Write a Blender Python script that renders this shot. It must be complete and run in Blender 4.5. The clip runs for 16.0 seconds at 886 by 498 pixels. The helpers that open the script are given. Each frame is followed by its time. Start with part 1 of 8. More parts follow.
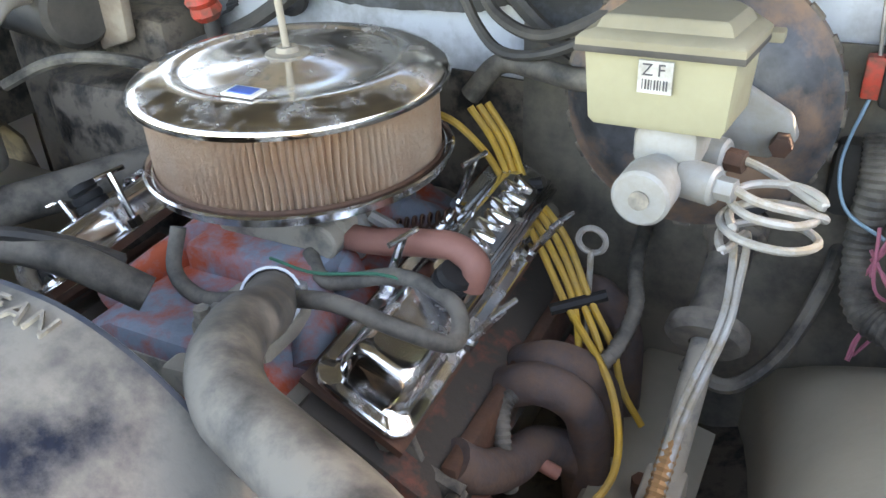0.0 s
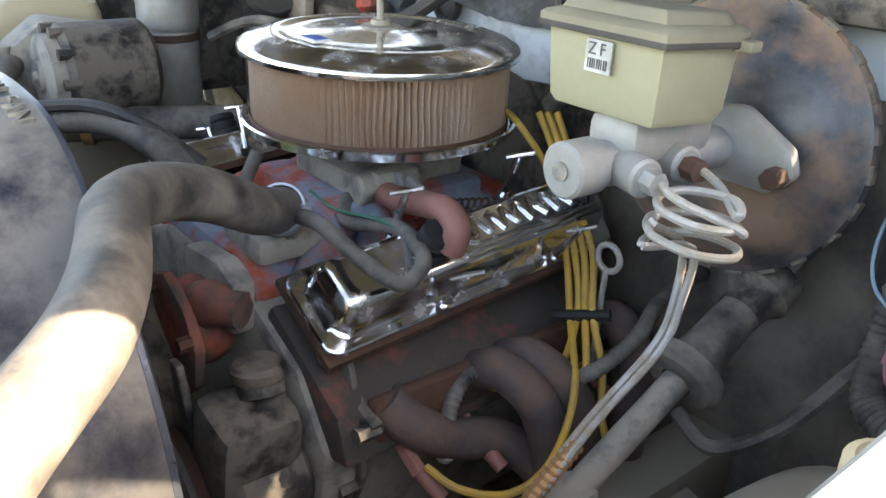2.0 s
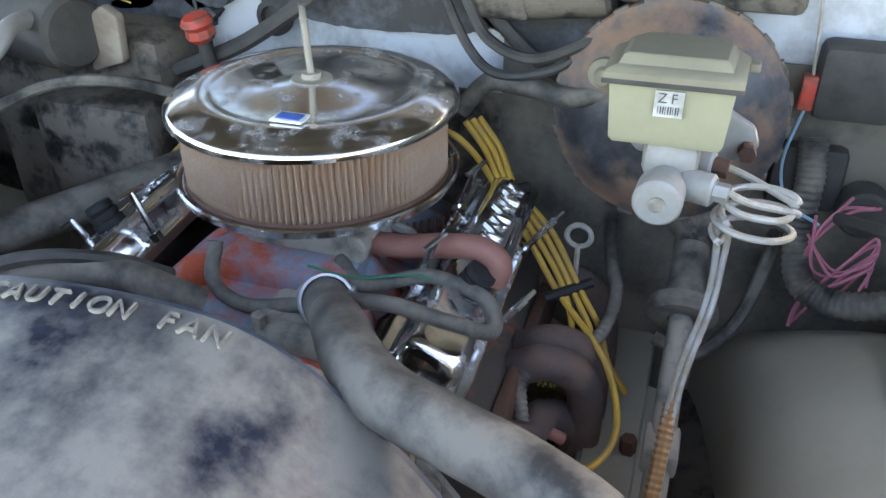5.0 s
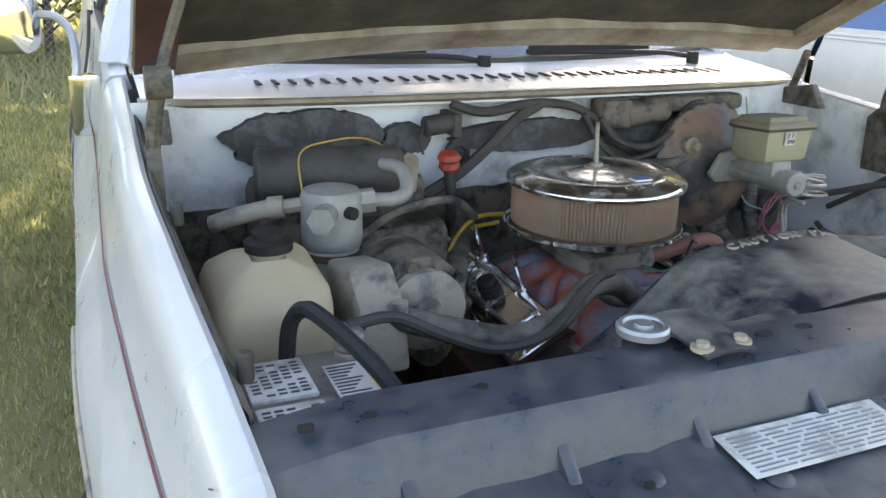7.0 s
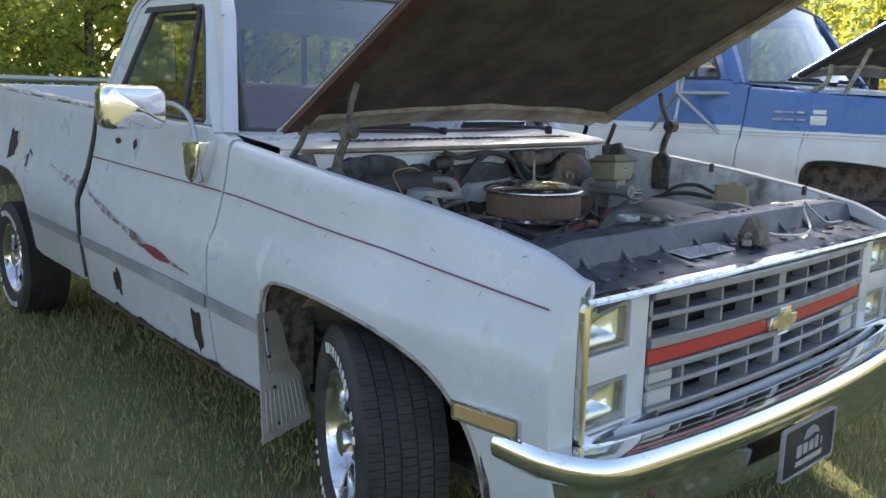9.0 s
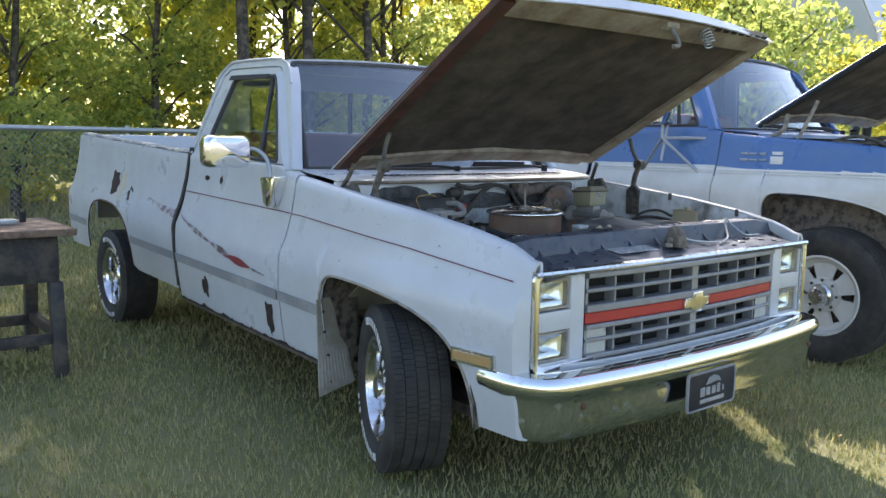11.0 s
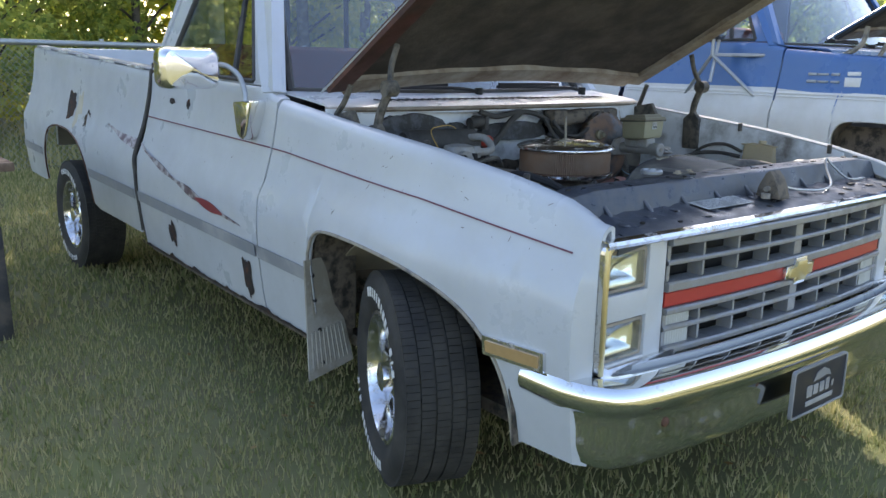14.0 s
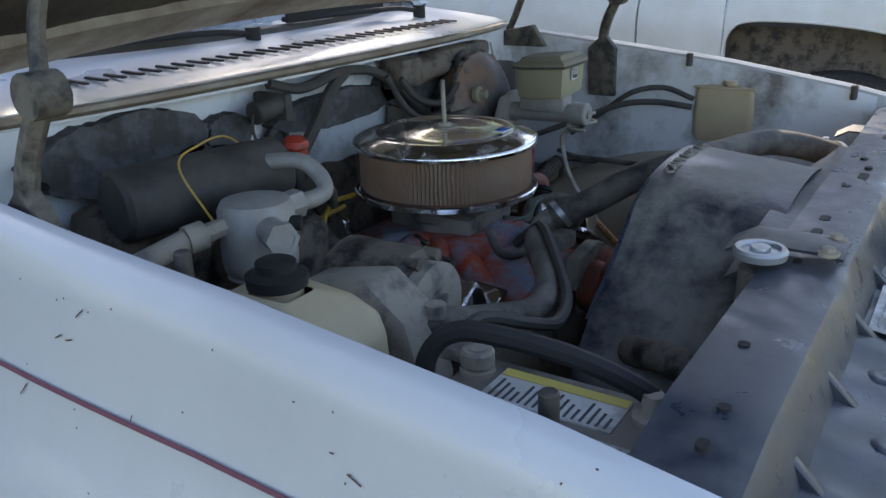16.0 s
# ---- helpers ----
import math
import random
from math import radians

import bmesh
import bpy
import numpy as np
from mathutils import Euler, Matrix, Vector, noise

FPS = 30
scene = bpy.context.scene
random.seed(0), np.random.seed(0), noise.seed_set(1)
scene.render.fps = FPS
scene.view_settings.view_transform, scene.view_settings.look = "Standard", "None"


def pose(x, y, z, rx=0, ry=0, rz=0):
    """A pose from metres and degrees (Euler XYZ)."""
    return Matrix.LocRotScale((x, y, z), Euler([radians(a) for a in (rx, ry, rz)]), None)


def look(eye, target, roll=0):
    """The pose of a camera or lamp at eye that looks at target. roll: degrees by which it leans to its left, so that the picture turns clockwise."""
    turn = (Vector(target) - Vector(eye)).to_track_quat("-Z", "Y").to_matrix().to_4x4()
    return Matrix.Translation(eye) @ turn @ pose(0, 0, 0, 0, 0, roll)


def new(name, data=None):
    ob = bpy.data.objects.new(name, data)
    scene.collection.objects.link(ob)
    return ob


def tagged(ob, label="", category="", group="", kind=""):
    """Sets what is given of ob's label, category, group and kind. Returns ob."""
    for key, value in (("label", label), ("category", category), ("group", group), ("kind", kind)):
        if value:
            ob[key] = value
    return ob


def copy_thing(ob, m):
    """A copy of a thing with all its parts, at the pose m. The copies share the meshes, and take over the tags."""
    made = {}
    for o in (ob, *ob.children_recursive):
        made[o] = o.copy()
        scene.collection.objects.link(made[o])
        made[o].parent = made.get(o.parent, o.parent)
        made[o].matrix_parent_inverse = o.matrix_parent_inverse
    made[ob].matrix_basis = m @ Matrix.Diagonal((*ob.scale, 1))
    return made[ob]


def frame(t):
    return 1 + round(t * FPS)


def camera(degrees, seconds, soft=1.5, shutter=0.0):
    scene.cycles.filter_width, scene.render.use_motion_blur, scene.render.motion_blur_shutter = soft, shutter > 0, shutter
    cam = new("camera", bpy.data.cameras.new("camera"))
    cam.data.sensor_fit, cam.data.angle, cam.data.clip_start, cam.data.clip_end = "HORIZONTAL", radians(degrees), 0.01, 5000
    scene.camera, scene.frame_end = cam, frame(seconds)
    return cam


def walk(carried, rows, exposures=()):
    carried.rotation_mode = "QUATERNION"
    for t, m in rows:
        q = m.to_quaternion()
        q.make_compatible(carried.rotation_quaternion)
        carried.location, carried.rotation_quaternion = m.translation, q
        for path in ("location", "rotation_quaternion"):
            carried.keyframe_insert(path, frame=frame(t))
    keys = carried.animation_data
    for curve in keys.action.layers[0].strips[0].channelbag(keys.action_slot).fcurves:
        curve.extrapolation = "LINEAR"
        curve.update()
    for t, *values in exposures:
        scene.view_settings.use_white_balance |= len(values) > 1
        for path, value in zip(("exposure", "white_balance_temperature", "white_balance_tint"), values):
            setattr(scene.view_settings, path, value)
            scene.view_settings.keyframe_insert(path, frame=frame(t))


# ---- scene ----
cam = camera(56.5, 16.0)
EXPOSURES = [(0, 3.8, 8900, 15), (3.2, 3.25, 8300, 15), (5.5, 3.4, 7700, 14), (6.5, 3.25, 8800, 15), (7.0, 2.6, 8400, 14), (8.0, 1.45, 7300, 14), (9.0, 1.5, 7100, 14), (11.5, 1.6, 6800, 14), (14.0, 1.65, 6900, 14), (15.0, 1.52, 7000, 14), (16.0, 1.6, 7100, 14)]
PATH = [
    (0, (0.607, 0.195, 1.285), (-0.207, 1.704, 0.256), -3.1),
    (0.5, (0.792, 0.286, 1.233), (-0.198, 1.635, 0.138), 1.3),
    (1, (0.831, 0.321, 1.22), (-0.29, 1.542, 0.101), 0.6),
    (1.5, (0.874, 0.318, 1.207), (-0.392, 1.519, 0.229), 1.8),
    (2, (0.924, 0.3, 1.186), (-0.469, 1.47, 0.355), 2.7),
    (2.5, (0.94, 0.298, 1.199), (-0.478, 1.441, 0.372), 1.8),
    (3, (0.936, 0.291, 1.218), (-0.466, 1.42, 0.345), 1.1),
    (3.2, (0.927, 0.282, 1.229), (-0.448, 1.4, 0.301), 0.8),
    (5.5, (0.211, -0.153, 1.41), (0.004, 1.537, 0.361), 0.5),
    (6, (-0.132, -0.355, 1.438), (-0.04, 1.395, 0.474), 2.1),
    (6.5, (-0.524, -0.384, 1.399), (-0.043, 1.39, 0.61), 1.6),
    (7, (-0.933, -0.479, 1.372), (-0.18, 1.262, 0.738), 1.3),
    (7.5, (-1.244, -0.513, 1.325), (-0.241, 1.142, 0.818), 0.0),
    (8, (-1.657, -0.616, 1.296), (-0.404, 0.877, 0.85), -0.0),
    (8.5, (-1.985, -0.811, 1.282), (-0.679, 0.641, 0.851), 0.7),
    (9, (-2.238, -1.092, 1.296), (-0.925, 0.373, 0.937), 1.2),
    (9.2, (-2.344, -1.185, 1.296), (-1.029, 0.29, 0.988), 1.2),
    (11.3, (-2.794, -1.989, 1.291), (-1.557, -0.439, 1.036), 0.5),
    (11.5, (-2.811, -2.035, 1.306), (-1.573, -0.486, 1.043), 0.2),
    (12, (-2.82, -2.044, 1.299), (-1.573, -0.501, 1.044), 0.2),
    (12.5, (-2.691, -1.921, 1.291), (-1.433, -0.39, 1.027), 0.2),
    (13, (-2.509, -1.756, 1.291), (-1.269, -0.215, 0.995), 0.4),
    (13.5, (-2.43, -1.52, 1.275), (-1.209, 0.023, 0.913), 1.2),
    (14, (-2.343, -1.234, 1.281), (-1.111, 0.278, 0.841), 1.1),
    (14.5, (-2.111, -0.941, 1.293), (-0.848, 0.532, 0.807), 0.1),
    (15, (-1.874, -0.568, 1.289), (-0.528, 0.82, 0.78), -0.8),
    (15.5, (-1.66, -0.243, 1.328), (-0.122, 0.889, 0.734), -0.8),
    (16, (-1.343, 0.049, 1.341), (0.223, 1.082, 0.646), -1.7),
]
walk(cam, [(t, look(eye, target, roll)) for t, eye, target, roll in PATH], EXPOSURES)
# world, sun and exposure
SUN_WAY = Vector((0.65, 0.86, 0.80)).normalized()
world = bpy.data.worlds.new("sky")
scene.world = world
world.use_nodes = True
wn = world.node_tree.nodes
sky = wn.new("ShaderNodeTexSky")
sky.sky_type, sky.sun_disc = "NISHITA", False
sky.sun_elevation = math.asin(SUN_WAY.z)
sky.sun_rotation = math.atan2(SUN_WAY.x, SUN_WAY.y)
sky.dust_density = 1.5
world.node_tree.links.new(sky.outputs[0], wn["Background"].inputs[0])
wn["Background"].inputs[1].default_value = 0.15
sun = new("sun", bpy.data.lights.new("sun", "SUN"))
sun.data.energy, sun.data.angle, sun.data.color = 4.0, radians(0.6), (1.0, 0.94, 0.84)
sun.matrix_world = look(SUN_WAY * 30, (0, 0, 0))


# ---- materials ----
def mat(name, rgb, rough=0.5, metal=0.0, dirt=None, dirt_amount=0.4, dirt_scale=6.0, var=0.12, bump=0.15, grain=60.0, coat=0.0,
        alpha=1.0, trans=0.0, rough_var=0.15, spec=0.5, edge=0.12, random_tint=0.0, settle=None):
    """Base colour with fine variation, a second dirt colour in patches, uneven gloss and a fine relief."""
    m = bpy.data.materials.new(name)
    m.use_nodes = True
    n, l = m.node_tree.nodes, m.node_tree.links
    b = n["Principled BSDF"]
    tc = n.new("ShaderNodeTexCoord")

    def noise_tex(scale, detail=5.0, rough_=0.6):
        t = n.new("ShaderNodeTexNoise")
        t.inputs["Scale"].default_value, t.inputs["Detail"].default_value, t.inputs["Roughness"].default_value = scale, detail, rough_
        l.new(tc.outputs["Object"], t.inputs["Vector"])
        return t

    def mix(f, a, c):
        x = n.new("ShaderNodeMix")
        x.data_type = "RGBA"
        for sock, v in ((x.inputs[0], f), (x.inputs[6], a), (x.inputs[7], c)):
            if hasattr(v, "links"):
                l.new(v, sock)
            else:
                sock.default_value = v
        return x.outputs[2]

    col = (*rgb, 1)
    fine = noise_tex(grain)
    dark = tuple(v * (1 - 2 * var) for v in rgb) + (1,)
    light = tuple(min(1, v * (1 + var)) for v in rgb) + (1,)
    out = mix(fine.outputs[0], dark, light)
    if random_tint:
        info = n.new("ShaderNodeObjectInfo")
        hsv = n.new("ShaderNodeHueSaturation")
        mr = n.new("ShaderNodeMapRange")
        mr.inputs[3].default_value, mr.inputs[4].default_value = 1 - random_tint, 1 + random_tint
        l.new(info.outputs["Random"], mr.inputs[0])
        l.new(mr.outputs[0], hsv.inputs["Value"])
        l.new(out, hsv.inputs["Color"])
        out = hsv.outputs[0]
    if dirt:
        big = noise_tex(dirt_scale, 8.0, 0.65)
        ramp = n.new("ShaderNodeValToRGB")
        ramp.color_ramp.elements[0].position = 0.62 - 0.35 * dirt_amount - edge / 2
        ramp.color_ramp.elements[1].position = 0.62 - 0.35 * dirt_amount + edge / 2 + 0.02
        l.new(big.outputs[0], ramp.inputs[0])
        mask = ramp.outputs[0]
        if settle:
            geo = n.new("ShaderNodeNewGeometry")
            sep = n.new("ShaderNodeSeparateXYZ")
            up = n.new("ShaderNodeMapRange")
            up.inputs[1].default_value, up.inputs[2].default_value = settle
            up.inputs[3].default_value = 0.25
            mul = n.new("ShaderNodeMath")
            mul.operation = "MULTIPLY"
            l.new(geo.outputs["Normal"], sep.inputs[0])
            l.new(sep.outputs[2], up.inputs[0])
            l.new(up.outputs[0], mul.inputs[0])
            l.new(mask, mul.inputs[1])
            mask = mul.outputs[0]
        out = mix(mask, out, (*dirt, 1))
        r2 = n.new("ShaderNodeMapRange")
        r2.inputs[3].default_value, r2.inputs[4].default_value = rough, min(1, rough + 0.4)
        l.new(mask, r2.inputs[0])
        l.new(r2.outputs[0], b.inputs["Roughness"])
        if metal:
            r3 = n.new("ShaderNodeMapRange")
            r3.inputs[3].default_value, r3.inputs[4].default_value = metal, metal * 0.2
            l.new(mask, r3.inputs[0])
            l.new(r3.outputs[0], b.inputs["Metallic"])
    else:
        r2 = n.new("ShaderNodeMapRange")
        r2.inputs[3].default_value, r2.inputs[4].default_value = max(0, rough - rough_var * 0.5), min(1, rough + rough_var)
        mid = noise_tex(grain / 8)
        l.new(mid.outputs[0], r2.inputs[0])
        l.new(r2.outputs[0], b.inputs["Roughness"])
        b.inputs["Metallic"].default_value = metal
    l.new(out, b.inputs["Base Color"])
    b.inputs["Coat Weight"].default_value = coat
    b.inputs["Coat Roughness"].default_value = 0.08
    b.inputs["Specular IOR Level"].default_value = spec
    b.inputs["Transmission Weight"].default_value = trans
    b.inputs["Alpha"].default_value = alpha
    if bump:
        bp = n.new("ShaderNodeBump")
        bp.inputs["Strength"].default_value, bp.inputs["Distance"].default_value = bump, 0.004
        l.new(fine.outputs[0], bp.inputs["Height"])
        l.new(bp.outputs[0], b.inputs["Normal"])
    return m


DUST = (0.26, 0.22, 0.17)
M_WHITE = mat("white_paint", (0.49, 0.515, 0.55), 0.22, dirt=(0.43, 0.445, 0.46), dirt_amount=0.25, dirt_scale=3, var=0.01, bump=0.0, coat=0.5, edge=0.4)
M_WHITE_IN = mat("white_paint_dusty", (0.62, 0.65, 0.68), 0.45, dirt=(0.16, 0.15, 0.14), dirt_amount=0.12, dirt_scale=5, var=0.03, bump=0.02, edge=0.2)
M_BLUE = mat("blue_paint", (0.045, 0.13, 0.33), 0.25, dirt=(0.08, 0.16, 0.33), dirt_amount=0.2, dirt_scale=3, var=0.03, bump=0.0, coat=0.4, edge=0.3)
M_CREAM = mat("off_white_paint", (0.62, 0.62, 0.60), 0.3, dirt=(0.5, 0.49, 0.45), dirt_amount=0.3, dirt_scale=3, var=0.02, bump=0.0, edge=0.3)
M_BLACKPAINT = mat("black_dusty_paint", (0.032, 0.044, 0.068), 0.25, dirt=(0.085, 0.088, 0.092), dirt_amount=0.22, dirt_scale=24, var=0.35, bump=0.12, grain=40, edge=0.4)
M_SHROUD = mat("black_dusty_plastic", (0.016, 0.022, 0.038), 0.30, dirt=(0.20, 0.187, 0.162), dirt_amount=0.38, dirt_scale=10, var=0.35, bump=0.18, edge=0.20, settle=(0.15, 0.75))
M_GREASE = mat("greasy_black_metal", (0.035, 0.032, 0.03), 0.5, metal=0.3, dirt=(0.15, 0.125, 0.10), dirt_amount=0.48, dirt_scale=22, var=0.3, bump=0.5, grain=90)
M_DUSTMETAL = mat("dusty_grey_metal", (0.18, 0.172, 0.16), 0.5, metal=0.4, dirt=(0.32, 0.285, 0.235), dirt_amount=0.55, dirt_scale=18, var=0.25, bump=0.3)
M_INNER = mat("dusty_inner_fender", (0.27, 0.24, 0.19), 0.65, dirt=(0.33, 0.29, 0.225), dirt_amount=0.6, dirt_scale=6, var=0.08, bump=0.15, edge=0.4)
M_RUBBER = mat("black_rubber", (0.02, 0.02, 0.02), 0.55, dirt=(0.09, 0.083, 0.075), dirt_amount=0.30, dirt_scale=14, var=0.2, bump=0.15, edge=0.4)
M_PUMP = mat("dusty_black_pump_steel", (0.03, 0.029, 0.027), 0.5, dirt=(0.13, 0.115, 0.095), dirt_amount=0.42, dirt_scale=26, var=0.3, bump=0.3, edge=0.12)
M_TOE = mat("dusty_toe_board", (0.085, 0.078, 0.068), 0.7, dirt=(0.20, 0.175, 0.14), dirt_amount=0.5, dirt_scale=9, var=0.25, bump=0.3, edge=0.2)
M_HOLE = mat("dark_rust_hole", (0.022, 0.016, 0.015), 0.8, dirt=(0.09, 0.04, 0.025), dirt_amount=0.15, dirt_scale=30, var=0.3, bump=0.3)
M_HOSE = mat("dusty_hose", (0.03, 0.029, 0.028), 0.5, dirt=(0.17, 0.152, 0.128), dirt_amount=0.45, dirt_scale=17, var=0.3, bump=0.15, edge=0.22)
M_TYRE = mat("tyre_rubber", (0.018, 0.018, 0.018), 0.75, dirt=(0.06, 0.056, 0.05), dirt_amount=0.3, dirt_scale=12, var=0.2, bump=0.2, edge=0.3)
M_CHROME = mat("chrome", (0.80, 0.80, 0.80), 0.07, metal=1.0, dirt=(0.35, 0.30, 0.24), dirt_amount=-0.30, dirt_scale=16, var=0.02, bump=0.0, edge=0.25)
M_CHROMEDUST = mat("dusty_chrome", (0.75, 0.75, 0.76), 0.12, metal=1.0, dirt=(0.25, 0.21, 0.17), dirt_amount=-0.08, dirt_scale=30, var=0.04, bump=0.03, edge=0.3)
M_BOOSTER = mat("worn_black_steel", (0.085, 0.088, 0.096), 0.40, metal=0.35, dirt=(0.21, 0.13, 0.09), dirt_amount=0.30, dirt_scale=9, var=0.45, bump=0.3, grain=45, edge=0.12)
M_ALU = mat("oxidised_aluminium", (0.36, 0.365, 0.365), 0.5, metal=0.6, dirt=(0.27, 0.25, 0.22), dirt_amount=0.4, dirt_scale=30, var=0.1, bump=0.25, edge=0.3)
M_RES = mat("yellowed_translucent_plastic", (0.34, 0.33, 0.225), 0.4, dirt=(0.27, 0.25, 0.165), dirt_amount=0.35, dirt_scale=9, var=0.05, bump=0.03, edge=0.5)
M_RESLID = mat("faded_grey_plastic", (0.17, 0.155, 0.11), 0.55, dirt=(0.26, 0.235, 0.17), dirt_amount=0.5, dirt_scale=10, var=0.1, bump=0.1, edge=0.4)
M_BOTTLE = mat("yellowed_bottle_plastic", (0.47, 0.40, 0.27), 0.45, dirt=(0.38, 0.31, 0.20), dirt_amount=0.4, dirt_scale=5, var=0.04, bump=0.05, edge=0.5)
M_FILTER = mat("filter_paper", (0.36, 0.27, 0.21), 0.85, dirt=(0.30, 0.17, 0.10), dirt_amount=0.35, dirt_scale=9, var=0.15, bump=0.4, grain=300, edge=0.4)
M_ORANGE = mat("orange_engine_paint", (0.40, 0.08, 0.035), 0.5, dirt=(0.07, 0.055, 0.045), dirt_amount=0.55, dirt_scale=14, var=0.2, bump=0.25, edge=0.3)
M_ORANGEDIRT = mat("grimy_orange_paint", (0.32, 0.07, 0.035), 0.6, dirt=(0.06, 0.05, 0.042), dirt_amount=0.85, dirt_scale=20, var=0.25, bump=0.4, edge=0.25)
M_BLUEDUST = mat("blue_overspray_iron", (0.20, 0.24, 0.30), 0.6, dirt=(0.42, 0.08, 0.035), dirt_amount=0.34, dirt_scale=11, var=0.15, bump=0.3, edge=0.15)
M_RUST = mat("brown_rust", (0.13, 0.055, 0.03), 0.75, dirt=(0.07, 0.04, 0.03), dirt_amount=0.4, dirt_scale=14, var=0.3, bump=0.4, edge=0.3)
M_HEADER = mat("burnt_header_pipe", (0.10, 0.085, 0.09), 0.65, metal=0.3, dirt=(0.16, 0.10, 0.075), dirt_amount=0.4, dirt_scale=25, var=0.3, bump=0.4, edge=0.3)
M_YELLOW = mat("yellow_plug_wire", (0.62, 0.36, 0.03), 0.45, dirt=(0.34, 0.23, 0.09), dirt_amount=0.35, dirt_scale=20, var=0.08, bump=0.03, edge=0.4)
M_COPPER = mat("copper_brown_wrap", (0.40, 0.22, 0.10), 0.5, metal=0.3, var=0.15)
M_GREYLINE = mat("grey_brake_line", (0.40, 0.38, 0.35), 0.5, metal=0.3, dirt=(0.30, 0.26, 0.2), dirt_amount=0.3, dirt_scale=30, var=0.1, bump=0.05)
M_RED = mat("red_plastic", (0.50, 0.05, 0.03), 0.45, dirt=(0.2, 0.07, 0.05), dirt_amount=0.3, dirt_scale=40, var=0.1, bump=0.05)
M_REDHOSE = mat("faded_red_hose", (0.30, 0.13, 0.10), 0.6, var=0.15)
M_REDSTRIPE = mat("red_grille_stripe", (0.40, 0.035, 0.03), 0.35, var=0.05, bump=0.02)
M_PINK = mat("pink_wire", (0.50, 0.16, 0.22), 0.5, var=0.05)
M_GOLD = mat("gold_trim", (0.60, 0.51, 0.28), 0.28, metal=0.8, var=0.05, bump=0.0)
M_GREYTRIM = mat("grey_trim", (0.22, 0.23, 0.25), 0.4, dirt=(0.32, 0.32, 0.32), dirt_amount=0.3, var=0.05, bump=0.02)
M_SILVER = mat("silver_grille_plastic", (0.27, 0.28, 0.30), 0.35, metal=0.4, dirt=(0.25, 0.24, 0.22), dirt_amount=0.25, dirt_scale=12, var=0.06, bump=0.02)
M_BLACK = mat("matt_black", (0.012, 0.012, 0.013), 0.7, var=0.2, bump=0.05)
M_AMBER = mat("faded_amber_lens", (0.42, 0.27, 0.12), 0.3, var=0.1, bump=0.1)
M_LAMP = mat("headlamp_reflector", (0.85, 0.86, 0.86), 0.12, metal=1.0, var=0.1, bump=0.3, grain=25)
M_STICKER = mat("worn_white_label", (0.58, 0.59, 0.58), 0.5, dirt=(0.30, 0.29, 0.26), dirt_amount=0.25, dirt_scale=12, var=0.05, bump=0.03)
M_INK = mat("dark_print", (0.06, 0.06, 0.07), 0.6, var=0.05, bump=0)
M_BLUEPRINT = mat("blue_print", (0.05, 0.13, 0.45), 0.5, var=0.05, bump=0)
M_WHITEPRINT = mat("white_print", (0.7, 0.7, 0.68), 0.6, var=0.05, bump=0)
M_YELLOWPRINT = mat("yellow_print", (0.6, 0.5, 0.12), 0.5, var=0.05, bump=0)
M_BATTERY = mat("dusty_battery_case", (0.05, 0.05, 0.05), 0.5, dirt=(0.19, 0.17, 0.145), dirt_amount=0.45, dirt_scale=12, var=0.2, bump=0.1)
M_HOODIN = mat("dirty_hood_liner", (0.125, 0.105, 0.09), 0.9, dirt=(0.045, 0.039, 0.036), dirt_amount=0.42, dirt_scale=5, var=0.3, bump=0.6, grain=120, edge=0.22)
M_HOODEDGE = mat("red_brown_primer", (0.12, 0.04, 0.028), 0.5, dirt=(0.05, 0.03, 0.025), dirt_amount=0.3, dirt_scale=5, var=0.15, bump=0.1, edge=0.3)
M_HOODFRAME = mat("dusty_pale_frame", (0.36, 0.32, 0.26), 0.6, dirt=(0.16, 0.11, 0.08), dirt_amount=0.3, dirt_scale=7, var=0.12, bump=0.1, edge=0.3)
M_SOOT = mat("old_grey_sealant", (0.10, 0.105, 0.115), 0.9, dirt=(0.05, 0.05, 0.05), dirt_amount=0.4, dirt_scale=18, var=0.3, bump=0.6)
M_SEAT = mat("worn_red_seat", (0.22, 0.05, 0.04), 0.8, var=0.2)
M_TABLE = mat("black_stained_wood", (0.035, 0.034, 0.036), 0.55, dirt=(0.10, 0.085, 0.07), dirt_amount=0.3, dirt_scale=10, var=0.25, bump=0.15)
M_TABLETOP = mat("worn_wood_top", (0.24, 0.16, 0.11), 0.7, dirt=(0.12, 0.08, 0.06), dirt_amount=0.4, dirt_scale=9, var=0.2, bump=0.2)
M_GALV = mat("galvanised_steel", (0.40, 0.42, 0.44), 0.4, metal=0.7, var=0.1, bump=0.05)
M_TARP = mat("white_tarpaulin", (0.66, 0.67, 0.69), 0.6, var=0.04, bump=0.05, grain=8)
M_BARK = mat("grey_bark", (0.15, 0.125, 0.10), 0.9, dirt=(0.05, 0.042, 0.035), dirt_amount=0.45, dirt_scale=10, var=0.3, bump=0.8, grain=30)
M_SOIL = mat("soil", (0.20, 0.165, 0.10), 0.95, dirt=(0.15, 0.17, 0.06), dirt_amount=0.5, dirt_scale=2.5, var=0.3, bump=0.6, grain=40, edge=0.5)


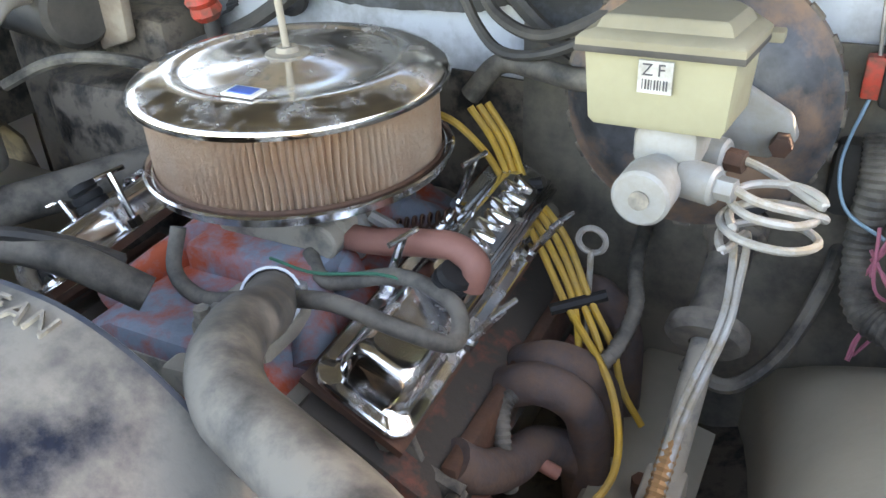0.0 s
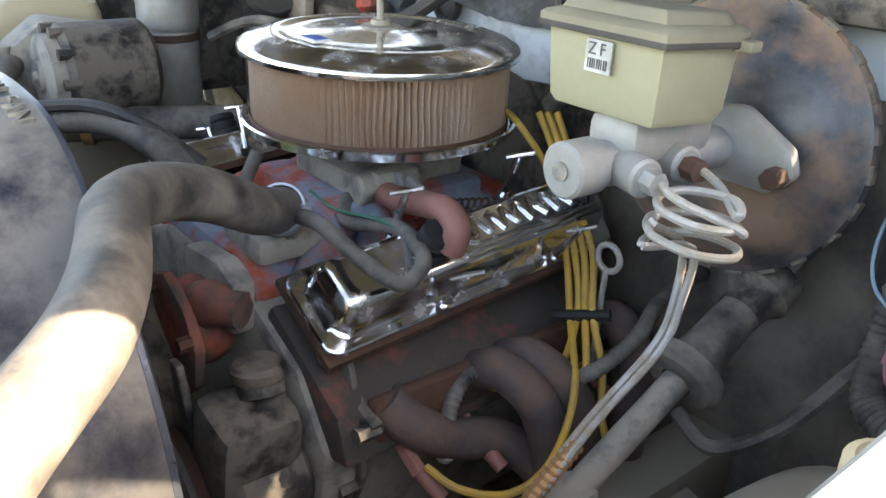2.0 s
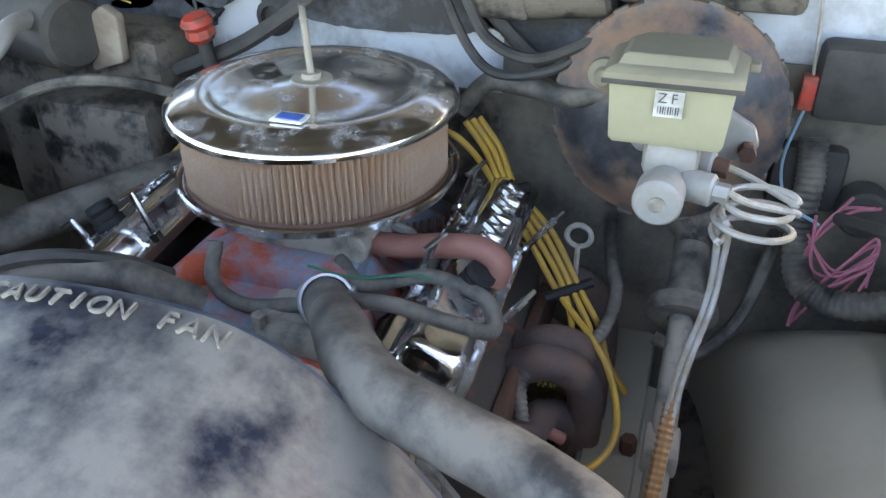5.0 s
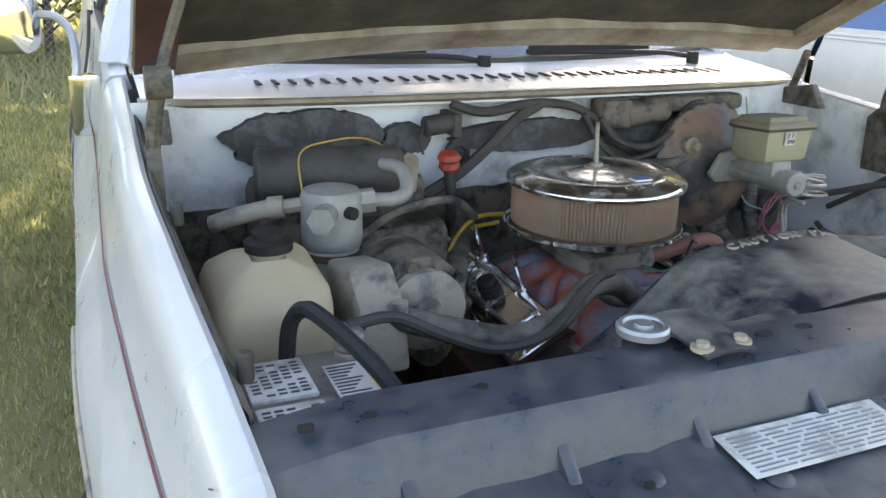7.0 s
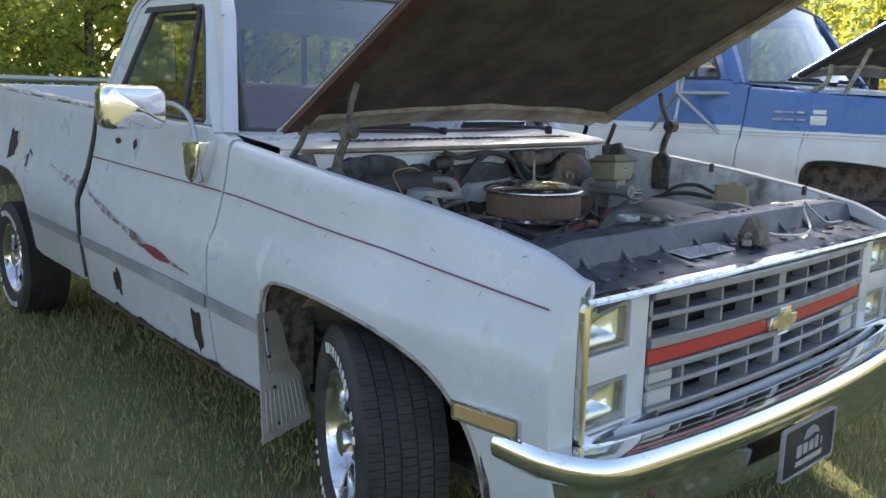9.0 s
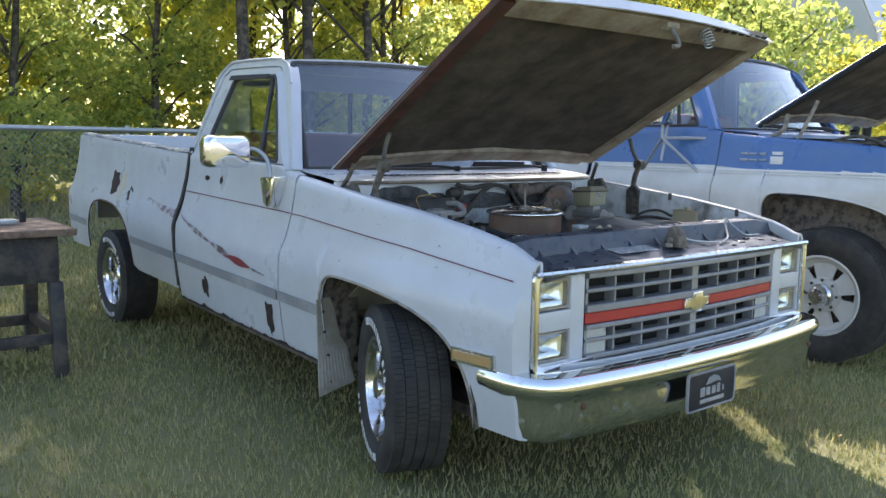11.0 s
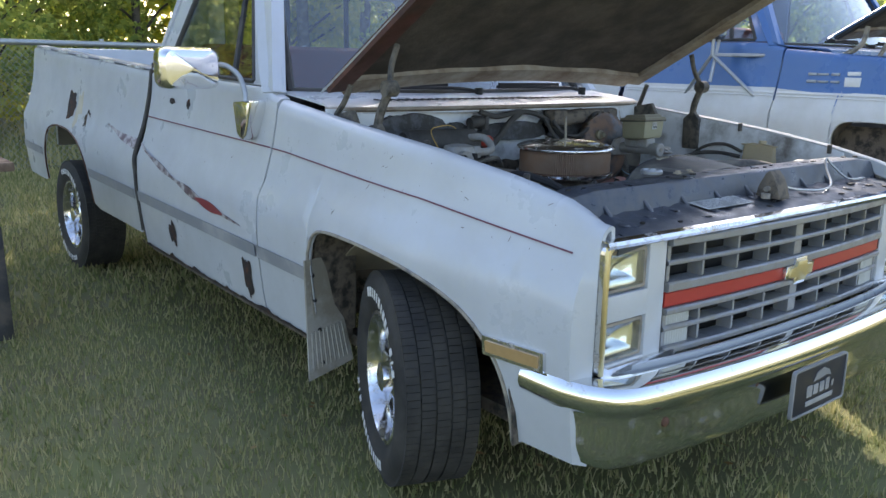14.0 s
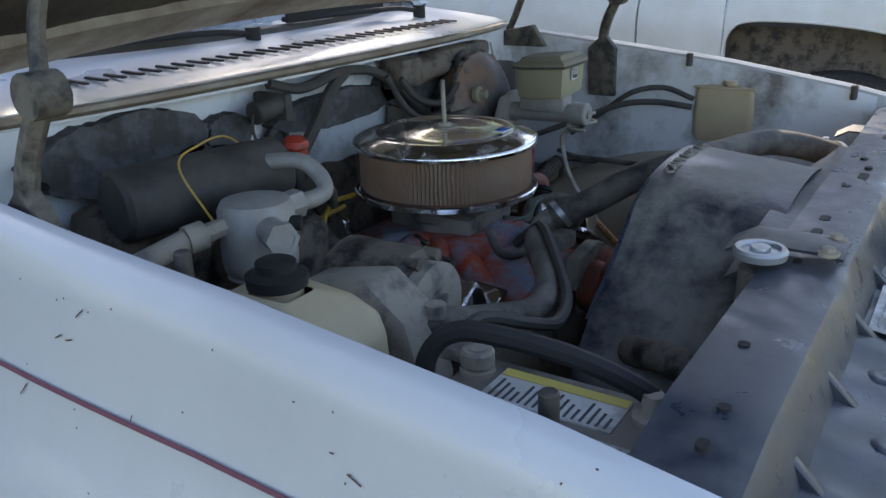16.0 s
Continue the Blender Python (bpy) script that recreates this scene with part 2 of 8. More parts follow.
def glass(name, tint, gloss=0.06, graze=0.6, rough=0.02):
    """Clear pane: see-through, with gloss that grows towards grazing views."""
    m = bpy.data.materials.new(name)
    m.use_nodes = True
    n, l = m.node_tree.nodes, m.node_tree.links
    g = n.new("ShaderNodeBsdfGlossy")
    g.inputs["Roughness"].default_value = rough
    t = n.new("ShaderNodeBsdfTransparent")
    t.inputs[0].default_value = (*tint, 1)
    f = n.new("ShaderNodeLayerWeight")
    f.inputs[0].default_value = 0.5
    p = n.new("ShaderNodeMath")
    p.operation = "POWER"
    p.inputs[1].default_value = 3.0
    a = n.new("ShaderNodeMath")
    a.operation = "MULTIPLY_ADD"
    a.inputs[1].default_value, a.inputs[2].default_value = graze, gloss
    x = n.new("ShaderNodeMixShader")
    l.new(f.outputs["Facing"], p.inputs[0])
    l.new(p.outputs[0], a.inputs[0])
    l.new(a.outputs[0], x.inputs[0])
    l.new(t.outputs[0], x.inputs[1])
    l.new(g.outputs[0], x.inputs[2])
    l.new(x.outputs[0], n["Material Output"].inputs[0])
    return m


M_GLASS = glass("window_glass", (0.80, 0.86, 0.88), 0.13, 0.6)
M_LENS = glass("lamp_glass", (0.93, 0.95, 0.95), 0.05, 0.5, 0.05)


def leaf_mat(name, a, c, trans=0.45):
    m = bpy.data.materials.new(name)
    m.use_nodes = True
    n, l = m.node_tree.nodes, m.node_tree.links
    geo = n.new("ShaderNodeNewGeometry")
    ramp = n.new("ShaderNodeValToRGB")
    ramp.color_ramp.elements[0].color, ramp.color_ramp.elements[1].color = (*a, 1), (*c, 1)
    l.new(geo.outputs["Random Per Island"], ramp.inputs[0])
    d = n.new("ShaderNodeBsdfDiffuse")
    t = n.new("ShaderNodeBsdfTranslucent")
    x = n.new("ShaderNodeMixShader")
    x.inputs[0].default_value = trans
    l.new(ramp.outputs[0], d.inputs[0])
    l.new(ramp.outputs[0], t.inputs[0])
    l.new(d.outputs[0], x.inputs[1])
    l.new(t.outputs[0], x.inputs[2])
    l.new(x.outputs[0], n["Material Output"].inputs[0])
    return m


M_LEAF = leaf_mat("green_leaves", (0.22, 0.31, 0.10), (0.58, 0.60, 0.18), 0.68)
M_LEAFYELLOW = leaf_mat("yellow_green_leaves", (0.42, 0.46, 0.09), (0.74, 0.66, 0.13), 0.68)
M_GRASS = leaf_mat("grass_blades", (0.19, 0.225, 0.085), (0.52, 0.46, 0.25), 0.4)
M_DRYLEAF = leaf_mat("dry_leaves", (0.22, 0.14, 0.06), (0.38, 0.28, 0.14), 0.2)


# ---- building helpers ----
def part(name, bm, material, parent=None, label="", smooth=True):
    """Links a bmesh as one mesh object under a thing or a part."""
    me = bpy.data.meshes.new(name)
    bmesh.ops.recalc_face_normals(bm, faces=bm.faces)
    bm.to_mesh(me)
    bm.free()
    for m in material if isinstance(material, (list, tuple)) else (material,):
        me.materials.append(m)
    if smooth:
        me.polygons.foreach_set("use_smooth", [True] * len(me.polygons))
        me.set_sharp_from_angle(angle=radians(38))
    ob = new(name, me)
    if parent is not None:
        ob.parent = parent
    if label:
        ob["label"] = label
    return ob


def thing(name, label, category, group="", kind=""):
    return tagged(new(name), label, category, group, kind)


def B():
    return bmesh.new()


def box(bm, x0, x1, y0, y1, z0, z1, bevel=0.004, m=None, mi=0):
    r = bmesh.ops.create_cube(bm, size=1)
    vs = r["verts"]
    for v in vs:
        v.co = Vector(((x0 + x1) / 2 + v.co.x * (x1 - x0), (y0 + y1) / 2 + v.co.y * (y1 - y0), (z0 + z1) / 2 + v.co.z * (z1 - z0)))
    fs = list({f for v in vs for f in v.link_faces})
    if bevel:
        es = list({e for v in vs for e in v.link_edges})
        r2 = bmesh.ops.bevel(bm, geom=es, offset=min(bevel, 0.45 * min(abs(x1 - x0), abs(y1 - y0), abs(z1 - z0))), segments=2, affect="EDGES", profile=0.5)
        fs = list({f for f in r2["faces"]} | {f for f in fs if f.is_valid})
        vs = list({v for f in fs for v in f.verts})
    for f in fs:
        f.material_index = mi
    if m is not None:
        bmesh.ops.transform(bm, matrix=m, verts=vs)
    return vs


def axis_matrix(p, way):
    return Matrix.Translation(p) @ Vector(way).to_track_quat("Z", "Y").to_matrix().to_4x4()


def lathe(bm, profile, at=(0, 0, 0), way=(0, 0, 1), seg=32, mi=0):
    """Turns a profile of (radius, height) about the axis way through at."""
    m = axis_matrix(at, way)
    rings = []
    for r, h in profile:
        if r < 1e-6:
            rings.append([bm.verts.new(m @ Vector((0, 0, h)))])
        else:
            rings.append([bm.verts.new(m @ Vector((r * math.cos(2 * math.pi * i / seg), r * math.sin(2 * math.pi * i / seg), h))) for i in range(seg)])
    for a, b in zip(rings, rings[1:]):
        for i in range(seg):
            j = (i + 1) % seg
            if len(a) == 1 and len(b) == 1:
                continue
            q = [a[0], b[i], b[j]] if len(a) == 1 else [a[i], a[j], b[0]] if len(b) == 1 else [a[i], a[j], b[j], b[i]]
            bm.faces.new(q).material_index = mi


def cyl(bm, p, q, r, seg=20, r2=None, bevel=0.0, mi=0):
    p, q = Vector(p), Vector(q)
    h = (q - p).length
    r2 = r if r2 is None else r2
    b = bevel
    prof = [(0, 0), (r - b, 0), (r, b), (r2, h - b), (r2 - b, h), (0, h)] if b else [(0, 0), (r, 0), (r2, h), (0, h)]
    lathe(bm, prof, p, q - p, seg, mi)


def spline(pts, n=8):
    pts = [Vector(p) for p in pts]
    if len(pts) < 3:
        return pts
    out = []
    ext = [2 * pts[0] - pts[1], *pts, 2 * pts[-1] - pts[-2]]
    for i in range(1, len(ext) - 2):
        a, b, c, d = ext[i - 1:i + 3]
        for k in range(n):
            t = k / n
            out.append(0.5 * (2 * b + (c - a) * t + (2 * a - 5 * b + 4 * c - d) * t * t + (3 * b - a - 3 * c + d) * t ** 3))
    return out + [pts[-1]]


def tube(bm, pts, r, seg=10, n=8, ribs=0.0, mi=0, smooth_path=True):
    """A pipe along a smooth line through pts. r: radius, or one for each end."""
    line = spline(pts, n) if smooth_path else [Vector(p) for p in pts]
    r0, r1 = r if isinstance(r, tuple) else (r, r)
    up = Vector((0.13, 0.31, 0.94)).normalized()
    rings = []
    for i, p in enumerate(line):
        t = (line[min(i + 1, len(line) - 1)] - line[max(i - 1, 0)]).normalized()
        u = (up - up.dot(t) * t)
        u = u.normalized() if u.length > 1e-4 else t.orthogonal().normalized()
        up = u
        w = t.cross(u)
        rr = r0 + (r1 - r0) * i / max(1, len(line) - 1)
        rr *= 1 + (ribs if i % 2 else 0)
        rings.append([bm.verts.new(p + rr * (math.cos(2 * math.pi * k / seg) * u + math.sin(2 * math.pi * k / seg) * w)) for k in range(seg)])
    for a, b in zip(rings, rings[1:]):
        for k in range(seg):
            bm.faces.new((a[k], a[(k + 1) % seg], b[(k + 1) % seg], b[k])).material_index = mi
    bm.faces.new(rings[0][::-1]).material_index = mi
    bm.faces.new(rings[-1]).material_index = mi


def sheet(bm, rows, thick=0.0, mi=None):
    """A surface through rows of points; with a thickness it becomes a closed shell along its normals."""
    g = [[Vector(p) for p in r] for r in rows]
    nr, nc = len(g), len(g[0])

    def normal(i, j):
        du = g[min(i + 1, nr - 1)][j] - g[max(i - 1, 0)][j]
        dv = g[i][min(j + 1, nc - 1)] - g[i][max(j - 1, 0)]
        c = du.cross(dv)
        return c.normalized() if c.length > 1e-9 else Vector((0, 0, 1))

    top = [[bm.verts.new(p) for p in r] for r in g]
    layers = [top]
    if thick:
        layers.append([[bm.verts.new(g[i][j] - thick * normal(i, j)) for j in range(nc)] for i in range(nr)])
    for s, v in enumerate(layers):
        for i in range(nr - 1):
            for j in range(nc - 1):
                q = (v[i][j], v[i + 1][j], v[i + 1][j + 1], v[i][j + 1])
                f = bm.faces.new(q if s == 0 else q[::-1])
                f.material_index = mi(i, j, s) if mi else 0
    if thick:
        a, b = layers
        rim = [(i, 0) for i in range(nr)] + [(nr - 1, j) for j in range(1, nc)] + [(i, nc - 1) for i in range(nr - 2, -1, -1)] + [(0, j) for j in range(nc - 2, 0, -1)]
        for (i, j), (k, l) in zip(rim, rim[1:] + rim[:1]):
            f = bm.faces.new((a[i][j], a[k][l], b[k][l], b[i][j]))
            f.material_index = mi(min(i, nr - 2), min(j, nc - 2), 2) if mi else 0


def prism(bm, outline, axis, lo, hi, bevel=0.0, mi=0, m=None):
    """An outline of 2D points pushed along an axis ('x', 'y' or 'z') from lo to hi."""
    def at(a, b, h):
        return {"x": (h, a, b), "y": (a, h, b), "z": (a, b, h)}[axis]
    v0 = [bm.verts.new(at(a, b, lo)) for a, b in outline]
    v1 = [bm.verts.new(at(a, b, hi)) for a, b in outline]
    n = len(outline)
    fs = [bm.faces.new(v0[::-1]), bm.faces.new(v1)]
    for i in range(n):
        j = (i + 1) % n
        fs.append(bm.faces.new((v0[i], v0[j], v1[j], v1[i])))
    vs = v0 + v1
    if bevel:
        es = list({e for f in fs for e in f.edges})
        r = bmesh.ops.bevel(bm, geom=es, offset=bevel, segments=2, affect="EDGES", profile=0.5)
        fs = list(set(r["faces"]) | {f for f in fs if f.is_valid})
        vs = list({v for f in fs for v in f.verts})
    for f in fs:
        f.material_index = mi
    if m is not None:
        bmesh.ops.transform(bm, matrix=m, verts=vs)


def rrect(x0, x1, y0, y1, r, seg=5):
    out = []
    for cx, cy, a0 in ((x1 - r, y1 - r, 0), (x0 + r, y1 - r, 90), (x0 + r, y0 + r, 180), (x1 - r, y0 + r, 270)):
        for k in range(seg + 1):
            a = radians(a0 + 90 * k / seg)
            out.append((cx + r * math.cos(a), cy + r * math.sin(a)))
    return out


def frame_ring(bm, outer, inner, axis, lo, hi, mi=0):
    """A closed frame between two outlines of equal point count."""
    def at(a, b, h):
        return {"x": (h, a, b), "y": (a, h, b), "z": (a, b, h)}[axis]
    o0, o1 = [bm.verts.new(at(a, b, lo)) for a, b in outer], [bm.verts.new(at(a, b, hi)) for a, b in outer]
    i0, i1 = [bm.verts.new(at(a, b, lo)) for a, b in inner], [bm.verts.new(at(a, b, hi)) for a, b in inner]
    n = len(outer)
    for k in range(n):
        j = (k + 1) % n
        for q in ((o0[k], o0[j], i0[j], i0[k]), (o1[k], i1[k], i1[j], o1[j]), (o0[k], o1[k], o1[j], o0[j]), (i0[k], i0[j], i1[j], i1[k])):
            bm.faces.new(q).material_index = mi


def lerp(table, x):
    """Straight-line value of a table of (x, y) pairs."""
    if x <= table[0][0]:
        return table[0][1]
    for (a, u), (b, v) in zip(table, table[1:]):
        if x <= b:
            return u + (v - u) * (x - a) / (b - a)
    return table[-1][1]


def span(a, b, n):
    return [a + (b - a) * i / (n - 1) for i in range(n)]


# ---- ground ----
def build_ground():
    bm = B()
    n = 60
    rows = []
    for i in range(n + 1):
        u = (i / n * 2 - 1)
        y = 60 * u * abs(u) ** 1.6 + 1
        r = []
        for j in range(n + 1):
            w = j / n * 2 - 1
            x = 70 * w * abs(w) ** 1.6
            r.append((x, y, 0.012 * noise.noise((x * 1.3, y * 1.3, 0)) - 0.01))
        rows.append(r)
    sheet(bm, rows)
    tagged(part("ground", bm, M_SOIL), "mown lawn soil under short patchy grass", "ground", kind="structure")


def grass_field(name, x0, x1, y0, y1, count, h, seed, material, label, wide=0.004):
    rng = np.random.default_rng(seed)
    x, y = rng.uniform(x0, x1, count), rng.uniform(y0, y1, count)
    a = rng.uniform(0, 6.283, count)
    hh = h * rng.uniform(0.4, 1.2, count)
    lean = rng.uniform(0.1, 0.9, count) * hh
    la = rng.uniform(0, 6.283, count)
    w = wide * rng.uniform(0.6, 1.4, count)
    v = np.zeros((count, 3, 3))
    v[:, 0] = np.stack([x - w * np.cos(a), y - w * np.sin(a), np.full(count, -0.012)], 1)
    v[:, 1] = np.stack([x + w * np.cos(a), y + w * np.sin(a), np.full(count, -0.012)], 1)
    v[:, 2] = np.stack([x + lean * np.cos(la), y + lean * np.sin(la), hh], 1)
    me = bpy.data.meshes.new(name)
    me.vertices.add(count * 3)
    me.vertices.foreach_set("co", v.ravel())
    me.loops.add(count * 3)
    me.loops.foreach_set("vertex_index", np.arange(count * 3))
    me.polygons.add(count)
    me.polygons.foreach_set("loop_start", np.arange(count) * 3)
    me.update()
    me.materials.append(material)
    return tagged(new(name, me), label, "grass", kind="stuff")


build_ground()
grass_field("grass", -4.5, 4.5, -2.5, 3.0, 150000, 0.030, 1, M_GRASS, "short green and straw-coloured lawn grass")
grass_field("grass", -6, 7, 3.0, 9.0, 90000, 0.05, 2, M_GRASS, "longer shaded grass behind the trucks", 0.008)
grass_field("grass", -14, 22, 9.0, 24.0, 60000, 0.22, 3, M_GRASS, "tall rough grass along the fence", 0.02)


# ---- pickup body, shared by both trucks ----
TOP = [(-0.02, 0.93), (0.02, 0.950), (0.06, 0.968), (0.12, 0.988), (0.3, 1.020), (0.6, 1.055), (0.9, 1.078), (1.2, 1.100), (1.5, 1.125), (1.62, 1.16), (2.7, 1.165)]
SIDE = [(0.25, 0.955), (0.45, 0.985), (0.60, 1.0), (0.74, 1.0), (0.80, 0.988), (0.835, 0.962), (0.88, 0.948), (0.95, 0.928), (1.05, 0.908), (1.16, 0.895), (1.25, 0.89)]
ARCH_F = [(0.205, 0.33), (0.208, 0.42), (0.235, 0.52), (0.29, 0.60), (0.39, 0.665), (0.55, 0.71), (0.75, 0.737), (0.95, 0.745), (1.05, 0.738), (1.09, 0.718), (1.115, 0.68), (1.128, 0.60), (1.135, 0.34)]
ARCH_R = [(3.28, 0.40), (3.29, 0.5), (3.33, 0.62), (3.42, 0.71), (3.55, 0.76), (3.72, 0.775), (3.9, 0.765), (4.02, 0.72), (4.10, 0.62), (4.15, 0.5), (4.16, 0.40)]


BODY_Y = [(-1, -1), (1.5, 1.5), (2.615, 2.775), (3.72, 4.05), (4.62, 4.95), (6, 6.33)]


def side_x(y, z):
    return lerp(SIDE, z) - (0.072 * max(0.0, (0.9 - y) / 0.9) ** 1.5)


def arch_cols(table, lo, hi, step=0.05):
    ys = set([round(v, 4) for v in span(lo, hi, max(2, int((hi - lo) / step)))])
    ys |= {round(a, 4) for a, _ in table if lo < a < hi}
    for (a, u), (b, v) in zip(table, table[1:]):
        if lo < a < hi and b - a > 0.03:
            ys.add(round((a + b) / 2, 4))
    return sorted(ys)


def wheel(parent, at, r, width, rim_r, steer, style, out=-1):
    """A tyre with tread blocks and a rim with spokes; out: the side to which its face looks."""
    m = Matrix.Translation(at) @ Matrix.Rotation(radians(steer), 4, "Z")
    hub = new("wheel")
    hub.parent = parent
    hub["label"] = "wheel with a chromed spoked rim" if style == "chrome" else "wheel with a white painted steel rim"
    w = width / 2
    bm = B()
    prof = [(rim_r, -w * 0.82), (rim_r + 0.02, -w * 0.95), ((r + rim_r) / 2, -w * 1.08), (r - 0.03, -w * 1.0), (r - 0.010, -w * 0.88), (r - 0.009, 0), (r - 0.010, w * 0.88), (r - 0.03, w), ((r + rim_r) / 2, w * 1.08), (rim_r + 0.02, w * 0.95), (rim_r, w * 0.82)]
    lathe(bm, prof, (0, 0, 0), (out, 0, 0), 56)
    tyre = part("tyre", bm, M_TYRE, hub, "black tyre with raised pale sidewall marks" if style == "chrome" else "black truck tyre")
    bm = B()
    for k in range(96):
        a = 2 * math.pi * k / 96
        for j, x in enumerate((-0.74, -0.38, 0.0, 0.38, 0.74)):
            b = a + (j % 2) * math.pi / 96
            mm = Matrix.Rotation(b, 4, "X") @ Matrix.Translation((x * w, 0, r - 0.006))
            box(bm, -w * 0.165, w * 0.165, -r * 0.0300, r * 0.0300, -0.008, 0.003, 0, mm)
    tagged(part("tread", bm, M_TYRE, hub, "worn tread blocks"), kind="stuff")
    bm = B()
    face = w * 0.80
    lathe(bm, [(rim_r + 0.008, face + 0.012), (rim_r - 0.004, face + 0.014), (rim_r - 0.014, face), (rim_r - 0.02, face - 0.05), (rim_r - 0.035, -face), (rim_r, -face)], (0, 0, 0), (out, 0, 0), 48)
    if style == "chrome":
        for k in range(8):
            a = 2 * math.pi * k / 8
            mm = axis_matrix((0, 0, 0), (out, 0, 0)) @ Matrix.Rotation(a, 4, "Z")
            for v, z0 in ((0, face - 0.035),):
                prism(bm, [(0.055, -0.030), (rim_r - 0.012, -0.022), (rim_r - 0.012, 0.022), (0.055, 0.030)], "z", z0 - 0.012, z0, 0.004, 0, mm)
        lathe(bm, [(0, face - 0.03), (0.075, face - 0.03), (0.068, face - 0.022), (0.05, face - 0.015), (0.045, face + 0.012), (0.03, face + 0.018), (0, face + 0.02)], (0, 0, 0), (out, 0, 0), 24)
    else:
        lathe(bm, [(rim_r - 0.02, face - 0.02), (rim_r - 0.055, face - 0.05), (rim_r - 0.06, face - 0.10)], (0, 0, 0), (out, 0, 0), 48)
        for k in range(6):
            mm = axis_matrix((0, 0, 0), (out, 0, 0)) @ Matrix.Rotation(2 * math.pi * (k + 0.5) / 6, 4, "Z")
            prism(bm, [(0.085, -0.047), (0.13, -0.048), (rim_r - 0.06, -0.066), (rim_r - 0.02, -0.105), (rim_r - 0.02, 0.105), (rim_r - 0.06, 0.066), (0.13, 0.048), (0.085, 0.047)], "z", face - 0.06, face - 0.04, 0.006, 0, mm)
        lathe(bm, [(0.11, face - 0.05), (0.105, face - 0.03), (0.09, face - 0.035), (0, face - 0.04)], (0, 0, 0), (out, 0, 0), 32)
    part("rim", bm, M_CHROMEDUST if style == "chrome" else M_CREAM, hub, "chromed spoked rim" if style == "chrome" else "white painted spoked steel rim")
    bm = B()
    lathe(bm, [(rim_r - 0.03, -0.02), (rim_r - 0.03, -0.03), (0, -0.03), (0, -0.02)], (0, 0, 0), (out, 0, 0), 32)
    part("brake_drum", bm, M_GREASE, hub, "rusty brake disc")
    if style != "chrome":
        bm = B()
        lathe(bm, [(0.072, face - 0.04), (0.07, face + 0.0), (0.05, face + 0.02), (0.045, face + 0.05), (0, face + 0.055)], (0, 0, 0), (out, 0, 0), 28)
        part("hub_cap", bm, M_CHROMEDUST, hub, "chromed hub cap")
        for k in range(8):
            bm = B()
            mm = axis_matrix((0, 0, 0), (out, 0, 0))
            p = mm @ Vector((0.092 * math.cos(k * math.pi / 4), 0.092 * math.sin(k * math.pi / 4), face - 0.04))
            cyl(bm, p, p + Vector((out * 0.022, 0, 0)), 0.010, 6)
            part("wheel_nut", bm, M_CHROMEDUST, hub)
    else:
        # raised pale marks on the sidewall, drawn as plain bars
        bm = B()
        mm0 = axis_matrix((0, 0, 0), (out, 0, 0))
        for base in (0, math.pi):
            for k, wd in enumerate((0.9, 0.35, 0.9, 0.0, 1, 0.9, 0.9, 0.5, 0.9, 0.5, 0.8, 0.5, 0.9, 0.9)):
                if not wd:
                    continue
                mm = mm0 @ Matrix.Rotation(base + 0.4 + k * 0.115, 4, "Z")
                rr = (r + rim_r) / 2
                box(bm, rr - 0.015, rr + 0.015, -0.011 * wd, 0.011 * wd, w * 1.07, w * 1.085, 0.002, mm)
        tagged(part("sidewall_marks", bm, M_WHITEPRINT, hub, "pale raised sidewall marks"), kind="stuff")
    hub.matrix_local = m
    return hub


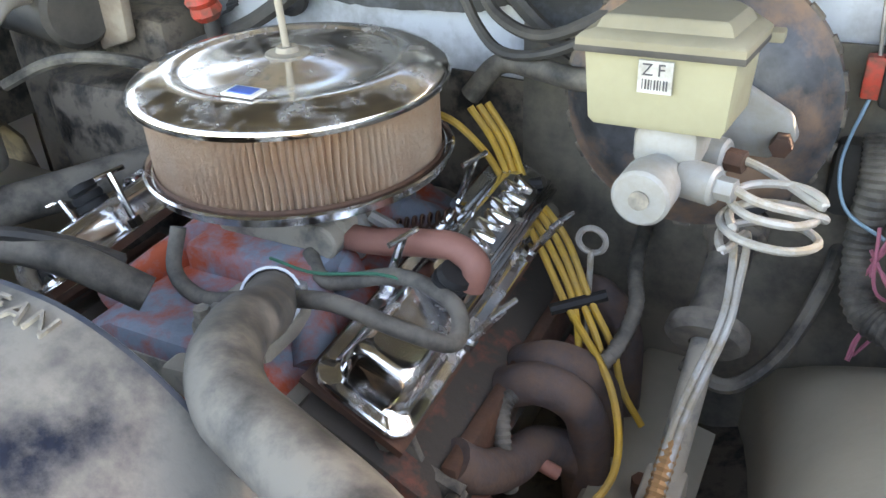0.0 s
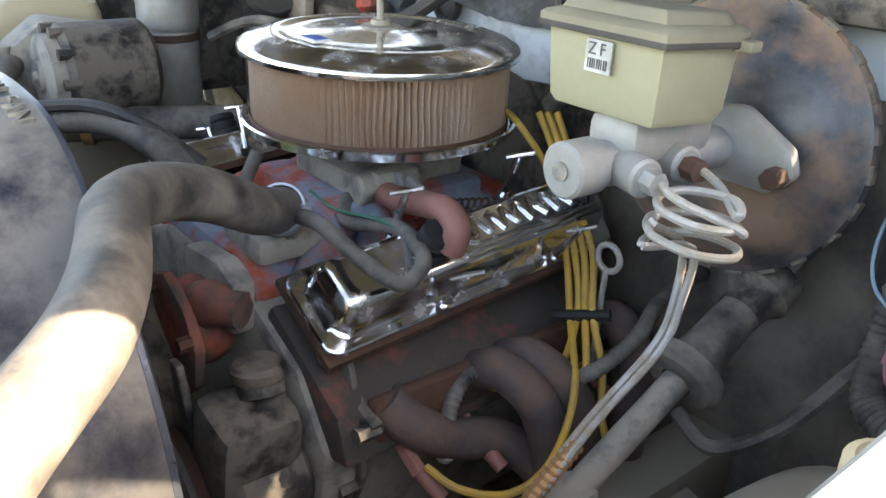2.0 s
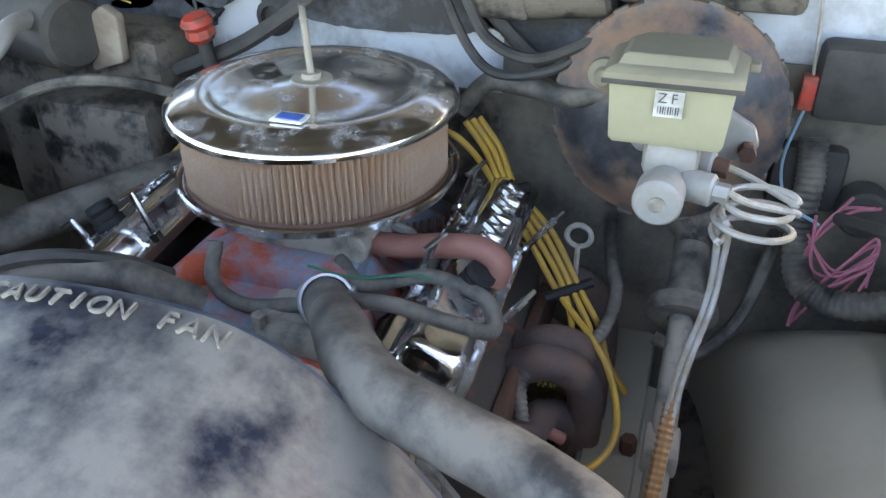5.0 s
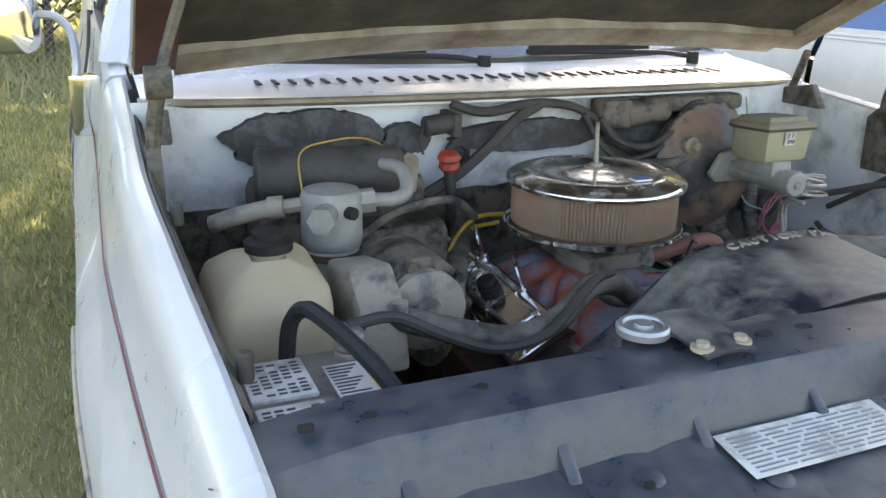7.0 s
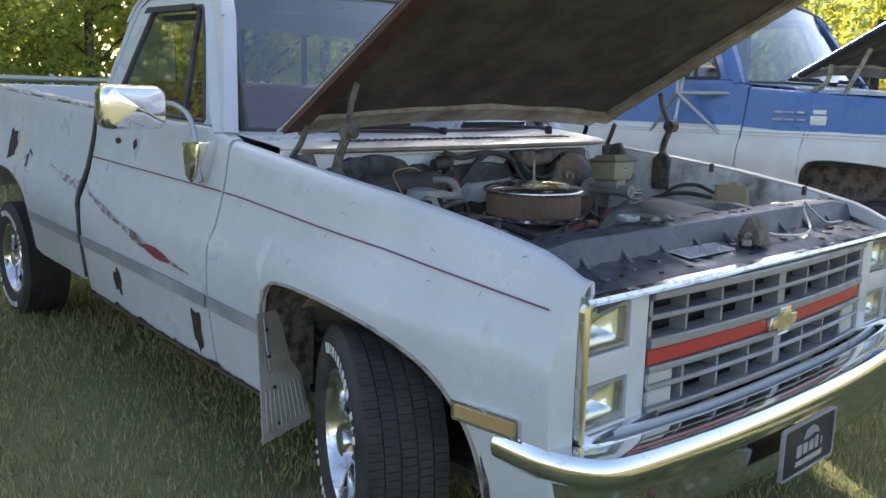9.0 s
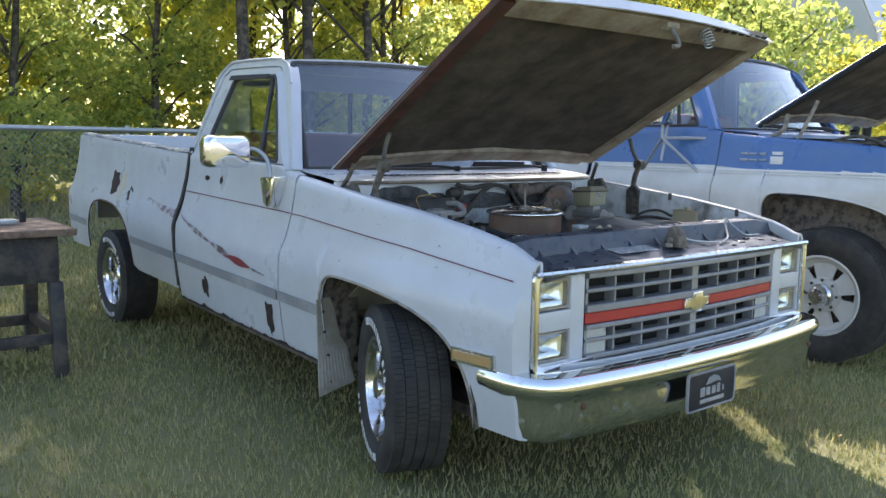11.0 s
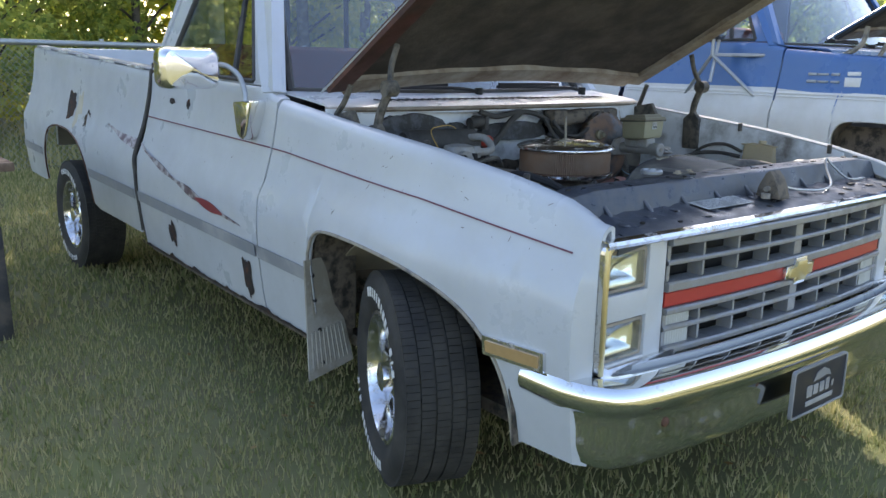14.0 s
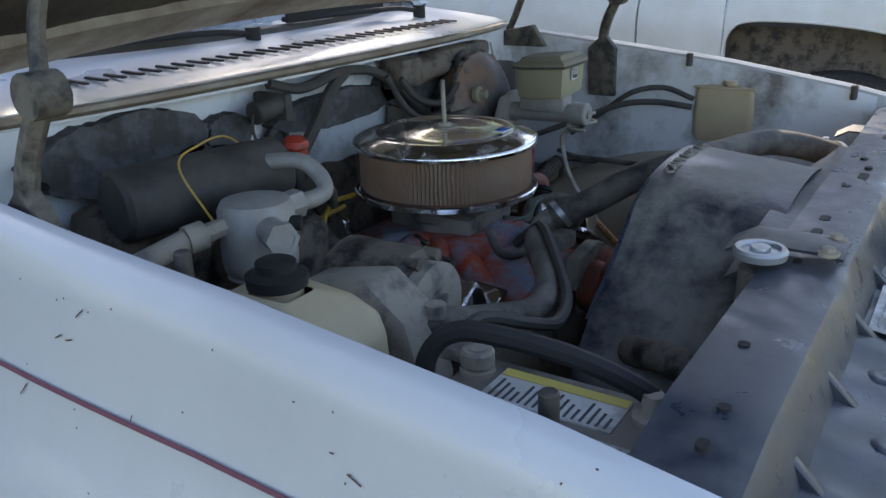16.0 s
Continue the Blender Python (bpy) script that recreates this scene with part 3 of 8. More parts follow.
def pickup(root, off, slope, paint, paint_low, split, style, hood_in, hood_side, detail):
    ox, oy, oz = off

    def P(x, y, z):
        y = lerp(BODY_Y, y) if detail else y
        return (x + ox, y + oy, z + slope * (y - 1) + oz)

    def two(zs):
        return lambda i, j, s: 0 if (zs[min(j, len(zs) - 1)] > split) else 1

    mats = [paint, paint_low]
    for s in (-1, 1):
        # front fender
        bm = B()
        cols = arch_cols(ARCH_F, 0.015, 1.495)
        fr = [0, 0.10, 0.22, 0.36, 0.5, 0.6, 0.68, 0.76, 0.84, 0.92, 1.0]
        rows = []
        zmark = []
        for y in cols:
            lo = lerp(ARCH_F, y) if 0.205 <= y <= 1.135 else (0.345 if y < 0.205 else 0.34)
            t = lerp(TOP, y)
            hi = t - 0.05
            r = [P(s * side_x(y, lo + (hi - lo) * f), y, lo + (hi - lo) * f) for f in fr]
            xc = side_x(y, hi)
            r += [P(s * (xc - dx), y, t - dz) for dx, dz in ((0.005, 0.028), (0.015, 0.010), (0.028, 0.001), (0.042, 0.0), (0.050, 0.006), (0.053, 0.05))]
            rows.append(r)

        first = [(ox + max(-0.874, min(0.874, p[0] - ox)), oy - 0.010, p[2] - 0.003) for p in rows[0]]
        rows.insert(0, first)

        def mi(i, j, k):
            p = rows[i][j]
            return 0 if p[2] - oz - slope * (p[1] - oy - 1) > split else 1
        sheet(bm, rows, 0.012 * s, mi)
        part("front_fender", bm, mats, root, "painted steel front fender with scratches and chips" if s < 0 else "painted steel front fender")
        # rolled lip of the wheel arch
        bm = B()
        tube(bm, [P(s * (side_x(a, b) + 0.002), a, b) for a, b in ARCH_F], 0.0055, 8, 5)
        part("arch_trim", bm, M_DUSTMETAL if style == "chrome" else paint_low, root, "dull worn wheel arch lip")
        # inner wheel well
        bm = B()
        rows_w = []
        for a, b in ARCH_F:
            yy = 0.68 + (a - 0.68) * 1.03
            rows_w.append([P(s * x, yy, b + 0.005) for x in (0.97 - 0.03 * (a < 0.5), 0.87, 0.80)])
        sheet(bm, rows_w, 0.006)
        part("wheel_well", bm, M_GREASE, root, "dark dirty wheel well liner")
        # door
        bm = B()
        cols = span(1.505, 2.595, 16)
        rows = []
        zlist = span(0.34, 1.115, 12)
        for y in cols:
            t = max(1.125, lerp(TOP, y))
            r = [P(s * side_x(y, z), y, z) for z in zlist]
            r += [P(s * (0.898), y, t - 0.015), P(s * 0.885, y, t), P(s * 0.85, y, t + 0.002), P(s * 0.84, y, t - 0.03)]
            rows.append(r)

        def mi2(i, j, k):
            return 0 if j >= len(zlist) or zlist[j] > split else 1
        sheet(bm, rows, 0.02 * s, mi2)
        door = part("door", bm, mats, root, "closed cab door with a peeling graphic" if detail else "closed two-tone cab door")

        def W(y, z):
            return 0.885 - (z - 1.16) * 0.385
        outer = [(1.60, 1.165), (1.90, 1.60), (1.96, 1.645), (2.47, 1.645), (2.52, 1.61), (2.59, 1.165)]
        inner = [(1.70, 1.175), (1.955, 1.575), (1.985, 1.60), (2.37, 1.60), (2.40, 1.575), (2.475, 1.175)]
        bm = B()
        v = [[bm.verts.new(P(s * (W(y, z) + d), y, z)) for y, z in loop] for d in (0.0, -0.035) for loop in (outer, inner)]
        for k in range(6):
            j = (k + 1) % 6
            for q in ((v[0][k], v[0][j], v[1][j], v[1][k]), (v[2][k], v[3][k], v[3][j], v[2][j]), (v[0][k], v[2][k], v[2][j], v[0][j]), (v[1][k], v[1][j], v[3][j], v[3][k])):
                bm.faces.new(q)
        part("window_frame", bm, paint, door, "painted door window frame", smooth=False)
        bm = B()
        tube(bm, [P(s * (W(y, z) - 0.004), y, z) for y, z in inner + inner[:1]], 0.011, 6, smooth_path=False)
        tube(bm, [P(s * (W(y, z) - 0.006), y, z) for y, z in ((1.865, 1.175), (2.01, 1.60))], 0.012, 6)
        part("window_seal", bm, M_RUBBER, door, "black rubber window seal and vent post")
        bm = B()
        sheet(bm, [[P(s * (W(y, z) - 0.012), y, z) for y, z in (a, b)] for a, b in (((1.70, 1.175), (1.975, 1.60)), ((2.475, 1.175), (2.39, 1.60)))], 0.004)
        g = part("window_pane", bm, M_GLASS, door, "clear side window glass")
        g.visible_shadow = False
        if detail:
            bm = B()
            sheet(bm, [[P(s * (W(y, z) + 0.004 + d), y, z) for z, d in ((1.61, 0.03), (1.585, 0.035))] for y in span(1.99, 2.39, 8)], 0.004)
            part("rain_visor", bm, M_BLACK, door, "smoked window visor")
        # pillar between windscreen and door
        bm = B()
        rows_p = []
        for f in span(0, 1, 8):
            z = 1.135 + f * 0.47
            yo = 1.56 + f * 0.34
            rows_p.append([P(s * (W(1.6, max(1.16, z)) + 0.002), yo + 0.045, z), P(s * (W(1.6, max(1.16, z)) - 0.010), yo + 0.015, z), P(s * (W(1.6, max(1.16, z)) - 0.05), yo - 0.015, z)])
        sheet(bm, rows_p, 0.02 * -s)
        part("windscreen_pillar", bm, paint, root, "painted windscreen pillar")
        # painted cab opening round the door frame
        bm = B()
        o2 = [(1.545, 1.150), (1.80, 1.555), (1.87, 1.640), (1.94, 1.676), (2.02, 1.688), (2.40, 1.688), (2.50, 1.672), (2.565, 1.62), (2.590, 1.55), (2.622, 1.165)]
        i2 = [(1.588, 1.165), (1.845, 1.535), (1.893, 1.606), (1.945, 1.645), (2.0, 1.653), (2.40, 1.653), (2.475, 1.650), (2.525, 1.615), (2.548, 1.54), (2.597, 1.165)]
        v = [[bm.verts.new(P(s * (W(y, z) + d_), y, z)) for y, z in loop] for d_ in (0.004, -0.05) for loop in (o2, i2)]
        for k in range(len(o2) - 1):
            j = k + 1
            for q in ((v[0][k], v[0][j], v[1][j], v[1][k]), (v[2][k], v[3][k], v[3][j], v[2][j]), (v[0][k], v[2][k], v[2][j], v[0][j]), (v[1][k], v[1][j], v[3][j], v[3][k])):
                bm.faces.new(q)
        part("cab_side_frame", bm, paint, root, "painted rounded cab side frame")
        bm = B()
        tube(bm, [P(s * (W(y, z) + 0.008), y - 0.006 * (y < 1.9), z + 0.004) for y, z in o2[1:-1]], 0.007, 6, 4)
        part("drip_rail", bm, paint, root, "narrow drip rail over the door")
        # rear cab corner
        bm = B()
        rows_p = []
        for z in (0.36, 0.6, 0.9, 1.165, 1.3, 1.5, 1.66):
            x = side_x(2.6, z) if z < 1.16 else W(2.5, z)
            yb = 2.60 - max(0, z - 1.165) * 0.12
            rows_p.append([P(s * x, yb - 0.005 if z < 1.16 else yb - 0.02, z), P(s * (x - 0.012), yb + 0.012, z), P(s * (x - 0.06), yb + 0.022, z), P(s * 0.60, yb + 0.026, z)])
        sheet(bm, rows_p, 0.02)
        part("cab_corner", bm, mats[0], root, "painted rear cab corner")
        # bed side
        bm = B()
        cols = arch_cols(ARCH_R, 2.635, 4.62, 0.09)
        rows = []
        for y in cols:
            lo = lerp(ARCH_R, y) if 3.28 <= y <= 4.16 else 0.38
            drop = 0.05 * max(0.0, 1 - (y - 2.635) / 1.985) if detail else 0.0
            hi = 1.17 - drop
            r = [P(s * (side_x(y, lo + (hi - lo) * f) + 0.01 * max(0, (hi - 1.0))), y, lo + (hi - lo) * f) for f in fr]
            r += [P(s * 0.893, y, 1.195 - drop), P(s * 0.885, y, 1.208 - drop), P(s * 0.86, y, 1.213 - drop), P(s * 0.81, y, 1.213 - drop), P(s * 0.805, y, 1.19 - drop), P(s * 0.80, y, 0.75)]
            rows.append(r)

        def mi3(i, j, k):
            p = rows[i][j]
            return 0 if p[2] - oz - slope * (p[1] - oy - 1) > split else 1
        sheet(bm, rows, 0.008 * s, mi3)
        bed = part("bed_side", bm, mats, root, "painted bed side with rust holes above the wheel" if detail and s < 0 else "painted bed side")
        if detail:
            bm = B()
            sheet(bm, [[P(s * x, y, z - 0.05 * (1 - (y - 2.635) / 1.985)) for x, z in ((0.812, 1.218), (0.816, 1.226), (0.872, 1.226), (0.880, 1.218))] for y in span(2.66, 4.60, 12)], 0.006)
            part("bed_rail_cap", bm, M_GREYTRIM, bed, "grey bed rail cap")
            for k in range(5):
                bm = B()
                y0 = 2.72 + k * 0.38
                sheet(bm, [[P(s * 0.886, y, z - 0.05 * (1 - (y - 2.635) / 1.985)) for z in (1.212, 1.224)] for y in span(y0, y0 + 0.2, 3)], 0.004)
                part("rail_reflector", bm, M_STICKER, bed, "pale rail insert")
        bm = B()
        tube(bm, [P(s * (side_x(a, b) + 0.001), a, b) for a, b in ARCH_R], 0.0055, 8, 4)
        part("arch_trim", bm, M_RUST if detail else paint_low, root, "rusty rear wheel arch lip")
        # rocker under the cab: near black on the white pickup, lower body paint otherwise
        bm = B()
        box(bm, *sorted((s * 0.80, s * 0.955)), 1.15, 2.6, 0.30, 0.37, 0.02)
        for v_ in bm.verts:
            v_.co = Vector(P(v_.co.x, v_.co.y, v_.co.z))
        part("rocker_panel", bm, M_GREASE if detail else paint_low, root, "rocker panel under the cab, near black on the white pickup")
    # bed floor, front wall and tailgate
    for nm, (a, b, c, d, e, f2), mm, lb in (("bed_floor", (-0.81, 0.81, 2.64, 4.6, 0.70, 0.74), M_DUSTMETAL, "dirty bed floor"), ("bed_front_wall", (-0.85, 0.85, 2.64, 2.68, 0.6, 1.20), paint, "painted bed front wall"), ("tailgate", (-0.80, 0.80, 4.58, 4.63, 0.55, 1.21), paint, "closed painted tailgate")):
        bm = B()
        box(bm, a, b, c, d, e, f2, 0.01)
        for v_ in bm.verts:
            v_.co = Vector(P(*v_.co))
        part(nm, bm, mm, root, lb)
    # roof
    bm = B()
    rows = []
    for f in span(0, 1, 9):
        y = 1.91 + 0.675 * f
        lift = 0.05 * math.sin(math.pi * (0.12 + 0.76 * f))
        w = 0.685 - 0.01 * f
        ze = 1.682 - 0.012 * f
        rows.append([P(w * u, y - 0.07 * (1 - u * u) * (1 - f), ze + (0.012 + 0.6 * lift) * (1 - abs(u) ** 2.6)) for u in (-1, -0.97, -0.9, -0.75, -0.5, -0.2, 0.2, 0.5, 0.75, 0.9, 0.97, 1)])
    sheet(bm, rows, -0.03)
    part("roof", bm, paint, root, "painted cab roof with drip rails")
    # windscreen
    def screen(u, f, inset=0.0):
        x0, x1 = 0.805 - inset, 0.675 - inset
        yb, yt = 1.585 - 0.15 * (1 - u * u), 1.90 - 0.07 * (1 - u * u)
        zb, zt = 1.135 + inset, 1.672 + 0.02 * (1 - u * u) - inset
        return P((x0 + (x1 - x0) * f) * u, yb + (yt - yb) * f, zb + (zt - zb) * f)
    bm = B()
    sheet(bm, [[screen(u, f) for f in span(0, 1, 5)] for u in span(-1, 1, 17)], 0.005)
    ws = part("windscreen", bm, M_GLASS, root, "clear windscreen glass in a black seal")
    ws.visible_shadow = False
    bm = B()
    loop = [screen(u, 0, 0.012) for u in span(-1, 1, 17)] + [screen(1, f, 0.012) for f in (0.1, 0.5, 0.9)] + [screen(u, 1, 0.012) for u in span(1, -1, 17)] + [screen(-1, f, 0.012) for f in (0.9, 0.5, 0.1)]
    tube(bm, loop + loop[:1], 0.016, 6, 2)
    part("windscreen_seal", bm, M_RUBBER, ws, "black rubber windscreen seal")
    # rear window wall
    bm = B()
    frame_ring(bm, rrect(-0.62, 0.62, 0.6, 1.66, 0.03, 4), rrect(-0.54, 0.54, 1.20, 1.56, 0.06, 4), "y", 2.565, 2.60)
    for v_ in bm.verts:
        v_.co = Vector(P(*v_.co))
    part("cab_rear_wall", bm, paint, root, "painted cab rear wall", smooth=False)
    for x in (-0.54, -0.18, 0.18, 0.54):
        bm = B()
        box(bm, x - 0.012, x + 0.012, 2.575, 2.592, 1.19, 1.57, 0.003)
        for v_ in bm.verts:
            v_.co = Vector(P(*v_.co))
        part("rear_window_bar", bm, M_BLACK, root, "black sliding rear window bar")
    # seat, dash, steering wheel
    bm = B()
    box(bm, -0.72, 0.72, 2.05, 2.5, 0.75, 0.92, 0.05)
    box(bm, -0.72, 0.72, 2.40, 2.54, 0.85, 1.30, 0.05)
    for v_ in bm.verts:
        v_.co = Vector(P(*v_.co))
    part("bench_seat", bm, M_SEAT, root, "worn red bench seat")
    bm = B()
    box(bm, -0.78, 0.78, 1.50, 1.80, 0.95, 1.12, 0.04)
    for v_ in bm.verts:
        v_.co = Vector(P(*v_.co))
    part("dashboard", bm, M_BLACK, root, "dark dashboard")
    bm = B()
    ring = [P(0.38 + 0.19 * math.cos(a), 1.92 - 0.10 * math.sin(a), 1.10 + 0.16 * math.sin(a)) for a in span(0, 2 * math.pi, 25)]
    tube(bm, ring, 0.014, 8, 2)
    cyl(bm, P(0.38, 1.92, 1.10), P(0.38, 1.75, 1.02), 0.03, 12)
    part("steering_wheel", bm, M_BLACK, root, "black steering wheel")
    bm = B()
    box(bm, -0.88, 0.88, 1.25, 2.6, 0.42, 0.50, 0.01)
    box(bm, -0.5, 0.5, 2.6, 4.4, 0.40, 0.56, 0.03)
    for v_ in bm.verts:
        v_.co = Vector(P(*v_.co))
    part("chassis", bm, M_GREASE, root, "dark greasy floor pan and frame")
    # cowl panel with louvres
    bm = B()
    rows = []
    for u in span(-1, 1, 21):
        x = 0.84 * u
        yb = 1.60 - 0.17 * (1 - u * u)
        yf = 1.19 + 0.06 * abs(u) ** 3
        rows.append([P(x, yf, 1.095), P(x, yf + 0.005, 1.118), P(x, yf + 0.03, 1.125), P(x, yf + 0.12, 1.133), P(x, yb + 0.01, 1.150)])
    sheet(bm, rows, 0.006)
    cowl = part("cowl_panel", bm, paint, root, "painted cowl panel below the windscreen")
    if detail:
        n = 34
        for k in range(n):
            x = -0.60 + 0.0365 * k
            if abs(x) > 0.62:
                continue
            bm = B()
            yy = 1.268
            z = 1.1335
            box(bm, x - 0.0045, x + 0.0045, yy, yy + 0.055, z, z + 0.004, 0.001)
            for v_ in bm.verts:
                v_.co = Vector(P(*v_.co))
            part("louvre_slot", bm, M_BLACK, cowl)
    # wipers
    for x0, x1 in ((-0.55, -0.02), (0.12, 0.62)):
        bm = B()
        tube(bm, [P(x1, 1.40, 1.155), P(x1 - 0.1, 1.405, 1.168), P((x0 + x1) / 2, 1.42, 1.17), P(x0, 1.44, 1.172)], 0.007, 6)
        box(bm, x0, (x0 + x1) / 2 + 0.12, 1.425, 1.435, 1.165 + slope * 0.4 + oz, 1.19 + slope * 0.4 + oz, 0.002, Matrix.Translation((ox, oy, 0)))
        cyl(bm, P(x1, 1.40, 1.12), P(x1, 1.40, 1.17), 0.017, 12)
        part("wiper", bm, M_BLACK, root, "black wiper arm and blade")
    # hood, propped open
    L, H2 = 1.235, 0.855
    d, n_ = Vector((0, -0.866, 0.500)), Vector((0, 0.500, 0.866))
    base = Vector((0, 1.280, 1.185))

    def Hd(x, l, h):
        u = max(-1, min(1, x / H2))
        g = max(0.0, 1 - l / L)
        p = base + d * l + n_ * (h + 0.050 * (1 - u * u) * g + 0.028 * (u + 1) / 2 * g)
        return (p.x + x + ox, p.y + oy, p.z + oz + slope * (p.y - 1) * 0)
    hood = new("hood")
    hood.parent = root
    hood["label"] = "raised hood seen from its dirty underside"
    bm = B()
    us = (-1, -0.985, -0.9, -0.6, -0.3, 0, 0.3, 0.6, 0.9, 0.985, 1)
    rows = []
    for f in span(0, 1, 9):
        l = L * f
        rows.append([Hd(H2 * u * (1 - 0.012 * f), l + 0.05 * (1 - u * u) * f - 0.05 * (1 - u * u) * (1 - f) * 0, (0.02 * (1 - u * u) if abs(u) < 0.98 else -0.012 if abs(u) == 1 else 0.0) - (0.0)) for u in us])
    rows.append([Hd(H2 * u * 0.985, L + 0.012 + 0.05 * (1 - u * u), -0.035) for u in us])
    sheet(bm, rows, 0.006)
    part("hood_skin", bm, paint, hood, "painted outer hood skin")
    # underside frame
    for nm, x0, x1, l0, l1, mm in (("hood_side_rail", -H2 + 0.008, -H2 + 0.085, 0.03, L - 0.01, hood_side), ("hood_side_rail", H2 - 0.085, H2 - 0.008, 0.03, L - 0.01, M_HOODFRAME), ("hood_rear_rail", -H2 + 0.085, H2 - 0.085, 0.0, 0.10, M_HOODFRAME), ("hood_front_rail", -H2 + 0.085, H2 - 0.085, L - 0.08, L + 0.03, M_HOODFRAME)):
        bm = B()
        n1, n2 = (14, 2) if x1 - x0 > 0.5 else (2, 12)
        sheet(bm, [[Hd(x, l, -0.032) for l in span(l0, l1, n2)] for x in span(x0, x1, n1)], 0.027)
        part(nm, bm, mm, hood, "rusty red-brown hood side rail" if mm is M_HOODEDGE else "dusty pale hood frame rail")
    bm = B()
    rows = [[Hd(x, l, -0.014 + 0.010 * noise.noise((x * 4, l * 4, 3.0)) + 0.004 * noise.noise((x * 15, l * 15, 1.0))) for l in span(0.09, L - 0.07, 30)] for x in span(-H2 + 0.08, H2 - 0.08, 36)]
    sheet(bm, rows, 0.006)
    part("hood_liner", bm, hood_in, hood, "sagging dirty hood insulation")
    return P, Hd, hood


# ---- white pickup ----
truck = thing("pickup_truck", "white pickup truck with peeling paint, rust and its hood raised", "pickup truck")
P, Hd, hood = pickup(truck, (0, 0, 0), 0.031, M_WHITE, M_WHITE, -1, "chrome", M_HOODIN, M_HOODEDGE, True)
wheel(truck, (-0.865, 0.715, 0.325), 0.335, 0.235, 0.20, -22, "chrome", -1)
wheel(truck, (0.865, 0.715, 0.325), 0.335, 0.235, 0.20, -22, "chrome", 1)
wheel(truck, (-0.85, 4.10, 0.325), 0.335, 0.235, 0.20, 0, "chrome", -1)
wheel(truck, (0.85, 4.10, 0.325), 0.335, 0.235, 0.20, 0, "chrome", 1)


def surface_strip(points, width, lift=0.003):
    """A thin raised strip along (y, z) points on the passenger side."""
    bm = B()
    n = len(points)
    rows = []
    for i, (y, z) in enumerate(points):
        a, b = points[max(0, i - 1)], points[min(n - 1, i + 1)]
        dy, dz = b[0] - a[0], b[1] - a[1]
        ln = math.hypot(dy, dz) or 1
        w = width(i / (n - 1)) if callable(width) else width
        oy, oz = -dz / ln * w / 2, dy / ln * w / 2
        rows.append([P(-(side_x(y + k * oy, z + k * oz) + lift), y + k * oy, z + k * oz) for k in (-1, 0, 1)])
    sheet(bm, rows, 0.002)
    return bm


def side_patch(y, z, h, w, seed, lift=0.0025):
    """A ragged patch on the passenger side."""
    bm = B()
    n = 22
    c = bm.verts.new(P(-(side_x(y, z) + lift + 0.001), y, z))
    ring = []
    for k in range(n):
        a = 2 * math.pi * k / n
        r = 0.7 + 0.45 * noise.noise((math.cos(a) * 1.7, math.sin(a) * 1.7, seed))
        yy, zz = y + w / 2 * r * math.cos(a), z + h / 2 * r * math.sin(a)
        ring.append(bm.verts.new(P(-(side_x(yy, zz) + lift), yy, zz)))
    for k in range(n):
        bm.faces.new((c, ring[k], ring[(k + 1) % n]))
    return bm


# pinstripe, moulding, graphics, rust
M_PIN = mat("maroon_pinstripe", (0.16, 0.05, 0.08), 0.5, var=0.05, bump=0)
part("pinstripe", surface_strip([(y, lerp([(0.05, 0.872), (0.6, 0.915), (1.4, 0.95), (2.6, 0.955)], y)) for y in span(0.06, 1.495, 30)], 0.0045), M_PIN, truck, "thin maroon pinstripe")
part("pinstripe", surface_strip([(y, 0.952) for y in span(1.51, 2.59, 16)], 0.005), M_PIN, truck, "thin maroon pinstripe")
for a, b in ((1.14, 1.495), (1.51, 2.59), (2.64, 3.27), (4.17, 4.61)):
    part("side_moulding", surface_strip([(y, 0.575) for y in span(a, b, 10)], 0.048, 0.006), M_GREYTRIM, truck, "grey side moulding with a bright edge")
M_GRAPHIC = mat("faded_maroon_graphic", (0.12, 0.08, 0.09), 0.5, dirt=(0.42, 0.40, 0.40), dirt_amount=0.34, dirt_scale=18, var=0.1, bump=0)
M_GRAPHIC2 = mat("maroon_graphic_tip", (0.22, 0.035, 0.04), 0.5, var=0.1, bump=0)
part("side_graphic", surface_strip([(y, lerp([(1.62, 0.645), (1.9, 0.67), (2.25, 0.74), (2.5, 0.80), (2.6, 0.83)], y)) for y in span(1.62, 2.59, 24)], lambda f: 0.005 + 0.036 * math.sin(math.pi * f) ** 1.5 * (0.6 + 0.4 * math.sin(f * 19)), 0.0035), M_GRAPHIC, truck, "faded peeling swoosh graphic")
part("side_graphic", surface_strip([(y, lerp([(1.72, 0.655), (2.05, 0.69)], y)) for y in span(1.75, 1.98, 10)], lambda f: 0.004 + 0.035 * math.sin(math.pi * f), 0.0045), M_GRAPHIC2, truck, "dark red graphic tip")
part("side_graphic", surface_strip([(y, lerp([(2.64, 0.815), (2.85, 0.83), (3.05, 0.865)], y)) for y in span(2.64, 3.05, 12)], lambda f: 0.045 * (1 - f) + 0.004, 0.0035), M_GRAPHIC, truck, "faded peeling swoosh graphic")
for y, z, h, w, sd in ((3.66, 0.90, 0.24, 0.20, 1.0), (3.36, 0.86, 0.15, 0.11, 4.0), (1.60, 0.455, 0.25, 0.085, 7.0), (2.25, 0.46, 0.17, 0.09, 9.0), (2.36, 1.045, 0.035, 0.08, 12.0), (2.20, 1.045, 0.05, 0.05, 15.0)):
    part("rust_hole", side_patch(y, z, h, w, sd), M_HOLE, truck, "dark rusted-through patch")
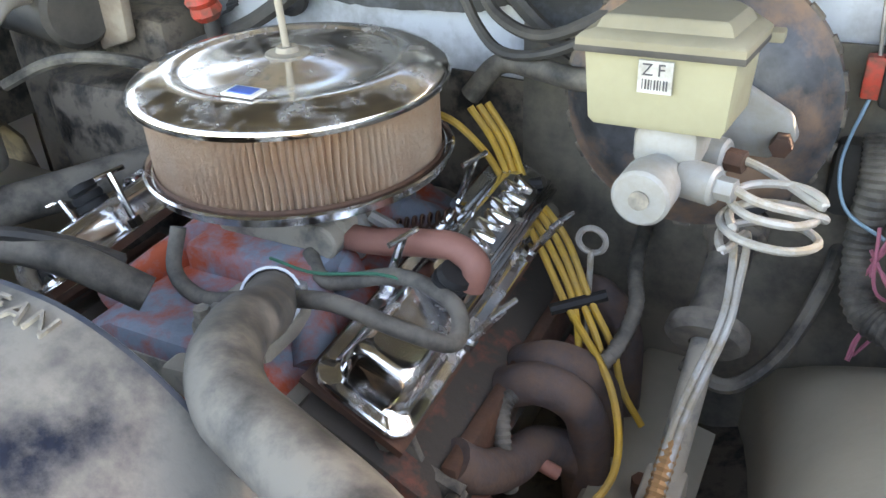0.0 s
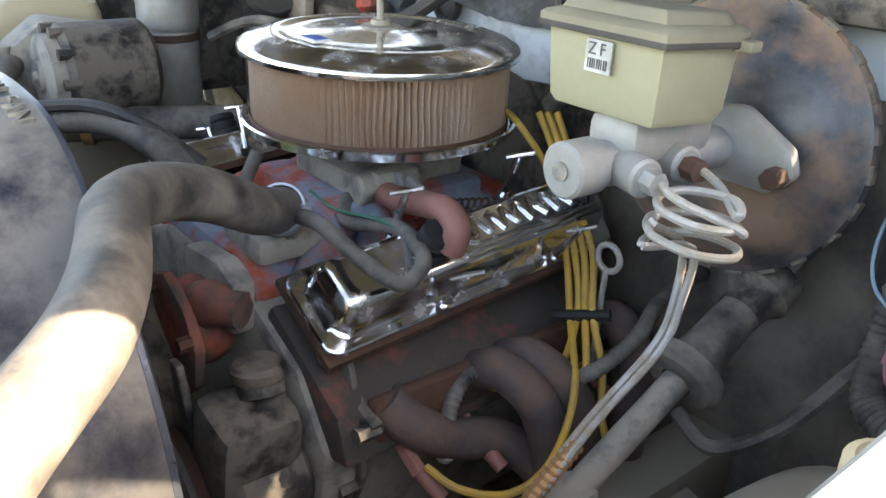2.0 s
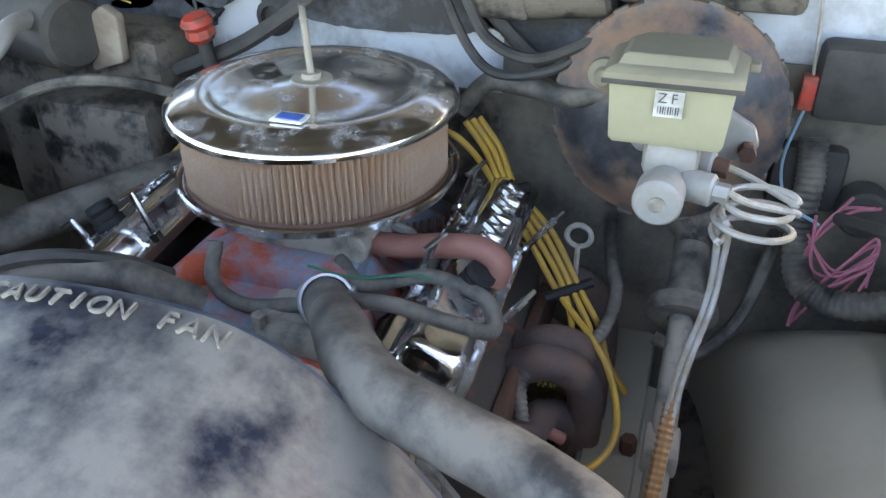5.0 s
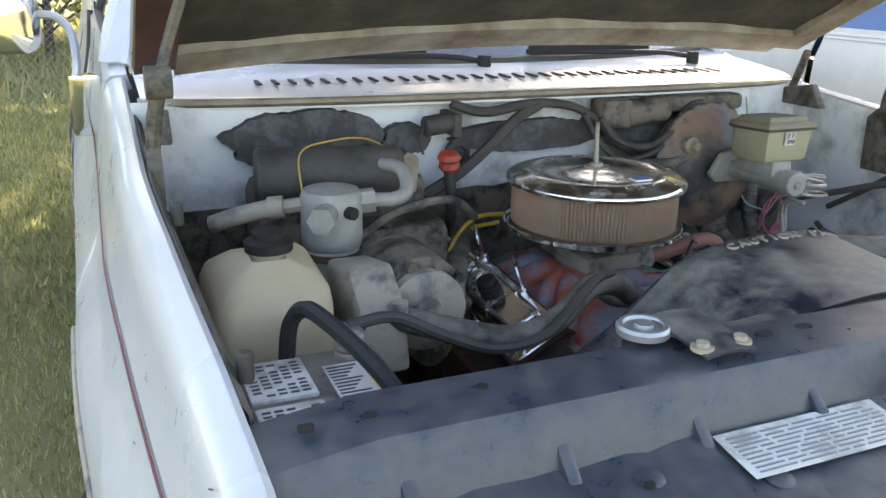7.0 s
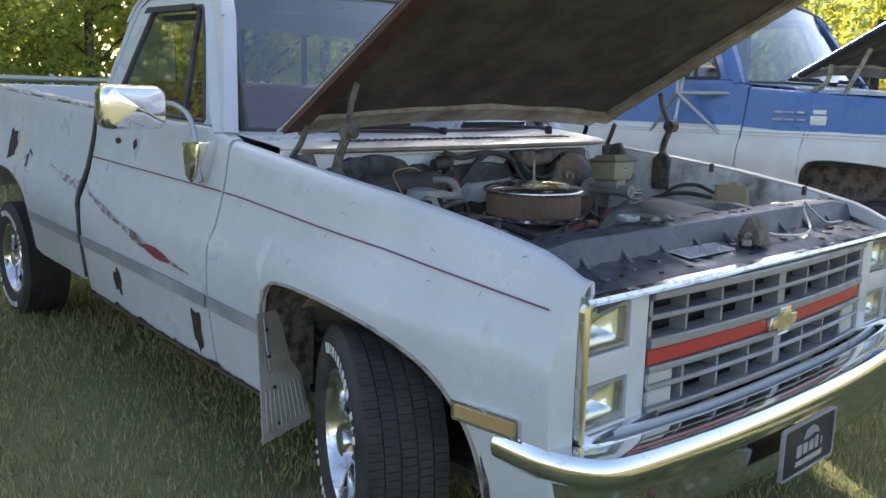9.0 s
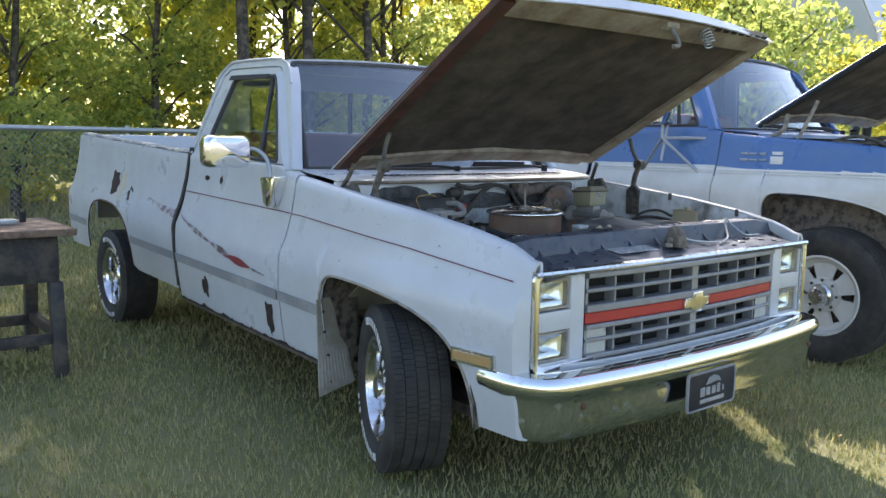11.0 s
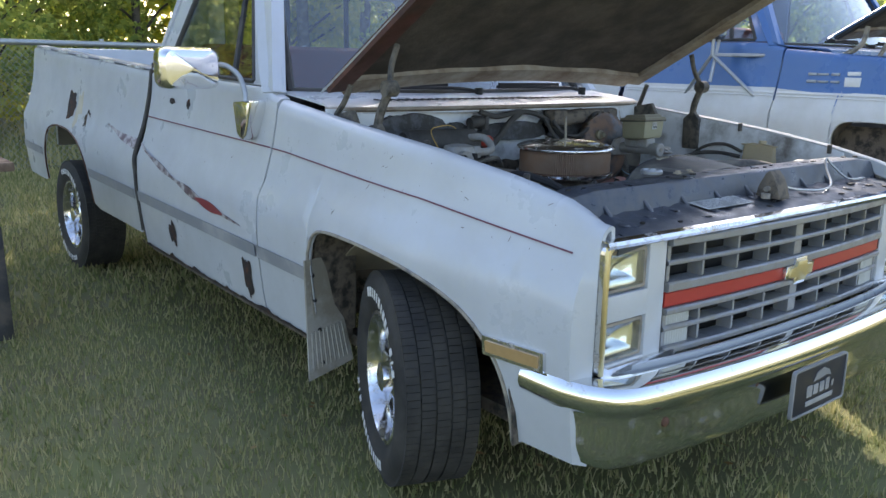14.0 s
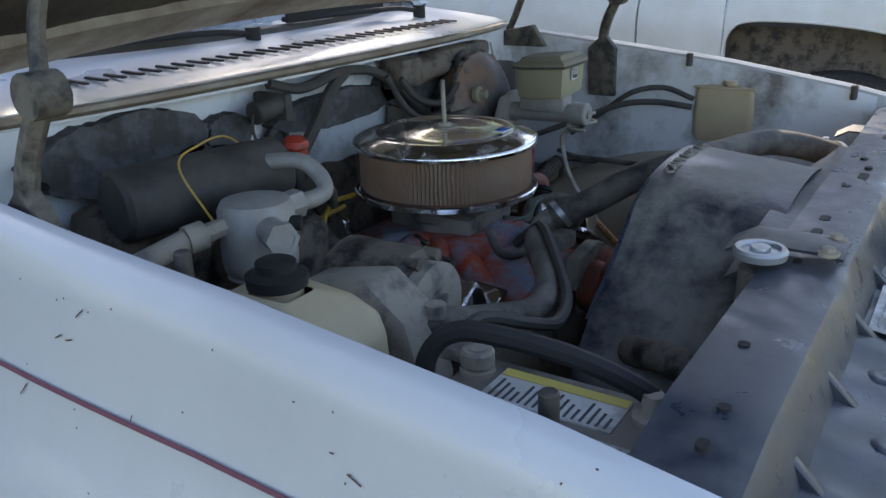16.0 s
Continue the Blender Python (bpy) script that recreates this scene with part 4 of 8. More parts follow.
M_PATCH = mat("pale_filler", (0.48, 0.44, 0.34), 0.8, var=0.1, bump=0.1)
part("filler_patch", side_patch(3.52, 0.90, 0.25, 0.14, 21.0, 0.002), M_PATCH, truck, "pale filler patch")
rng = random.Random(5)
bm = B()
for k in range(90):
    y = rng.uniform(0.1, 2.5)
    z = rng.uniform(0.80, 1.03) if y < 1.2 else rng.uniform(0.45, 1.05)
    a, l = rng.uniform(0, 3.14), rng.uniform(0.002, 0.009) if rng.random() < 0.2 else 0.0012
    w = 0.0008
    q = [(y + l * math.cos(a) * i - w * math.sin(a) * j, z + l * math.sin(a) * i + w * math.cos(a) * j) for i, j in ((-1, -1), (1, -1), (1, 1), (-1, 1))]
    bm.faces.new([bm.verts.new(P(-(side_x(yy, zz) + 0.0022), yy, zz)) for yy, zz in q])
tagged(part("paint_chips", bm, M_RUST, truck, "small scratches and chips"), kind="stuff")
# rusty ragged lower edge
bm = B()
rows = []
for y in span(1.16, 2.59, 60):
    j = 0.022 * noise.noise((y * 9, 0, 5)) + 0.018 * noise.noise((y * 31, 0, 2))
    rows.append([P(-(side_x(y, 0.35) + 0.003), y, 0.335), P(-(side_x(y, 0.37) + 0.003), y, max(0.337, 0.346 + j))])
sheet(bm, rows, 0.002)
part("rust_edge", bm, M_HOLE, truck, "rust creeping up the lower door edge")
# black strip set between cab and bed to draw the gap's shade
bm = B()
sheet(bm, [[P(-(side_x(y, z) - 0.012 if z < 1.15 else 0.88), y, z) for y in (2.59, 2.64)] for z in span(0.36, 1.2, 14)], 0.004)
part("cab_gap", bm, M_BLACK, truck, "black strip standing in for the shaded gap between cab and bed")
bm = B()
tube(bm, [P(-(side_x(2.6, z) + 0.002), 2.615 + 0.012 * math.sin(z * 9), z) for z in span(0.40, 1.17, 12)], 0.010, 6)
part("gap_seal", bm, M_RUBBER, truck, "cracked black seal along the cab gap")
# side marker
bm = B()
prism(bm, [(0.085, 0.570), (0.285, 0.562), (0.285, 0.614), (0.085, 0.622)], "x", -0.985, -0.9, 0.003)
for v in bm.verts:
    v.co.x = -(side_x(v.co.y, v.co.z) + (0.010 if v.co.x < -0.94 else -0.02))
    v.co.z += 0.031 * (v.co.y - 1)
mk = part("side_marker", bm, M_CHROMEDUST, truck, "amber side marker in a chromed frame")
bm = B()
prism(bm, [(0.099, 0.580), (0.272, 0.573), (0.272, 0.604), (0.099, 0.611)], "x", -0.985, -0.9, 0.002)
for v in bm.verts:
    v.co.x = -(side_x(v.co.y, v.co.z) + (0.014 if v.co.x < -0.94 else -0.01))
    v.co.z += 0.031 * (v.co.y - 1)
part("marker_lens", bm, M_AMBER, mk, "faded amber lens")
# mud flap
def flap_at(f, u):
    """A point of the curved flap: f from top to bottom, u from its outer to its inner edge."""
    w = lerp([(0, 0.075), (0.12, 0.095), (0.45, 0.120), (0.62, 0.160), (1, 0.190)], f)
    return Vector((-1.022 + 0.012 * math.sin(f * 3) + u * w, 1.112 - 0.02 * f + 0.022 * math.sin(f * 3.0) + 0.02 * u, 0.632 - 0.42 * f + 0.035 * u * f))


bm = B()
sheet(bm, [[flap_at(f, u) for u in span(0, 1, 6)] for f in span(0, 1, 14)], 0.006)
flap = part("mud_flap", bm, mat("grey_mud_flap", (0.36, 0.34, 0.30), 0.7, dirt=(0.25, 0.225, 0.18), dirt_amount=0.4, var=0.1, bump=0.1), truck, "ribbed dusty grey mud flap")
for k in range(9):
    bm = B()
    tube(bm, [flap_at(f, 0.10 + 0.10 * k) - Vector((0, 0.003, 0)) for f in (0.62, 0.72, 0.82, 0.93)], 0.0032, 5, 2)
    part("flap_rib", bm, flap.data.materials[0], flap)
for f in (0.14, 0.36, 0.62, 0.90):
    bm = B()
    p = flap_at(f, 0.32)
    lathe(bm, [(0.008, 0), (0.007, 0.003), (0, 0.004)], p - Vector((0, 0.001, 0)), (0, -1, 0), 8)
    part("flap_bolt", bm, M_BLACK, flap)
# mirror
mirror = new("door_mirror")
mirror.parent = truck
mirror["label"] = "chromed square door mirror on a bent arm"
bm = B()
outl = rrect(-1.245, -1.02, 1.17, 1.32, 0.04, 5)
rows = []
for sc, y in ((0.86, 1.70), (0.97, 1.715), (1.0, 1.74), (1.0, 1.78), (0.97, 1.79)):
    rows.append([(-1.132 + (a + 1.132) * sc, y, 1.245 + (b - 1.245) * sc) for a, b in outl + outl[:1]])
rows.insert(0, [(-1.132 + (a + 1.132) * 0.5, 1.692, 1.245 + (b - 1.245) * 0.5) for a, b in outl + outl[:1]])
rows.insert(0, [(-1.132 + (a + 1.132) * 0.01, 1.69, 1.245 + (b - 1.245) * 0.01) for a, b in outl + outl[:1]])
rows.append([(-1.132 + (a + 1.132) * 0.01, 1.79, 1.245 + (b - 1.245) * 0.01) for a, b in outl + outl[:1]])
sheet(bm, rows)
part("mirror_shell", bm, M_CHROME, mirror, "chromed mirror shell")
bm = B()
tube(bm, [(-1.03, 1.75, 1.26), (-0.985, 1.74, 1.255), (-0.955, 1.70, 1.22), (-0.95, 1.665, 1.16), (-0.955, 1.655, 1.12)], 0.010, 8)
part("mirror_arm", bm, M_GALV, mirror, "bent steel mirror arm")
bm = B()
prism(bm, [(1.58, 1.135), (1.73, 1.125), (1.70, 1.00), (1.665, 0.985), (1.645, 0.985), (1.62, 1.0)], "x", -0.975, -0.90, 0.012)
part("mirror_foot", bm, M_CHROME, mirror, "chromed wedge-shaped mirror foot")

# ---- front end ----
bm = B()
frame_ring(bm, rrect(-0.872, 0.872, 0.572, 0.912, 0.03), rrect(-0.850, 0.850, 0.592, 0.892, 0.02), "y", -0.025, 0.03)
for v in bm.verts:
    v.co.z -= 0.031
part("front_trim", bm, M_CHROMEDUST, truck, "bright trim round grille and headlamps", smooth=False)
for s in (-1, 1):
    bm = B()
    a, b = sorted((s * 0.868, s * 0.856))
    box(bm, a, b, -0.031, -0.02, 0.55, 0.87, 0.003)
    part("gold_trim", bm, M_GOLD, truck, "yellowed gold side trim")
    hx0, hx1 = sorted((s * 0.848, s * 0.615))
    bm = B()
    lx0, lx1 = sorted((s * 0.835, s * 0.685))
    for z0, z1 in ((0.546, 0.566), (0.672, 0.740), (0.852, 0.858)):
        box(bm, hx0, hx1, -0.012, 0.02, z0, z1, 0.004)
    for xa, xb in ((hx0, lx0), (lx1, hx1)):
        box(bm, xa, xb, -0.013, 0.02, 0.547, 0.857, 0.004)
    box(bm, hx0, hx1, 0.04, 0.05, 0.55, 0.86, 0)
    part("headlamp_panel", bm, M_WHITE, truck, "white headlamp surround")
    for z0, z1 in ((0.745, 0.848), (0.568, 0.668)):
        lamp = new("headlamp")
        lamp.parent = truck
        lamp["label"] = "rectangular glass headlamp"
        bm = B()
        frame_ring(bm, rrect(lx0, lx1, z0, z1, 0.008), rrect(lx0 + 0.009, lx1 - 0.009, z0 + 0.008, z1 - 0.008, 0.006), "y", -0.004, 0.03)
        part("lamp_bezel", bm, M_DUSTMETAL, lamp, "dull lamp bezel", smooth=False)
        bm = B()
        cx, cz = (lx0 + lx1) / 2, (z0 + z1) / 2
        edge_loop = rrect(lx0 + 0.009, lx1 - 0.009, z0 + 0.008, z1 - 0.008, 0.006)
        ha, hb_ = (lx1 - lx0) / 2 - 0.010, (z1 - z0) / 2 - 0.009
        ring = []
        for a, b in edge_loop + edge_loop[:1]:
            th = math.atan2((b - cz) / hb_, (a - cx) / ha)
            ring.append((a, b, math.cos(th), math.sin(th)))
        rows = [[(cx + ha * k * c, 0.036 - 0.024 * k * k, cz + hb_ * k * d) for a, b, c, d in ring] for k in (0.04, 0.2, 0.4, 0.6, 0.8, 0.97)]
        rows.append([(a, 0.011, b) for a, b, c, d in ring])
        sheet(bm, rows)
        part("reflector", bm, M_LAMP, lamp, "bright lamp reflector")
        bm = B()
        n = 26
        rows = []
        for i in range(n + 1):
            x = lx0 + 0.009 + (lx1 - lx0 - 0.018) * i / n
            rows.append([(x, -0.001 - 0.004 * (i % 2) - 0.006 * (1 - (2 * i / n - 1) ** 2), z) for z in span(z0 + 0.008, z1 - 0.008, 4)])
        sheet(bm, rows, 0.003)
        g = part("lamp_lens", bm, M_LENS, lamp, "fluted clear lens")
        g.visible_shadow = False
# grille
gr = new("grille")
gr.parent = truck
gr["label"] = "silver plastic grille with a red centre band"
GX, GZ0, GZ1 = 0.605, 0.555, 0.858


def gy(x):
    return -0.012 - 0.028 * (1 - (x / GX) ** 2)


def bar(x0, x1, z0, z1, m, name, lb="", y0=0.0, y1=0.05, n=13):
    bm = B()
    rows = []
    for x in span(x0, x1, n):
        y = gy(x)
        rows.append([(x, y + y1, z0), (x, y + y0 + 0.004, z0), (x, y + y0, z0 + 0.004), (x, y + y0, z1 - 0.004), (x, y + y0 + 0.004, z1), (x, y + y1, z1), (x, y + y1, z0)])
    sheet(bm, rows)
    bm.faces.new([v for v in bm.verts if abs(v.co.x - x0) < 1e-6][:6])
    bm.faces.new([v for v in bm.verts if abs(v.co.x - x1) < 1e-6][:6])
    return part(name, bm, m, gr, lb)


for z0, z1, y0 in ((0.838, 0.860, -0.012), (0.785, 0.799, -0.002), (0.716, 0.742, -0.008), (0.655, 0.672, -0.008), (0.608, 0.622, -0.002), (0.547, 0.566, -0.010)):
    bar(-GX, GX, z0, z1, M_SILVER, "grille_bar", y0=y0)
bar(-GX, -0.052, 0.673, 0.715, M_REDSTRIPE, "red_band", "faded red band", 0.002, 0.03)
bar(0.052, GX, 0.673, 0.715, M_REDSTRIPE, "red_band", "faded red band", 0.002, 0.03)
for x, w in ((-GX + 0.006, 0.012), (-0.46, 0.008), (-0.31, 0.008), (-0.16, 0.008), (0, 0.04), (0.16, 0.008), (0.31, 0.008), (0.46, 0.008), (GX - 0.006, 0.012)):
    for z0, z1 in ((0.742, 0.838), (0.566, 0.655)):
        bar(x - w / 2, x + w / 2, z0, z1, M_SILVER, "grille_post", y0=0.004, n=2)
for s in (-1, 1):
    for z0, z1 in ((0.622, 0.655), (0.566, 0.608)):
        bm = B()
        rows = []
        for i in range(22):
            x = s * (GX - 0.014 - 0.10 * i / 21)
            rows.append([(x, gy(x) + 0.010 + 0.003 * (i % 2), z) for z in (z0, z1)])
        sheet(bm, rows, 0.004)
        part("parking_lamp", bm, mat("clear_ribbed_lens", (0.45, 0.46, 0.44), 0.25, var=0.05, bump=0.0) if "clear_ribbed_lens" not in bpy.data.materials else bpy.data.materials["clear_ribbed_lens"], gr, "ribbed clear parking lamp")
bm = B()
ez, ey = 0.697, -0.058
em = [(-0.072, -0.017), (-0.026, -0.017), (-0.033, -0.036), (0.025, -0.036), (0.031, -0.017), (0.066, -0.017), (0.072, 0.017), (0.026, 0.017), (0.033, 0.036), (-0.025, 0.036), (-0.031, 0.017), (-0.066, 0.017)]
prism(bm, [(a * 1.12, b * 1.12 + ez) for a, b in em], "y", ey + 0.006, ey + 0.02, 0.002)
emb = part("emblem", bm, M_CHROMEDUST, gr, "gold cross-shaped emblem with a bright rim")
bm = B()
prism(bm, [(a * 0.92, b * 0.84 + ez) for a, b in em], "y", ey, ey + 0.012, 0.002)
part("emblem_face", bm, M_GOLD, emb, "gold emblem face")
# matt black board that puts the shade behind the grille bars
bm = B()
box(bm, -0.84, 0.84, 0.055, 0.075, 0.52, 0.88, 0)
part("grille_backing", bm, M_BLACK, truck, "black board standing in for the shaded space behind the grille")
bm = B()
sheet(bm, [[(0.86 * u, -0.045 - 0.05 * (1 - u * u) * 0.6 + 0.05 * abs(u) ** 4, z) for z in (0.48, 0.552)] for u in span(-1, 1, 15)], 0.01)
part("valance", bm, M_WHITE, truck, "white valance under the grille")
# bumper
bm = B()
plan = [(-0.968, 0.165), (-0.968, 0.10), (-0.960, 0.03), (-0.930, -0.045), (-0.86, -0.095), (-0.6, -0.13), (-0.3, -0.15), (0, -0.155), (0.3, -0.15), (0.6, -0.13), (0.86, -0.095), (0.930, -0.045), (0.960, 0.03), (0.968, 0.10), (0.968, 0.165)]
line = [Vector((p.x * 0.945, p.y, 0)) for p in spline([(a, b, 0) for a, b in plan], 5)]
prof = [(-0.06, 0.538), (-0.01, 0.545), (0.018, 0.538), (0.030, 0.520), (0.033, 0.500), (0.026, 0.484), (0.012, 0.470), (0.004, 0.455), (0.0, 0.43), (-0.003, 0.40), (-0.008, 0.36), (-0.016, 0.325), (-0.03, 0.312), (-0.06, 0.308)]
rows = []
for i, p in enumerate(line):
    t = (line[min(i + 1, len(line) - 1)] - line[max(0, i - 1)]).normalized()
    o = Vector((t.y, -t.x, 0))
    rows.append([p + o * a + Vector((0, 0, b)) for a, b in prof])
sheet(bm, rows, 0.003)
bump = part("front_bumper", bm, M_CHROME, truck, "polished chrome front bumper")
for x, z in ((-0.74, 0.44), (-0.36, 0.455), (0.30, 0.455), (0.74, 0.44)):
    bm = B()
    lathe(bm, [(0.013, 0), (0.012, 0.006), (0.006, 0.010), (0, 0.011)], (x, -0.118 - 0.03 * (1 - x * x), z), (0, -1, 0), 12)
    part("bumper_bolt", bm, M_RUST, bump, "rusty bumper bolt")
# front plate with plain shapes
pl = new("front_plate")
pl.parent = bump
pl.matrix_local = Matrix.Translation((-0.035, 0, -0.004))
pl["label"] = "dark blue front plate with worn pale marks"
bm = B()
prism(bm, rrect(-0.21, 0.09, 0.335, 0.475, 0.012), "y", -0.196, -0.19, 0.001)
part("plate", bm, mat("navy_plate", (0.012, 0.016, 0.03), 0.4, var=0.1, bump=0.02), pl)
bm = B()
frame_ring(bm, rrect(-0.212, 0.092, 0.333, 0.477, 0.013), rrect(-0.206, 0.086, 0.339, 0.471, 0.010), "y", -0.199, -0.188)
part("plate_rim", bm, M_GREYTRIM, pl, smooth=False)
bm = B()
for x, z, w, h in ((-0.12, 0.40, 0.03, 0.034), (-0.085, 0.40, 0.026, 0.03), (-0.05, 0.40, 0.026, 0.03), (-0.018, 0.402, 0.022, 0.036), (0.012, 0.398, 0.012, 0.022)):
    prism(bm, rrect(x - w / 2, x + w / 2, z - h / 2, z + h / 2, 0.004), "y", -0.1985, -0.1965)
prism(bm, [(-0.10, 0.425), (-0.085, 0.45), (-0.05, 0.458), (-0.015, 0.445), (-0.002, 0.425), (-0.03, 0.432), (-0.06, 0.428)], "y", -0.1985, -0.1965)
box(bm, -0.135, 0.02, -0.1985, -0.1965, 0.356, 0.372, 0.001)
part("plate_marks", bm, M_GREYTRIM, pl, "faded pale plain marks")

# ---- radiator support ----
bm = B()
xs = span(-0.83, 0.83, 60)
rows = []
for x in xs:
    e = max(0, (abs(x) - 0.72) / 0.11)
    wv = 0.006 * noise.noise((x * 9, 0, 0))
    dent = 0.006 * math.sin(x * 40) ** 6
    rows.append([(x, y, z + wv * (0.2 < k < 0.9) - 0.015 * e - (dent if 3 <= i <= 5 else 0)) for i, (y, z, k) in enumerate(((-0.028, 0.860, 0), (-0.03, 0.876, 0), (-0.005, 0.886, 0.3), (0.05, 0.898, 0.5), (0.095, 0.904, 0.5), (0.120, 0.910, 0.3), (0.140, 0.960, 0.3), (0.146, 0.968, 0.2), (0.165, 0.971, 0.2), (0.200, 0.970, 0.3), (0.236, 0.968, 0.2), (0.240, 0.946, 0), (0.243, 0.90, 0)))])
sheet(bm, rows, 0.004)
rs = part("radiator_support", bm, M_BLACKPAINT, truck, "black dusty radiator support panel with holes and dents")
rng = random.Random(11)
for k in range(26):
    x = -0.78 + k * 0.0625
    y = rng.choice((0.015, 0.04, 0.075, 0.185, 0.20))
    z = lerp([(-0.005, 0.886), (0.05, 0.898), (0.095, 0.904), (0.16, 0.971), (0.20, 0.970)], y)
    bm = B()
    w, h = rng.choice(((0.012, 0.007), (0.006, 0.006), (0.02, 0.007), (0.008, 0.005)))
    prism(bm, [(x + a, y + b) for a, b in rrect(-w, w, -h, h, min(w, h) * 0.9, 3)], "z", z - 0.002, z + 0.0022)
    part("panel_hole", bm, M_BLACK, rs)
for k in range(9):
    x = -0.70 + k * 0.165
    bm = B()
    prism(bm, [(0.098, 0.902), (0.134, 0.905), (0.136, 0.938)], "x", x - 0.008, x + 0.008, 0.003)
    part("panel_gusset", bm, M_BLACKPAINT, rs)
for k in range(12):
    x = -0.72 + k * 0.13
    bm = B()
    lathe(bm, [(0.016, 0), (0.012, 0.0022), (0.005, 0.0026), (0, 0.001)], (x, 0.045 + 0.02 * (k % 3), 0.896 + 0.003 * (k % 3)), (0, -0.15, 1), 14)
    part("panel_dimple", bm, M_BLACKPAINT, rs)
# chrome strip over the grille
bm = B()
sheet(bm, [[(x, -0.032 - 0.012 * (1 - (x / 0.87) ** 2) + dy, 0.872 + dz) for dy, dz in ((0, -0.008), (-0.004, 0), (0, 0.009), (0.02, 0.012))] for x in span(-0.87, 0.87, 20)], 0.003)
part("grille_top_trim", bm, M_CHROMEDUST, truck, "bright trim above the grille")
# emission label with unreadable lines
lab = new("support_label")
lab.parent = rs
lab["label"] = "worn white label with grey text lines"
bm = B()
rows = [[(x, y, lerp([(0.045, 0.8985), (0.095, 0.9055), (0.115, 0.9085)], y) + 0.003) for y in (0.045, 0.07, 0.095, 0.113)] for x in span(-0.36, -0.13, 5)]
sheet(bm, rows, 0.001)
part("label_sheet", bm, M_STICKER, lab)
rng = random.Random(2)
bm = B()
for k in range(9):
    y = 0.050 + k * 0.0065
    z = lerp([(0.045, 0.8985), (0.095, 0.9055), (0.115, 0.9085)], y) + 0.0036
    x = -0.35
    while x < -0.15:
        w = rng.uniform(0.012, 0.05)
        box(bm, x, min(x + w, -0.14), y, y + 0.0022, z, z + 0.0008, 0)
        x += w + 0.006
tagged(part("label_lines", bm, M_GREYTRIM, lab), kind="stuff")
# hood latch
latch = new("hood_latch")
latch.parent = rs
latch["label"] = "greasy hood latch on the radiator support"
bm = B()
prism(bm, [(0.02, 0.90), (0.10, 0.905), (0.095, 0.935), (0.075, 0.975), (0.062, 0.985), (0.045, 0.965), (0.03, 0.93)], "x", -0.03, 0.03, 0.004)
part("latch_body", bm, M_GREASE, latch)
bm = B()
cyl(bm, (-0.045, 0.06, 0.93), (0.045, 0.06, 0.93), 0.008, 10)
cyl(bm, (-0.06, 0.05, 0.905), (-0.06, 0.05, 0.92), 0.014, 8)
part("latch_pin", bm, M_DUSTMETAL, latch)
cb = thing("latch_cable", "thin black hood cable lying on the panel", "cable")
bm = B()
tube(bm, [(0.05, 0.05, 0.93), (0.16, 0.06, 0.912), (0.28, 0.045, 0.905), (0.38, 0.07, 0.915), (0.44, 0.12, 0.955), (0.47, 0.14, 0.985), (0.50, 0.13, 0.96), (0.56, 0.10, 0.915), (0.66, 0.09, 0.910)], 0.004, 6)
part("cable", bm, M_GALV, cb)

# ---- engine bay shell ----
bm = B()
rows = [[(x, 1.225 + 0.04 * noise.noise((x * 2, z * 2, 0)) * 0.3, z) for z in span(0.40, 1.12, 10)] for x in span(-0.86, 0.86, 24)]
sheet(bm, rows, 0.01)
fw = part("firewall", bm, M_WHITE_IN, truck, "white firewall with grey sealant and dirt")
bm = B()
sheet(bm, [[(0.845 * u, 1.185 + 0.06 * abs(u) ** 3 + dy, 1.125 + dz) for dy, dz in ((0.03, -0.020), (0.0, -0.018), (-0.008, -0.011), (-0.004, -0.004), (0.02, 0.0))] for u in span(-1, 1, 21)], 0.006)
part("firewall_lip", bm, M_HOODFRAME, truck, "dusty lip and old weatherstrip along the cowl")
for x0, x1, z0, z1, sd in ((-0.70, -0.34, 0.97, 1.10, 1), (-0.48, -0.28, 0.93, 1.02, 2), (-0.20, 0.22, 0.98, 1.055, 3), (0.15, 0.45, 0.97, 1.10, 4), (-0.36, -0.24, 0.99, 1.06, 8)):
    bm = B()
    n = 120
    cx, cz = (x0 + x1) / 2, (z0 + z1) / 2
    prism(bm, [(cx + (x1 - x0) / 2 * math.cos(a) * (0.95 + 0.16 * noise.noise((math.cos(a) * 2, math.sin(a) * 2, sd)) + 0.06 * noise.noise((a * 9, sd, 0))), cz + (z1 - z0) / 2 * math.sin(a) * (0.95 + 0.20 * noise.noise((math.cos(a) * 2, math.sin(a) * 2, sd + 9)) + 0.10 * noise.noise((a * 11, sd, 3)))) for a in span(0, 2 * math.pi * (1 - 1 / n), n)], "y", 1.196, 1.24)
    part("sealant_patch", bm, M_SOOT, fw, "old dark grey sealant")
# sheets over the lower firewall: near black up to x 0.20, dusty toe board beyond
for x0, x1, z0, z1 in ((-0.86, 0.20, 0.38, 0.90), (0.20, 0.86, 0.38, 0.985)):
    bm = B()
    sheet(bm, [[(x, 1.208 + 0.006 * noise.noise((x * 9, z * 9, 4)), z + (0.02 * noise.noise((x * 14, 0, 2)) if z == z1 else 0)) for z in span(z0, z1, 8)] for x in span(x0, x1, 24)], 0.006)
    part("insulation_pad", bm, M_TOE if x0 > 0 else M_GREASE, fw, "dusty toe board" if x0 > 0 else "dark sheet over the lower firewall")
